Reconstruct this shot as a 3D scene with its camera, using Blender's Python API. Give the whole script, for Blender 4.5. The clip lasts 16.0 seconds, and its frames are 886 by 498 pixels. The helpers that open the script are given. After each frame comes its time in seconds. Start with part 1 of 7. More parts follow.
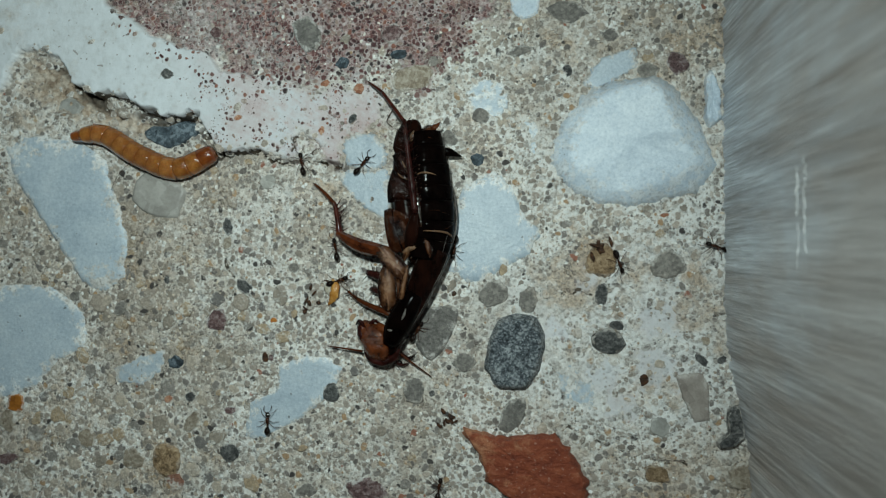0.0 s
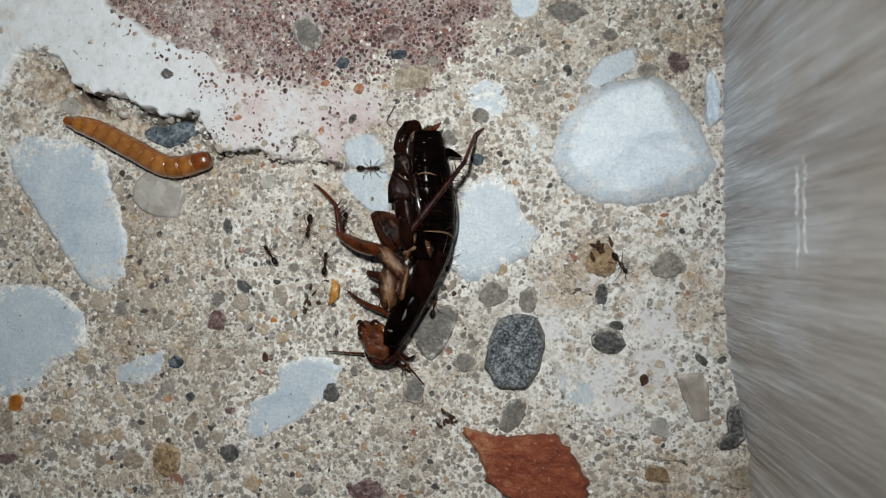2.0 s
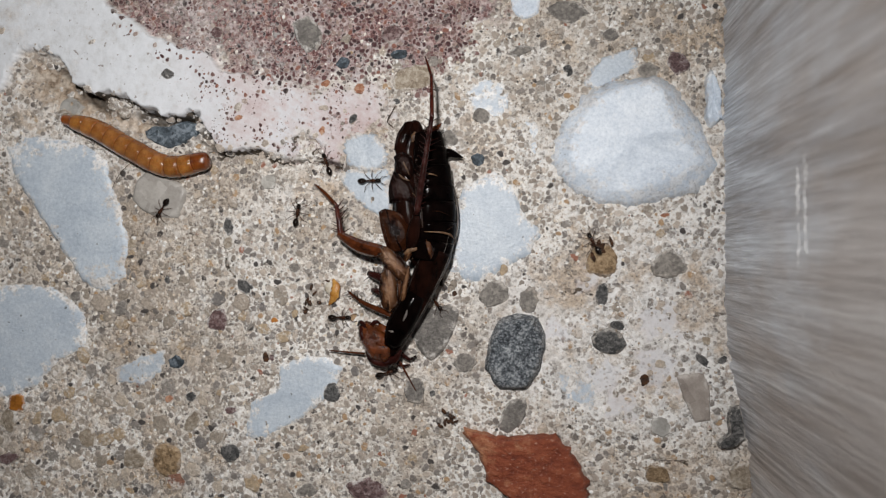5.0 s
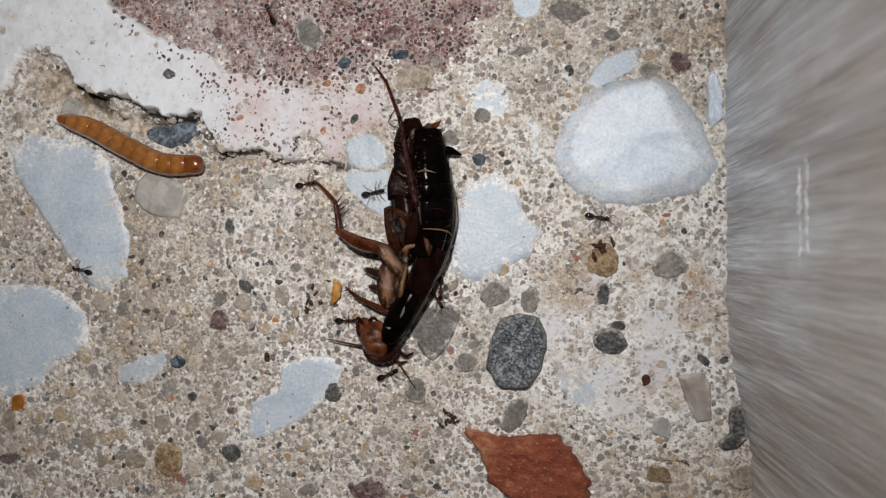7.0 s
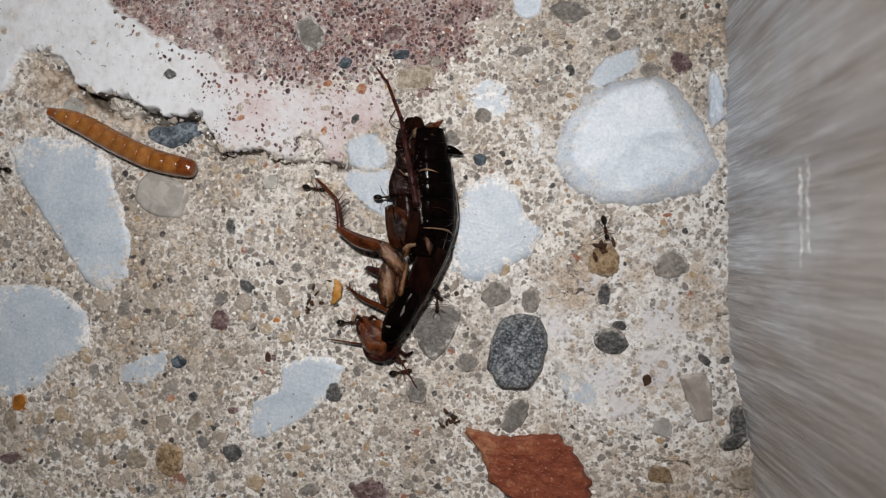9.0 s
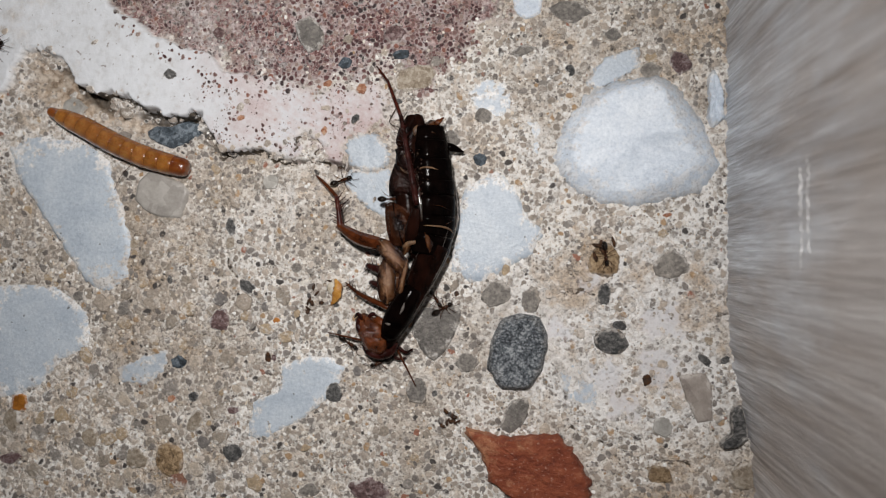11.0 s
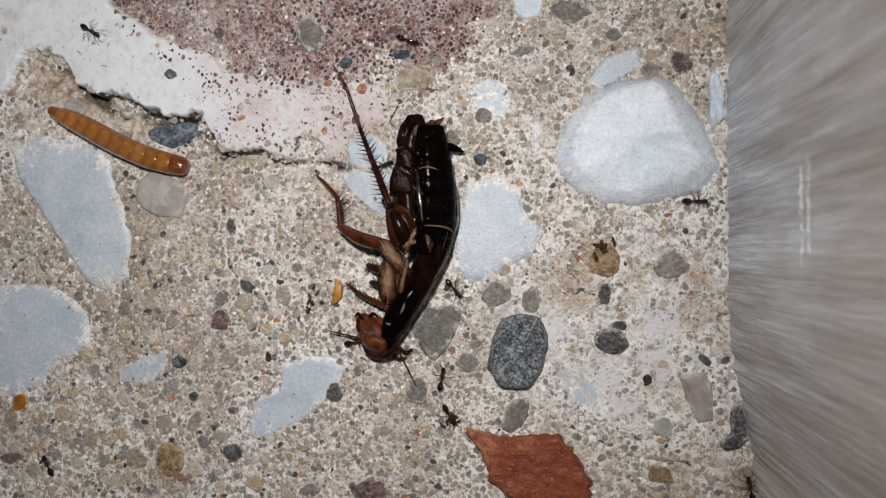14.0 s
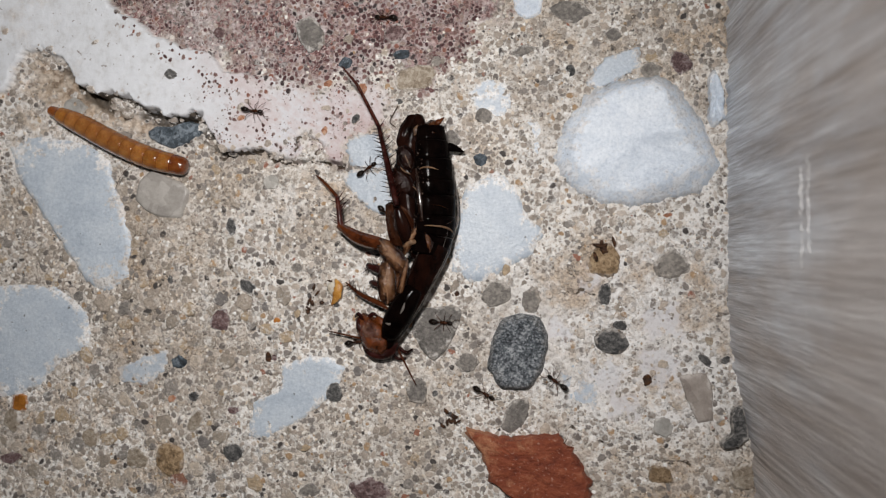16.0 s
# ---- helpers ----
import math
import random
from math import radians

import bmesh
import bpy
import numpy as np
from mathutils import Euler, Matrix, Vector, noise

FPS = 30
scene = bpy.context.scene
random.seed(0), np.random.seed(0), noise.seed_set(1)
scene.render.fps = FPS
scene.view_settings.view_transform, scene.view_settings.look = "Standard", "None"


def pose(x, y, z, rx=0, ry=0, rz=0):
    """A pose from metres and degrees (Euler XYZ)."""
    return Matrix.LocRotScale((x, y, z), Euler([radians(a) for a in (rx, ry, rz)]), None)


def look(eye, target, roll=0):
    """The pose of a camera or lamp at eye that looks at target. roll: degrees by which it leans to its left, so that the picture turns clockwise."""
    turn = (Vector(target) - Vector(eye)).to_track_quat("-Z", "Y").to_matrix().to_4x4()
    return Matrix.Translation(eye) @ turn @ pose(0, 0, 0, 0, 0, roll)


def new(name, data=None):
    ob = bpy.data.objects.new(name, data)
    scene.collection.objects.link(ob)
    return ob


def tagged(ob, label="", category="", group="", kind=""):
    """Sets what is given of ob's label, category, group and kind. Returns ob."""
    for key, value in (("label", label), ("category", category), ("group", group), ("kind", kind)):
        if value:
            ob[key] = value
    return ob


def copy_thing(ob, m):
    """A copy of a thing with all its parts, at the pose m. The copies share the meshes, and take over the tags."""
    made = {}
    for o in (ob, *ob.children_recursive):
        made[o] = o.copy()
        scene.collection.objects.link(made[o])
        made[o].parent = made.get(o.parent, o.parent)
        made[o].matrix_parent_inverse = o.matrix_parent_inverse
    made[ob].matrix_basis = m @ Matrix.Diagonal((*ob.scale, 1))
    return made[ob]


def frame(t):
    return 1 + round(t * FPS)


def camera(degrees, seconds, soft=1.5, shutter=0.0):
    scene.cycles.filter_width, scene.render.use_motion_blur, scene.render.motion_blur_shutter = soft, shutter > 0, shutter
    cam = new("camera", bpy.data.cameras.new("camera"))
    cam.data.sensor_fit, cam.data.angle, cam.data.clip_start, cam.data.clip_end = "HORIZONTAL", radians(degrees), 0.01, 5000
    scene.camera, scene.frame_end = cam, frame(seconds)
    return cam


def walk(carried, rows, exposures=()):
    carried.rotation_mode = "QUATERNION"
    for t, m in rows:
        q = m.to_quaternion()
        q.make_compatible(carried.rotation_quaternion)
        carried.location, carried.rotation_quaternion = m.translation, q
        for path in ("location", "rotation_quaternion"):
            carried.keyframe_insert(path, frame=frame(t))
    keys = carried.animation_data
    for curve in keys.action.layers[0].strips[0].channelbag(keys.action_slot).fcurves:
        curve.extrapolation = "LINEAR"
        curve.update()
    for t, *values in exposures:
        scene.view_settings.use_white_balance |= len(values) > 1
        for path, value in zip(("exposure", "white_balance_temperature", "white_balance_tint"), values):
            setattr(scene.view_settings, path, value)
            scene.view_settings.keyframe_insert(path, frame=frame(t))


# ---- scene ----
# All lengths below are in millimetres and scaled to metres when a mesh or a pose is made.
MM = 0.001

# ---------------------------------------------------------------- camera
cam = camera(66, 16.0, soft=1.22)
cam.data.dof.use_dof = True          # a phone's lens this close: the near wall falls out of focus
cam.data.dof.focus_distance = 0.083
cam.data.dof.aperture_fstop = 28.0
walk(cam, [
    (0, pose(0, 0, 0.083, 0.43, 7.1227, 0)),
    (0.5, pose(0, 0, 0.083, 0.43, 6.9802, 0)),
    (1, pose(0, 0, 0.083, 0.43, 7.0420, 0)),
    (1.5, pose(0, 0, 0.083, 0.43, 7.0989, 0)),
    (2, pose(0, 0, 0.083, 0.43, 7.1227, 0)),
    (4.2, pose(0, 0, 0.083, 0.43, 7.1227, 0)),
    (6.3, pose(0, 0, 0.083, 0.43, 7.2651, 0)),
    (8.2, pose(0, 0, 0.083, 0.43, 7.2746, 0)),
    (8.5, pose(0, 0, 0.083, 0.43, 7.3363, 0)),
    (12.5, pose(0, 0, 0.083, 0.43, 7.3505, 0)),
    (13.5, pose(0, 0, 0.083, 0.43, 7.3695, 0)),
    (16, pose(0, 0, 0.083, 0.43, 7.3742, 0)),
], exposures=[
    (0.0, -0.38, 5880, -13), (0.5, -0.17, 6110, -5), (1.0, -0.08, 6240, 0),
    (1.5, -0.03, 6340, 2), (2.0, -0.03, 6400, 3), (2.5, -0.03, 6460, 7), (4.0, -0.03, 6550, 10), (16.0, -0.03, 6650, 11),
])

# ---------------------------------------------------------------- light
world = bpy.data.worlds.new("night")
scene.world = world
world.use_nodes = True
world.node_tree.nodes["Background"].inputs["Color"].default_value = (0.55, 0.6, 0.7, 1)
world.node_tree.nodes["Background"].inputs["Strength"].default_value = 0.03

torch_data = bpy.data.lights.new("torch_light", "SPOT")
torch_data.spot_size = radians(158)
torch_data.spot_blend = 1.0
torch_data.energy = 0.398
torch_data.color = (1.0, 0.982, 0.972)
torch_data.shadow_soft_size = 0.0038
torch = new("torch_light", torch_data)
torch.matrix_world = look((-0.009, 0.026, 0.096), (-0.066, -0.016, 0))


# ---------------------------------------------------------------- materials
class Nodes:
    """A short way to write a node material."""

    def __init__(self, name, roughness=0.6, specular=0.4, coat=0.0, rooted=False):
        self.mat = bpy.data.materials.new(name)
        self.mat.use_nodes = True
        self.tree = self.mat.node_tree
        self.bsdf = self.tree.nodes["Principled BSDF"]
        self.bsdf.inputs["Roughness"].default_value = roughness
        self.bsdf.inputs["Specular IOR Level"].default_value = specular
        self.bsdf.inputs["Coat Weight"].default_value = coat
        self.bsdf.inputs["Coat Roughness"].default_value = 0.12
        self.source = self.add("ShaderNodeTexCoord").outputs["Object"]
        if rooted:      # stones set in the slab: each takes its own piece of the pattern
            spot = self.add("ShaderNodeVectorMath")
            spot.operation = "MULTIPLY_ADD"
            spot.inputs[1].default_value = (1, 1, 0)
            self.link(self.add("ShaderNodeObjectInfo").outputs["Location"], spot.inputs[0])
            self.link(self.source, spot.inputs[2])
            self.source = spot.outputs[0]

    def add(self, kind):
        return self.tree.nodes.new(kind)

    def link(self, a, b):
        self.tree.links.new(a, b)

    def place(self, scale=(1, 1, 1)):
        """Object space in millimetres, stretched."""
        m = self.add("ShaderNodeMapping")
        m.inputs["Scale"].default_value = [1000 * s for s in scale]
        self.link(self.source, m.inputs["Vector"])
        return m.outputs["Vector"]

    def noise(self, scale, detail=4, rough=0.55, vector=None, distort=0.0):
        n = self.add("ShaderNodeTexNoise")
        n.inputs["Scale"].default_value = scale
        n.inputs["Detail"].default_value = detail
        n.inputs["Roughness"].default_value = rough
        n.inputs["Distortion"].default_value = distort
        self.link(vector or self.place(), n.inputs["Vector"])
        return n.outputs["Fac"]

    def ramp(self, fac, stops, mode="LINEAR"):
        r = self.add("ShaderNodeValToRGB")
        r.color_ramp.interpolation = mode
        e = r.color_ramp.elements
        while len(e) < len(stops):
            e.new(0.5)
        for el, (pos, col) in zip(e, stops):
            el.position = pos
            el.color = (*col, 1) if len(col) == 3 else col
        self.link(fac, r.inputs["Fac"])
        return r.outputs["Color"]

    def mix(self, fac, a, b, mode="MIX"):
        m = self.add("ShaderNodeMix")
        m.data_type, m.blend_type = "RGBA", mode
        for value, index in ((fac, 0), (a, 6), (b, 7)):
            if isinstance(value, (int, float)):
                m.inputs[index].default_value = value
            elif isinstance(value, tuple):
                m.inputs[index].default_value = (*value, 1)
            else:
                self.link(value, m.inputs[index])
        return m.outputs[2]

    def attribute(self, name):
        a = self.add("ShaderNodeAttribute")
        a.attribute_name = name
        return a.outputs["Fac"]

    def math(self, op, a, b=0.0):
        m = self.add("ShaderNodeMath")
        m.operation = op
        for i, v in enumerate((a, b)):
            if isinstance(v, (int, float)):
                m.inputs[i].default_value = v
            else:
                self.link(v, m.inputs[i])
        return m.outputs[0]

    def bump(self, height, depth_mm, strength=1.0):
        b = self.add("ShaderNodeBump")
        b.inputs["Strength"].default_value = strength
        b.inputs["Distance"].default_value = depth_mm * MM
        self.link(height, b.inputs["Height"])
        self.link(b.outputs["Normal"], self.bsdf.inputs["Normal"])

    def colour(self, socket):
        self.link(socket, self.bsdf.inputs["Base Color"])

    def rough(self, socket):
        self.link(socket, self.bsdf.inputs["Roughness"])

    def warped(self, scale, amount):
        """Object space in millimetres, bent by noise so that cells lose their straight sides."""
        t = self.add("ShaderNodeTexNoise")
        t.inputs["Scale"].default_value = scale
        t.inputs["Detail"].default_value = 3
        self.link(self.place(), t.inputs["Vector"])
        off = self.add("ShaderNodeVectorMath")
        off.operation = "MULTIPLY_ADD"
        off.inputs[1].default_value = (amount, amount, 0)
        self.link(t.outputs["Color"], off.inputs[0])
        self.link(self.place(), off.inputs[2])
        return off.outputs[0]

    def grit(self, scale, share, low=0.22, high=0.5, thin=None):
        """Rounded grains in a plane: their cover, the thin gap round them and a random tone."""
        v = self.add("ShaderNodeTexVoronoi")
        v.voronoi_dimensions = "2D"
        v.inputs["Scale"].default_value = scale
        self.link(self.warped(scale * 1.3, 0.55 / scale), v.inputs["Vector"])
        sep = self.add("ShaderNodeSeparateColor")
        self.link(v.outputs["Color"], sep.inputs[0])
        there = self.math("LESS_THAN", sep.outputs[0], share)
        radius = self.math("ADD", self.math("MULTIPLY", sep.outputs[1], high - low), low)
        d = self.math("DIVIDE", v.outputs["Distance"], radius)
        if thin:
            there = self.math("MULTIPLY", there, thin)
        cover = self.math("MULTIPLY", self.ramp(d, [(0.80, (1, 1, 1)), (1.0, (0, 0, 0))]), there)
        gap = self.math("MULTIPLY", self.ramp(self.math("MULTIPLY", d, 0.5), [(0.40, (0, 0, 0)), (0.49, (1, 1, 1)), (0.62, (0, 0, 0))]), there)
        return cover, gap, sep.outputs[2]

    def crevices(self, scale, width, seed=0.0):
        """Thin winding cracks between lumps."""
        m = self.add("ShaderNodeMapping")
        m.inputs["Scale"].default_value = (1000, 1000, 1000)
        m.inputs["Location"].default_value = (seed, seed * 0.7, 0)
        self.link(self.source, m.inputs["Vector"])
        f = self.math("ABSOLUTE", self.math("SUBTRACT", self.noise(scale, 4, 0.6, m.outputs["Vector"], 0.6), 0.5))
        return self.ramp(f, [(0.0, (1, 1, 1)), (width, (0, 0, 0))])

    def island(self):
        return self.add("ShaderNodeNewGeometry").outputs["Random Per Island"]

    def random(self):
        return self.add("ShaderNodeObjectInfo").outputs["Random"]


def lime_cover(n, low=0.505, high=0.575):
    """Where the cream lime paste covers the surface: patches and films between the grains."""
    wide = n.noise(0.055, 4, 0.6)
    mid = n.noise(0.42, 5, 0.62)
    fine = n.noise(2.4, 4, 0.6)
    f = n.math("ADD", n.math("MULTIPLY", mid, 0.55), n.math("MULTIPLY", fine, 0.32))
    f = n.math("ADD", f, n.math("MULTIPLY", wide, 0.42))
    f = n.math("ADD", f, n.math("MULTIPLY", n.attribute("weather"), 0.04))
    return n.ramp(f, [(low + 0.14, (0, 0, 0)), (high + 0.14, (1, 1, 1))])


GRIT_TONES = [(0.0, (0.33, 0.285, 0.24)), (0.22, (0.45, 0.385, 0.325)), (0.42, (0.25, 0.225, 0.205)), (0.56, (0.53, 0.465, 0.40)), (0.70, (0.36, 0.315, 0.275)),
              (0.82, (0.18, 0.15, 0.13)), (0.89, (0.46, 0.32, 0.19)), (0.945, (0.09, 0.075, 0.07)), (0.99, (0.38, 0.18, 0.12))]


def paste_colour(n, gritty=True):
    """Cream paste full of fine grit, earthy and ochre in wide patches, with fine dark pores."""
    fine = n.noise(2.6, 7, 0.75)
    c = n.ramp(fine, [(0.33, (0.13, 0.095, 0.07)), (0.385, (0.42, 0.35, 0.285)), (0.44, (0.81, 0.755, 0.69)), (0.54, (0.95, 0.935, 0.905))])
    white = n.ramp(n.math("ADD", n.noise(0.07, 5, 0.65), n.math("MULTIPLY", n.attribute("weather"), 0.085)), [(0.47, (0, 0, 0)), (0.62, (0.85, 0.85, 0.85))])
    c = n.mix(white, c, n.ramp(fine, [(0.31, (0.36, 0.33, 0.30)), (0.39, (0.88, 0.865, 0.84)), (0.50, (0.96, 0.95, 0.935))]))
    earthy = n.ramp(n.math("SUBTRACT", n.noise(0.045, 5, 0.65), n.math("MULTIPLY", n.attribute("weather"), 0.11)), [(0.47, (0, 0, 0)), (0.66, (0.8, 0.8, 0.8))])
    c = n.mix(earthy, c, n.ramp(fine, [(0.36, (0.13, 0.09, 0.06)), (0.5, (0.43, 0.34, 0.25)), (0.68, (0.66, 0.57, 0.46))]))
    ochre = n.ramp(n.math("ADD", n.noise(0.22, 6, 0.7), n.math("MULTIPLY", n.attribute("stain"), 0.22)), [(0.56, (0, 0, 0)), (0.72, (0.75, 0.75, 0.75))])
    c = n.mix(ochre, c, n.ramp(fine, [(0.35, (0.18, 0.11, 0.06)), (0.48, (0.52, 0.38, 0.25)), (0.64, (0.72, 0.58, 0.43))]))
    if gritty:
        for cover, gap, tone in (n.coarse, n.fine):
            c = n.mix(n.math("MULTIPLY", cover, 0.85), c, n.ramp(tone, GRIT_TONES, "CONSTANT"))
            # crevice shading drawn into the colour as thin dark lines
            c = n.mix(n.math("MULTIPLY", n.cracks, 0.10), c, (0.24, 0.18, 0.13))
            c = n.mix(n.math("MULTIPLY", n.math("MULTIPLY", gap, n.noise(0.8, 3, 0.6)), 0.24), c, (0.22, 0.165, 0.12))      # shadow ring of the gap round each grain, tinted into the colour
    return c


def with_grit(n):
    crowd = n.math("SUBTRACT", n.noise(0.26, 5, 0.65), n.math("MULTIPLY", n.attribute("weather"), 0.025))
    thin = n.ramp(crowd, [(0.40, (0.05, 0.05, 0.05)), (0.56, (1, 1, 1))])
    n.cracks = n.math("MULTIPLY", n.math("MAXIMUM", n.crevices(0.75, 0.022), n.crevices(1.7, 0.03, 37.0)), n.ramp(n.noise(0.6, 3, 0.6), [(0.42, (0, 0, 0)), (0.58, (1, 1, 1))]))
    n.coarse, n.fine = n.grit(1.25, 0.48, 0.18, 0.44, thin), n.grit(2.7, 0.36, 0.2, 0.5, thin)
    return n


def paste_relief(n):
    """Crumbly paste with grains that stand in shallow gaps."""
    h = n.math("ADD", n.math("MULTIPLY", n.noise(1.6, 6, 0.65), 0.55), n.math("MULTIPLY", n.noise(5.0, 4, 0.65), 0.35))
    for (cover, gap, tone), k in ((n.coarse, 1.0), (n.fine, 0.6)):
        h = n.math("SUBTRACT", h, n.math("MULTIPLY", n.cracks, 0.05))
        h = n.math("ADD", h, n.math("MULTIPLY", n.math("SUBTRACT", n.math("MULTIPLY", cover, 0.10), n.math("MULTIPLY", gap, 0.30)), k))
    return h


def ground_material():
    n = with_grit(Nodes("weathered_concrete", 0.85, 0.25))
    sand = paste_colour(n)
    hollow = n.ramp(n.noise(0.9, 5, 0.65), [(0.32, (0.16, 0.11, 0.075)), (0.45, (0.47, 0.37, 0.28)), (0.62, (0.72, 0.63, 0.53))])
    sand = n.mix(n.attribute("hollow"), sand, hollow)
    # wine-red stain: soaked grit, with pale lime showing through in clouds
    red = n.ramp(n.noise(1.1, 6, 0.75), [(0.40, (0.10, 0.042, 0.042)), (0.49, (0.32, 0.18, 0.17)), (0.62, (0.66, 0.54, 0.52))])
    for cover, gap, tone in (n.coarse, n.fine):
        red = n.mix(n.math("MULTIPLY", cover, 0.8), red, n.ramp(tone, [(0.0, (0.10, 0.045, 0.05)), (0.35, (0.20, 0.095, 0.095)), (0.6, (0.05, 0.03, 0.035)), (0.75, (0.42, 0.27, 0.25)), (0.9, (0.30, 0.10, 0.07))], "CONSTANT"))
    bare = n.ramp(n.noise(0.2, 6, 0.7), [(0.46, (0, 0, 0)), (0.60, (0.8, 0.8, 0.8))])
    red = n.mix(bare, red, n.ramp(n.noise(1.8, 5, 0.7), [(0.36, (0.36, 0.27, 0.26)), (0.5, (0.74, 0.68, 0.67)), (0.62, (0.83, 0.80, 0.80))]))
    col = n.mix(n.attribute("redness"), sand, red)
    # smooth white lime crust, faintly soiled, rosy and speckled where the stain has run into it
    plaster = n.ramp(n.noise(0.6, 7, 0.68), [(0.27, (0.50, 0.44, 0.39)), (0.38, (0.63, 0.645, 0.66)), (0.5, (0.71, 0.735, 0.765)), (0.7, (0.76, 0.79, 0.83))])
    soiled = n.ramp(n.noise(0.13, 6, 0.7), [(0.54, (0, 0, 0)), (0.70, (0.5, 0.5, 0.5))])
    plaster = n.mix(soiled, plaster, n.ramp(n.noise(1.3, 5, 0.7), [(0.35, (0.34, 0.26, 0.19)), (0.6, (0.76, 0.71, 0.65))]))
    rosy = n.ramp(n.math("ADD", n.math("MULTIPLY", n.noise(0.12, 5, 0.65), 0.7), n.math("MULTIPLY", n.noise(1.9, 6, 0.75), 0.3)),
                  [(0.42, (0.66, 0.665, 0.695)), (0.50, (0.61, 0.555, 0.56)), (0.58, (0.53, 0.42, 0.415)), (0.66, (0.42, 0.28, 0.265))])
    for (cover, gap, tone), k in ((n.coarse, 0.5), (n.fine, 0.65)):
        some = n.math("MULTIPLY", n.math("MULTIPLY", cover, n.math("LESS_THAN", tone, k)), n.ramp(n.noise(0.3, 4, 0.6), [(0.40, (0, 0, 0)), (0.58, (0.9, 0.9, 0.9))]))
        rosy = n.mix(some, rosy, n.ramp(n.math("DIVIDE", tone, k), [(0.0, (0.27, 0.10, 0.075)), (0.3, (0.40, 0.21, 0.17)), (0.55, (0.13, 0.07, 0.06)), (0.7, (0.52, 0.34, 0.29)), (0.9, (0.30, 0.26, 0.24))], "CONSTANT"))
    pink = n.mix(n.attribute("pink"), plaster, rosy)
    pores = n.ramp(n.noise(1.5, 2, 0.4), [(0.70, (0, 0, 0)), (0.73, (0.75, 0.75, 0.75))])
    pink = n.mix(pores, pink, (0.26, 0.22, 0.20))
    col = n.mix(n.attribute("plaster"), col, pink)
    # one dark tone for packed earth and the painted shade under the ledge
    dirt_shade = n.ramp(n.noise(1.6, 5, 0.65), [(0.35, (0.015, 0.010, 0.007)), (0.6, (0.10, 0.075, 0.05))])
    col = n.mix(n.attribute("dirt_shade"), col, dirt_shade)
    split = n.math("SUBTRACT", n.attribute("fissure"), n.math("MULTIPLY", n.math("SUBTRACT", n.noise(0.9, 5, 0.65), 0.28), 0.75))
    col = n.mix(n.ramp(split, [(0.0, (0.95, 0.95, 0.95)), (0.07, (0, 0, 0))]), col, dirt_shade)       # earth and the undercut's shade, both coloured into the cracks
    n.colour(col)
    smooth = n.math("ADD", n.math("MULTIPLY", n.noise(0.3, 6, 0.6), 0.5), n.math("MULTIPLY", n.noise(4.0, 4, 0.65), 0.10))
    rough = paste_relief(n)
    h = n.math("ADD", rough, n.math("MULTIPLY", n.math("SUBTRACT", smooth, rough), n.math("MULTIPLY", n.attribute("plaster"), 0.9)))
    n.bump(h, 0.48, 1.0)
    return n.mat


def grain_material(name, stops, per_island=True, roughness=0.5, tone=0.3, coated=0.8):
    n = with_grit(Nodes(name, roughness, 0.4, rooted=not per_island))
    base = n.ramp(n.island() if per_island else n.random(), stops, "CONSTANT")
    grain = n.ramp(n.noise(2.6, 7, 0.75), [(0.3, (1 - tone, 1 - tone, 1 - tone)), (0.5, (1, 1, 1)), (0.72, (1.45, 1.42, 1.38))])
    col = n.mix(1.0, base, grain, "MULTIPLY")
    film = n.math("MULTIPLY", lime_cover(n, 0.505, 0.585), coated)
    ragged = n.ramp(n.math("ADD", n.math("MULTIPLY", n.attribute("rim"), 0.5), n.math("MULTIPLY", n.noise(1.3, 5, 0.7), 0.9)), [(0.66, (0, 0, 0)), (0.78, (coated,) * 3)])
    film = n.math("MAXIMUM", film, ragged)
    n.colour(n.mix(film, col, paste_colour(n)))
    n.rough(n.math("ADD", n.math("MULTIPLY", film, 0.4), roughness))
    n.bump(n.math("ADD", n.noise(3.5, 6, 0.65), n.math("MULTIPLY", film, 0.25)), 0.26, 0.9)
    return n.mat


def coated(n, colour, height=0.22, amount=0.9):
    """Lime paste that still clings to the lower flanks of a stone."""
    sep = n.add("ShaderNodeSeparateXYZ")
    n.link(n.place(), sep.inputs[0])
    low = n.math("SUBTRACT", height + 0.55, sep.outputs["Z"])
    f = n.math("ADD", low, n.math("MULTIPLY", n.math("SUBTRACT", n.noise(0.9, 6, 0.7), 0.5), 1.5))
    mask = n.ramp(f, [(0.50, (0, 0, 0)), (0.72, (amount, amount, amount))])
    edge = n.math("ADD", n.math("MULTIPLY", n.attribute("rim"), 0.55), n.math("MULTIPLY", n.math("SUBTRACT", n.noise(0.75, 7, 0.72), 0.5), 1.9))
    edge = n.ramp(edge, [(0.44, (0, 0, 0)), (0.62, (amount, amount, amount))])
    return n.mix(n.math("MAXIMUM", mask, edge), colour, paste_colour(n))


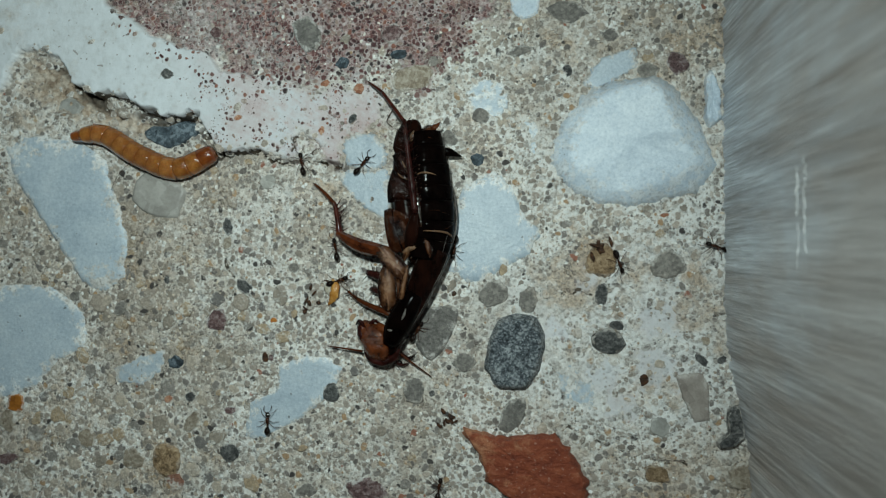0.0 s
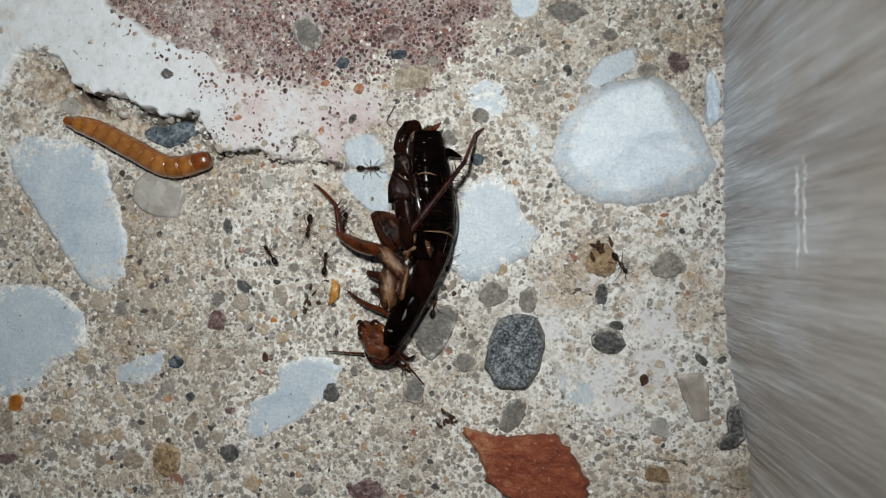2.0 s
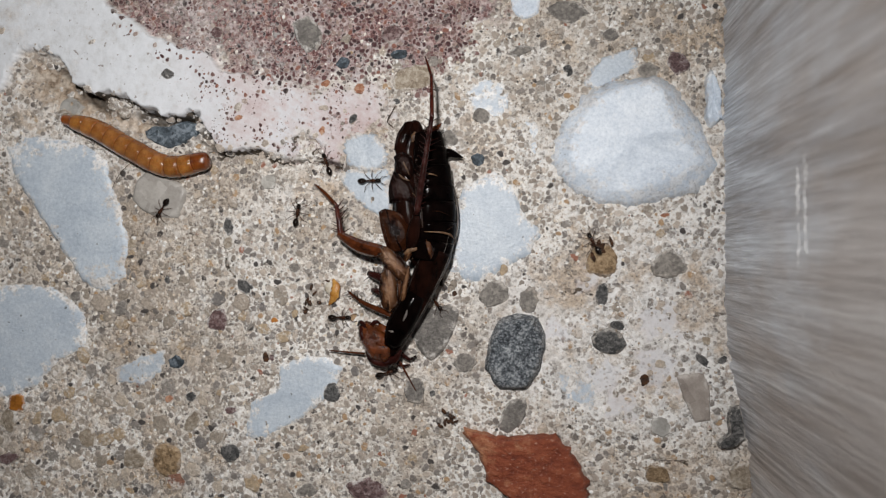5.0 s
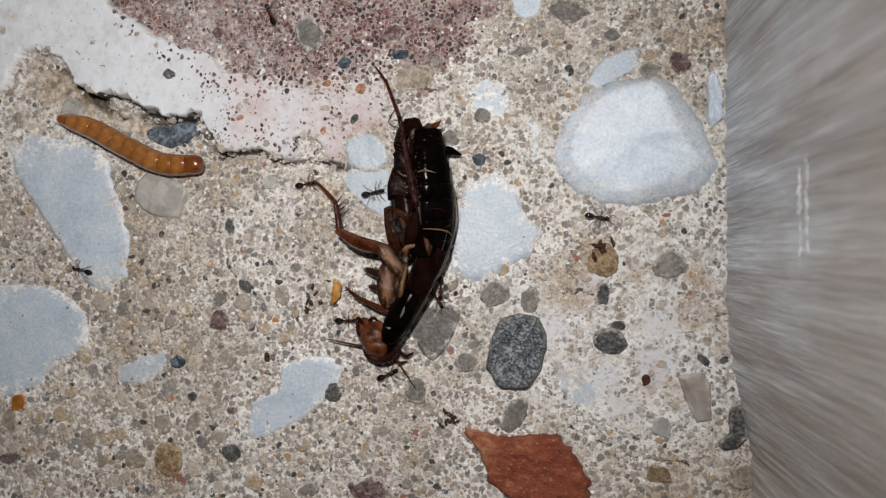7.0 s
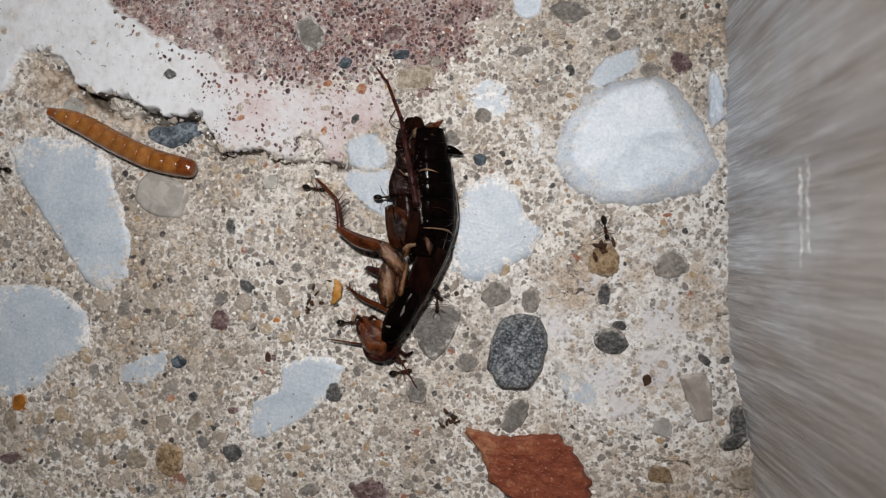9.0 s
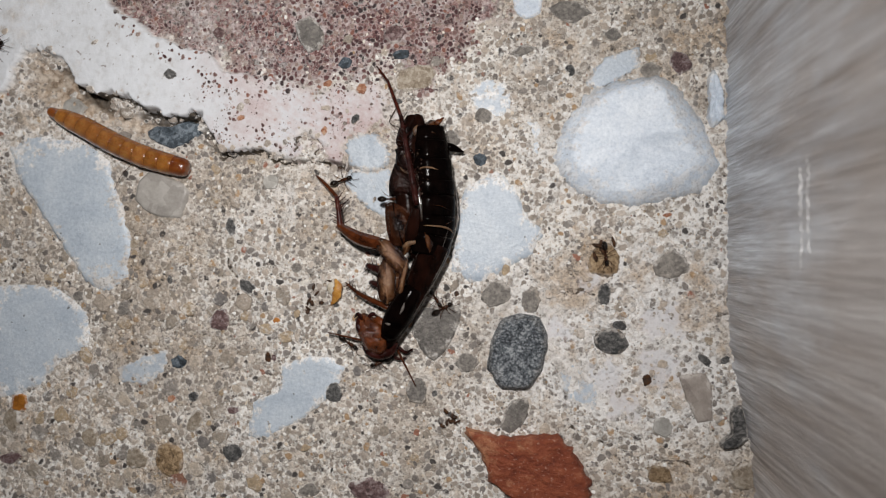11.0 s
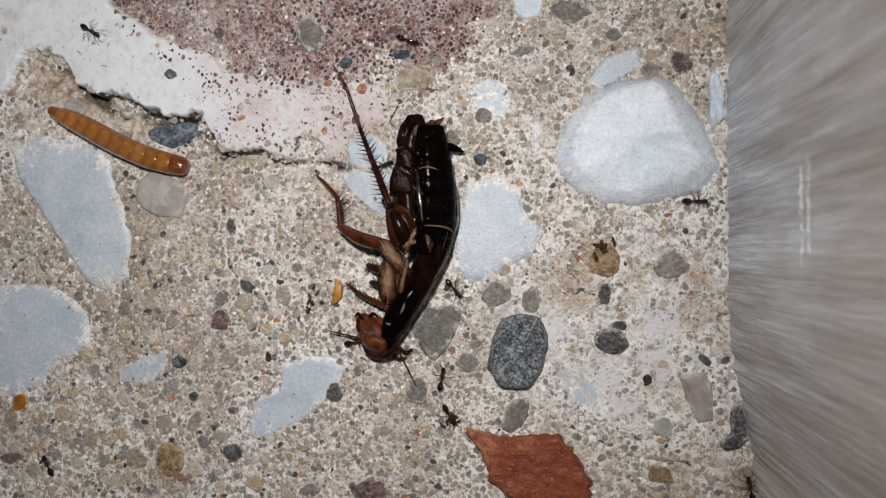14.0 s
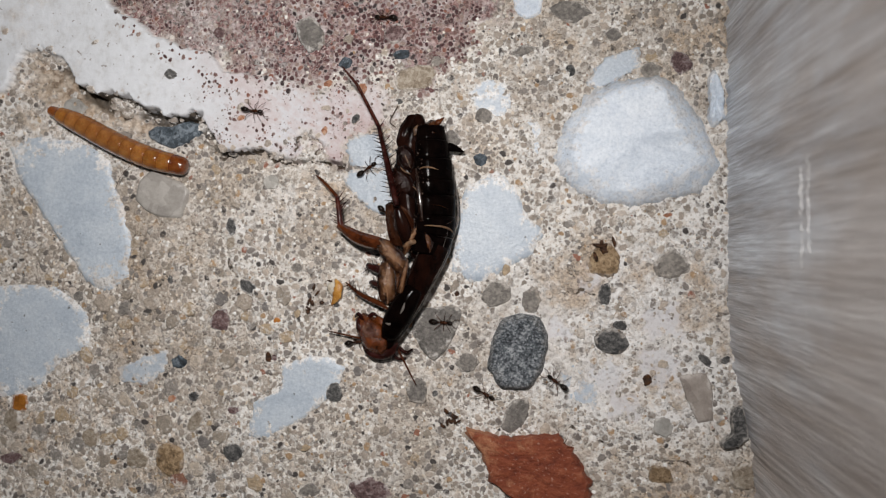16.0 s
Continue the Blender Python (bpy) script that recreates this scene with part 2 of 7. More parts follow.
def marble_material(name="white_marble", tint=(1, 1, 1), clinging=0.3, film=0.08):
    n = with_grit(Nodes(name, 0.42, 0.5, rooted=True))
    cloud = n.ramp(n.noise(0.2, 7, 0.65, distort=0.8), [(0.3, (0.62, 0.67, 0.73)), (0.47, (0.72, 0.765, 0.815)), (0.66, (0.82, 0.85, 0.88))])
    crystal = n.ramp(n.noise(2.6, 6, 0.72), [(0.3, (0.74, 0.78, 0.82)), (0.46, (0.94, 0.95, 0.96)), (0.64, (1.12, 1.11, 1.10))])
    col = n.mix(1.0, cloud, crystal, "MULTIPLY")
    frost = n.ramp(n.noise(0.9, 7, 0.75, distort=1.5), [(0.55, (0, 0, 0)), (0.63, (0.55, 0.55, 0.55))])      # bruised, sugary spots
    col = n.mix(frost, col, (0.86, 0.875, 0.89))
    specks = n.ramp(n.noise(1.3, 2, 0.4), [(0.755, (0, 0, 0)), (0.775, (0.8, 0.8, 0.8))])
    col = n.mix(specks, col, (0.12, 0.11, 0.10))
    col = n.mix(1.0, col, tint, "MULTIPLY")
    n.colour(coated(n, col, film, clinging))
    n.bump(n.math("ADD", n.noise(0.7, 7, 0.65), n.math("MULTIPLY", n.noise(4.0, 4, 0.6), 0.2)), 0.2, 0.7)
    return n.mat


def rock_material(name, dark, base, light, scale=1.4, roughness=0.6, depth=0.3, clinging=0.6):
    """A stone of mottled crystals in three tones."""
    n = with_grit(Nodes(name, roughness, 0.4, rooted=True))
    v = n.add("ShaderNodeTexVoronoi")
    v.inputs["Scale"].default_value = scale * 1.9
    n.link(n.place(), v.inputs["Vector"])
    crystals = n.add("ShaderNodeSeparateColor")
    n.link(v.outputs["Color"], crystals.inputs[0])
    mottled = n.math("ADD", n.math("ADD", n.math("MULTIPLY", n.noise(scale, 8, 0.8), 0.62), n.math("MULTIPLY", n.noise(scale * 0.3, 4, 0.6), 0.24)), n.math("MULTIPLY", crystals.outputs[0], 0.14))
    r = n.ramp(mottled, [(0.39, dark), (0.50, base), (0.61, light)])
    vary = n.ramp(n.random(), [(0.0, (0.8, 0.8, 0.8)), (1.0, (1.2, 1.18, 1.15))])
    col = n.mix(1.0, r, vary, "MULTIPLY")
    n.colour(coated(n, col, 0.0, clinging) if clinging else col)
    n.bump(n.noise(scale * 1.5, 7, 0.68), depth, 0.9)
    return n.mat


def chip_material():
    """Red sandstone: layered, darker in bands, pale orange where it has been knocked."""
    n = Nodes("red_chip", 0.55, 0.4)
    turned = n.add("ShaderNodeMapping")
    turned.inputs["Scale"].default_value = (520, 900, 800)
    turned.inputs["Rotation"].default_value = (0, 0, radians(24))
    n.link(n.source, turned.inputs["Vector"])
    layer = n.noise(1.0, 7, 0.7, turned.outputs["Vector"])
    c = n.ramp(layer, [(0.32, (0.12, 0.026, 0.014)), (0.44, (0.22, 0.050, 0.023)), (0.58, (0.30, 0.080, 0.036)), (0.72, (0.42, 0.15, 0.08))])
    sep = n.add("ShaderNodeSeparateXYZ")
    n.link(n.place(), sep.inputs[0])
    knocked = n.ramp(n.math("ADD", n.noise(0.4, 6, 0.7), n.math("MULTIPLY", sep.outputs["X"], -0.028)), [(0.56, (0, 0, 0)), (0.74, (0.85, 0.85, 0.85))])
    c = n.mix(knocked, c, n.ramp(n.noise(1.4, 5, 0.65), [(0.35, (0.36, 0.13, 0.06)), (0.62, (0.60, 0.31, 0.17))]))
    c = n.mix(n.ramp(n.noise(2.4, 4, 0.65), [(0.60, (0, 0, 0)), (0.68, (0.6, 0.6, 0.6))]), c, (0.58, 0.36, 0.27))
    n.colour(c)
    n.bump(n.math("ADD", layer, n.math("MULTIPLY", n.noise(3.0, 6, 0.7), 0.5)), 0.5, 0.9)
    return n.mat


def wall_material():
    """Coarse render drawn upwards with a brush: bluish low down round y = 11, browner higher up and towards both ends.
    """
    n = Nodes("rendered_wall", 0.7, 0.3)
    streak = n.noise(1.0, 6, 0.68, n.place((0.4, 1.0, 0.045)))
    hair = n.noise(3.0, 4, 0.65, n.place((0.4, 1.0, 0.03)))
    lint = n.noise(6.5, 3, 0.6, n.place((0.4, 1.0, 0.035)))
    broad = n.noise(0.2, 5, 0.6, n.place((0.4, 1.0, 0.12)))
    patch = n.noise(0.09, 5, 0.6, n.place((0.4, 1.0, 0.8)))
    sep = n.add("ShaderNodeSeparateXYZ")
    n.link(n.place(), sep.inputs[0])
    y, z = sep.outputs["Y"], sep.outputs["Z"]
    c = n.ramp(streak, [(0.34, (0.42, 0.405, 0.41)), (0.5, (0.63, 0.65, 0.69)), (0.66, (0.86, 0.91, 0.97))])
    c2 = n.ramp(broad, [(0.40, (0.40, 0.37, 0.355)), (0.49, (0.62, 0.64, 0.68)), (0.57, (0.86, 0.91, 0.97))])
    c = n.mix(0.65, c, c2)
    # more brown with height and with distance from y = 11
    worn = n.math("ADD", n.math("ADD", patch, n.math("MULTIPLY", broad, -0.35)), n.math("SUBTRACT", n.math("MULTIPLY", z, 0.0115), n.math("MULTIPLY", n.math("ABSOLUTE", n.math("SUBTRACT", y, 11.0)), -0.011)))
    c = n.mix(n.ramp(worn, [(0.47, (0, 0, 0)), (0.82, (0.7, 0.7, 0.7))]), c, n.ramp(streak, [(0.34, (0.43, 0.37, 0.325)), (0.52, (0.54, 0.475, 0.43)), (0.68, (0.66, 0.605, 0.56))]))
    low = n.ramp(n.math("MULTIPLY", z, 0.04), [(0.08, (1, 1, 1)), (0.9, (0.45, 0.45, 0.45))])       # the bristles dug in deepest at the foot
    c = n.mix(n.math("MULTIPLY", low, 0.62), c, n.ramp(hair, [(0.34, (0.64, 0.62, 0.61)), (0.52, (0.97, 0.97, 0.97)), (0.66, (1.35, 1.35, 1.35))]), "MULTIPLY")
    c = n.mix(n.math("MULTIPLY", low, 0.42), c, n.ramp(lint, [(0.34, (0.66, 0.64, 0.63)), (0.5, (1.0, 1.0, 1.0)), (0.66, (1.5, 1.5, 1.5))]), "MULTIPLY")
    n.colour(c)
    n.bump(n.math("ADD", streak, n.math("ADD", n.math("MULTIPLY", hair, 0.5), n.math("MULTIPLY", lint, 0.25))), 0.5, 0.7)
    return n.mat


def shell_material(name, dark, light, roughness=0.3, scale=0.7, coat=0.0, stretch=(1, 1, 1), depth=0.08, specular=0.4, folds=0.0):
    """Horny insect skin: two tones, fine relief, a gloss that breaks up."""
    n = Nodes(name, roughness, specular, coat)
    f = n.noise(scale, 6, 0.65, n.place(stretch))
    n.colour(n.ramp(f, [(0.36, dark), (0.64, light)]))
    n.rough(n.ramp(n.noise(1.6, 4, 0.6), [(0.35, (roughness * 0.55,) * 3), (0.65, (roughness * 1.8,) * 3)]))
    h = n.math("ADD", n.noise(1.3, 6, 0.65, n.place(stretch)), n.math("MULTIPLY", n.noise(6.0, 3, 0.6), 0.15))
    if folds:
        v = n.add("ShaderNodeCombineXYZ")
        n.link(n.math("MULTIPLY", n.attribute("across"), 3.5), v.inputs[0])
        n.link(n.math("MULTIPLY", n.attribute("along"), 1.6), v.inputs[1])
        h = n.math("ADD", h, n.math("MULTIPLY", n.noise(1.0, 4, 0.55, v.outputs[0]), folds))
    n.bump(h, depth * 3, 0.8)
    return n.mat


def plate_material(name, edge, base, pale, specular=0.3):
    """A broad leg plate: dark rims, a crease down the middle, pale flats."""
    n = Nodes(name, 0.2, specular)
    f = n.math("ADD", n.math("MULTIPLY", n.attribute("across"), 0.5), 0.5)
    f = n.math("ADD", f, n.math("MULTIPLY", n.math("SUBTRACT", n.noise(0.9, 5, 0.65), 0.5), 0.55))
    c = n.ramp(f, [(0.10, edge), (0.25, base), (0.42, pale), (0.62, pale), (0.77, base), (0.89, edge)])
    ends = n.ramp(n.attribute("along"), [(0.0, (0.35, 0.3, 0.28)), (0.2, (1, 1, 1)), (0.75, (0.95, 0.92, 0.9)), (1.0, (0.4, 0.35, 0.3))])
    n.colour(n.mix(1.0, n.mix(1.0, c, ends, "MULTIPLY"), n.ramp(n.noise(1.8, 5, 0.65), [(0.35, (0.6, 0.55, 0.5)), (0.6, (1.05, 1.05, 1.05))]), "MULTIPLY"))
    n.bump(n.math("ADD", n.noise(1.5, 6, 0.65), n.math("MULTIPLY", f, 0.3)), 0.25, 0.8)
    return n.mat


def larva_material(name, dark, light, band):
    """Waxy larva skin, darker at the hind rim of each ring."""
    n = Nodes(name, 0.2, 0.6, 0.8)
    n.bsdf.inputs["Subsurface Weight"].default_value = 0.35
    n.bsdf.inputs["Subsurface Radius"].default_value = (1.0, 0.45, 0.15)
    n.bsdf.inputs["Subsurface Scale"].default_value = 0.6 * MM
    sep = n.add("ShaderNodeSeparateXYZ")
    n.link(n.place(), sep.inputs[0])
    rim = n.ramp(n.math("ADD", n.math("MULTIPLY", sep.outputs["Y"], 0.5), 0.5), [(0.10, (0.7, 0.7, 0.7)), (0.18, (0, 0, 0)), (0.76, (0, 0, 0)), (0.88, (0.5, 0.5, 0.5))])
    c = n.ramp(n.noise(0.55, 6, 0.68), [(0.35, dark), (0.62, light)])
    c = n.mix(n.ramp(n.noise(1.6, 5, 0.7), [(0.56, (0, 0, 0)), (0.70, (0.55, 0.55, 0.55))]), c, band)      # dark gut showing through
    vary = n.ramp(n.random(), [(0.0, (0.62, 0.55, 0.48)), (1.0, (1.15, 1.12, 1.05))])
    n.colour(n.mix(rim, n.mix(1.0, c, vary, "MULTIPLY"), band))
    n.bump(n.math("ADD", n.noise(0.8, 4, 0.6), n.math("MULTIPLY", n.noise(3.5, 4, 0.6), 0.2)), 0.28, 0.8)
    return n.mat


GROUND = ground_material()
MARBLE = marble_material(tint=(0.88, 0.925, 0.975), clinging=0.42, film=0.15)
GREYISH = marble_material("greyish_marble", (0.60, 0.64, 0.675), 0.75)
BLUISH = marble_material("bluish_marble", (0.68, 0.725, 0.765), 0.75)
SAND = grain_material("sand_grains", [
    (0.0, (0.30, 0.26, 0.22)), (0.18, (0.40, 0.345, 0.295)), (0.34, (0.25, 0.225, 0.205)), (0.50, (0.50, 0.43, 0.365)),
    (0.62, (0.34, 0.295, 0.255)), (0.74, (0.60, 0.53, 0.465)), (0.83, (0.17, 0.15, 0.135)), (0.905, (0.43, 0.29, 0.17)),
    (0.945, (0.07, 0.062, 0.058)), (0.99, (0.33, 0.15, 0.10))])
RED_GRIT = grain_material("red_grit", [
    (0.0, (0.075, 0.030, 0.033)), (0.32, (0.13, 0.055, 0.055)), (0.52, (0.21, 0.12, 0.11)), (0.68, (0.045, 0.028, 0.030)),
    (0.80, (0.33, 0.24, 0.21)), (0.92, (0.27, 0.115, 0.085))], coated=0.45)
CRUMB = grain_material("lime_crumbs", [
    (0.0, (0.91, 0.89, 0.85)), (0.3, (0.85, 0.80, 0.73)), (0.55, (0.93, 0.92, 0.90)), (0.85, (0.72, 0.63, 0.52))], roughness=0.8, tone=0.12)
PEBBLE = grain_material("pebbles", [
    (0.0, (0.33, 0.285, 0.235)), (0.25, (0.42, 0.36, 0.30)), (0.45, (0.28, 0.255, 0.23)), (0.6, (0.50, 0.43, 0.355)),
    (0.78, (0.20, 0.185, 0.175)), (0.86, (0.44, 0.34, 0.23)), (0.985, (0.26, 0.13, 0.09))], per_island=False, tone=0.4)
GREY_ROCK = rock_material("grey_rock", (0.13, 0.12, 0.11), (0.22, 0.205, 0.19), (0.32, 0.30, 0.27), 1.8)
DARK_ROCK = rock_material("dark_rock", (0.028, 0.03, 0.031), (0.088, 0.088, 0.088), (0.19, 0.188, 0.185), 2.2)
BLUE_ROCK = rock_material("blue_rock", (0.018, 0.024, 0.03), (0.06, 0.08, 0.10), (0.20, 0.24, 0.28), 1.2, clinging=0.0)
GRANITE = rock_material("granite", (0.022, 0.027, 0.033), (0.125, 0.145, 0.165), (0.47, 0.50, 0.53), 2.5, depth=0.5, clinging=0.12)
TAN_ROCK = rock_material("tan_rock", (0.22, 0.17, 0.12), (0.38, 0.32, 0.25), (0.54, 0.48, 0.40))
OCHRE_ROCK = rock_material("ochre_rock", (0.10, 0.065, 0.035), (0.27, 0.185, 0.105), (0.44, 0.33, 0.21), 1.3, 0.5, 0.4, 0.25)
PALE_ROCK = rock_material("pale_rock", (0.27, 0.26, 0.24), (0.38, 0.37, 0.345), (0.50, 0.49, 0.465), 0.6, 0.3, 0.1, 0.3)
PINK_ROCK = rock_material("pink_rock", (0.27, 0.23, 0.205), (0.37, 0.325, 0.29), (0.47, 0.42, 0.38), 0.4, 0.6, 0.2, 0.3)
QUARTZ = rock_material("quartz", (0.27, 0.255, 0.24), (0.34, 0.325, 0.305), (0.43, 0.415, 0.395), 0.45, 0.4, 0.08, 0.0)
MAROON_ROCK = rock_material("maroon_rock", (0.06, 0.035, 0.035), (0.15, 0.09, 0.09), (0.30, 0.24, 0.24), 1.8)
ORANGE_ROCK = rock_material("orange_rock", (0.28, 0.11, 0.06), (0.45, 0.21, 0.12), (0.58, 0.38, 0.27))
AMBER_ROCK = rock_material("amber_rock", (0.22, 0.08, 0.015), (0.36, 0.14, 0.025), (0.45, 0.21, 0.05), 0.6, 0.3, 0.1)
RED_CHIP = chip_material()
WALL = wall_material()
SCUFF = rock_material("scuff_highlight", (0.66, 0.66, 0.66), (0.80, 0.81, 0.82), (0.88, 0.89, 0.90), 1.0, 0.5, 0.1, 0.0)

SHELL_BLACK = shell_material("black_shell", (0.0009, 0.0006, 0.0006), (0.0036, 0.0019, 0.0016), 0.09, depth=0.006, specular=0.028, folds=0.2)
SHELL_WING = shell_material("wing_shell", (0.0018, 0.0010, 0.0008), (0.0145, 0.0048, 0.0031), 0.10, 0.6, 0.0, (1, 0.5, 1), depth=0.010, specular=0.08, folds=0.3)
SHELL_BROWN = plate_material("brown_plate", (0.008, 0.003, 0.002), (0.030, 0.010, 0.004), (0.085, 0.032, 0.012))
SHELL_TAN = plate_material("tan_plate", (0.012, 0.004, 0.002), (0.085, 0.036, 0.015), (0.215, 0.115, 0.058))
SHELL_HOLLOW = plate_material("hollow_plate", (0.030, 0.009, 0.004), (0.052, 0.018, 0.008), (0.006, 0.0025, 0.0022), 0.12)
SHELL_RED = shell_material("red_shell", (0.030, 0.008, 0.002), (0.140, 0.035, 0.008), 0.12, 0.7, depth=0.10, specular=0.5)
SHELL_LEG = shell_material("leg_shell", (0.020, 0.005, 0.002), (0.100, 0.026, 0.0075), 0.11, 0.7, depth=0.03, specular=0.5)
SHELL_DARK_LEG = shell_material("dark_leg_shell", (0.007, 0.0020, 0.0016), (0.036, 0.008, 0.006), 0.18, 0.8, depth=0.06, specular=0.14)
SHELL_FOOT = shell_material("foot_shell", (0.018, 0.004, 0.003), (0.080, 0.017, 0.010), 0.16, 0.8, depth=0.04)
SHELL_MAROON = plate_material("maroon_plate", (0.003, 0.0012, 0.001), (0.008, 0.0028, 0.002), (0.018, 0.006, 0.004), 0.15)
GLINT = shell_material("wet_drop", (0.02, 0.01, 0.006), (0.05, 0.03, 0.02), 0.06, 1.0, 1.0, depth=0.01, specular=1.0)
SHELL_EDGE = shell_material("pale_shell_edge", (0.030, 0.013, 0.007), (0.22, 0.125, 0.065), 0.35, 1.1)
SHELL_GREY = shell_material("clear_wing_edge", (0.05, 0.04, 0.035), (0.17, 0.15, 0.135), 0.3, 1.2)
WET = shell_material("wet_belly", (0.006, 0.003, 0.002), (0.03, 0.013, 0.008), 0.12, 1.6, 0.6, depth=0.16, specular=0.6)
WORM = larva_material("larva_skin", (0.24, 0.086, 0.020), (0.46, 0.215, 0.066), (0.20, 0.062, 0.013))
WORM_DARK = larva_material("larva_dark_skin", (0.22, 0.080, 0.016), (0.43, 0.19, 0.046), (0.18, 0.050, 0.010))
WORM_END = larva_material("larva_end_skin", (0.17, 0.044, 0.009), (0.32, 0.100, 0.020), (0.13, 0.028, 0.006))
ANT_BLACK = shell_material("ant_gaster", (0.003, 0.002, 0.0015), (0.012, 0.007, 0.005), 0.08, 2.0, depth=0.02, specular=0.5)
ANT_BROWN = shell_material("ant_skin", (0.022, 0.008, 0.004), (0.085, 0.030, 0.014), 0.14, 2.0, depth=0.02, specular=0.4)
HUSK = shell_material("husk", (0.32, 0.11, 0.012), (0.62, 0.33, 0.08), 0.3, 0.9, 0.4)
HUSK_PALE = shell_material("pale_husk", (0.42, 0.36, 0.27), (0.62, 0.58, 0.50), 0.35, 0.9, 0.3)
CRUST = shell_material("dark_crust", (0.02, 0.009, 0.005), (0.10, 0.045, 0.02), 0.6, 1.4, 0.1, depth=0.2)


# ---------------------------------------------------------------- mesh helpers
def mesh_object(name, verts, faces, material, parent=None, label="", smooth=True):
    me = bpy.data.meshes.new(name)
    me.from_pydata([tuple(c * MM for c in v) for v in verts], [], faces)
    me.materials.append(material)
    if smooth:
        me.shade_smooth()
    me.update()
    ob = new(name, me)
    if parent:
        ob.parent = parent
    return tagged(ob, label)


def at(ob, x, y, z=0.0):
    ob.location = (x * MM, y * MM, z * MM)
    return ob


def empty(name, x, y, z=0.0):
    ob = new(name)
    ob.empty_display_size = 0.002
    return at(ob, x, y, z)


def spline(points, steps):
    """Points (of any dimension) along a smooth curve through the given ones."""
    p = np.array(points, float)
    q = np.vstack([2 * p[0] - p[1], p, 2 * p[-1] - p[-2]])
    out = []
    for i in range(len(p) - 1):
        a, b, c, d = q[i:i + 4]
        for k in range(steps):
            t = k / steps
            out.append(0.5 * (2 * b + (c - a) * t + (2 * a - 5 * b + 4 * c - d) * t * t + (3 * b - a - 3 * c + d) * t ** 3))
    out.append(p[-1])
    return np.array(out)


def tube(points, radii, sides=12, flat=1.0, steps=4, rough=0.0, seed=0, roll=0.0):
    """A limb or body: a closed skin round a curve, wide by the radii and high by radii * flat."""
    pr = spline([(*p, r) for p, r in zip(points, radii)], steps)
    pts, rad = pr[:, :3], np.maximum(pr[:, 3], 0.01)
    rng = random.Random(seed)
    verts, faces = [], []
    for i, c in enumerate(pts):
        d = Vector(pts[min(i + 1, len(pts) - 1)] - pts[max(i - 1, 0)]).normalized()
        up = Vector((0, 0, 1)) if abs(d.z) < 0.95 else Vector((0, 1, 0))
        side = d.cross(up).normalized()
        up = side.cross(d)
        if roll:
            turn = Matrix.Rotation(radians(roll), 3, d)
            side, up = turn @ side, turn @ up
        for k in range(sides):
            a = 2 * math.pi * k / sides
            j = 1 + rough * rng.uniform(-1, 1)
            verts.append(Vector(c) + side * (math.cos(a) * rad[i] * j) + up * (math.sin(a) * rad[i] * flat * j))
    m = len(pts)
    for i in range(m - 1):
        for k in range(sides):
            k2 = (k + 1) % sides
            faces.append((i * sides + k, i * sides + k2, (i + 1) * sides + k2, (i + 1) * sides + k))
    for end, order in ((0, -1), (m - 1, 1)):
        tip = len(verts)
        verts.append(Vector(pts[end]))
        for k in range(sides):
            k2 = (k + 1) % sides
            a, b = end * sides + k, end * sides + k2
            faces.append((a, b, tip) if order > 0 else (b, a, tip))
    return verts, faces


def thorn(base, direction, length, width):
    """A small pointed spine."""
    d = Vector(direction).normalized()
    a = d.cross(Vector((0.3, 0.2, 1))).normalized()
    b = d.cross(a)
    base = Vector(base)
    ring = [base + (a * math.cos(t) + b * math.sin(t)) * width for t in (0, 2.1, 4.2)]
    return [*ring, base + d * length], [(0, 1, 3), (1, 2, 3), (2, 0, 3)]


def shifted(mesh, x, y, z=0.0):
    return [(v[0] - x, v[1] - y, v[2] - z) for v in mesh[0]], mesh[1]


# ---------------------------------------------------------------- ground
WALL_X = 22.5


def wall_foot(y):
    """The wall's foot: straight, drawing back a little towards one end."""
    t = min(max((-y - 4) / 26, 0), 1)
    return WALL_X + 3.0 * t * t * (3 - 2 * t) + 0.25 * noise.noise((7.0, y * 0.12, 0))


# the plaster crust, whose broken lower edge stands above the sand
CRUST_EDGE = [(-75.75, 21.2), (-71.0, 20.6), (-69.2, 22.0), (-67.9, 24.6), (-66.6, 26.2), (-64.74, 27.0), (-62.44, 26.4), (-60.81, 25.29), (-60.15, 23.92), (-58.53, 22.22), (-57.15, 20.98), (-56.11, 20.36), (-53.95, 20.89),
              (-52.6, 20.55), (-51.17, 19.33), (-48.97, 18.23), (-47.63, 18.35), (-46.46, 17.73), (-44.13, 17.38), (-42.75, 17.92), (-41.82, 17.83), (-41.66, 16.29), (-41.2, 15.26),
              (-40.28, 14.37), (-38.75, 13.03), (-36.47, 12.92), (-34.81, 13.1), (-32.3, 12.4), (-30.2, 12.3), (-29.5, 14.2), (-28.3, 15.2), (-26.9, 14.9), (-26.0, 13.5), (-25.4, 12.3), (-23.6, 11.3), (-22.7, 13.0), (-22.41, 14.99),
              (-17.37, 15.78), (-16.66, 18.93), (-20.97, 21.17), (-26.8, 20.64), (-32.73, 22.26), (-38.78, 23.33), (-41.08, 25.82), (-44.94, 26.7),
              (-47.67, 27.91), (-50.42, 29.87), (-54.4, 32.49), (-58.43, 36.57), (-75.81, 39.01)]
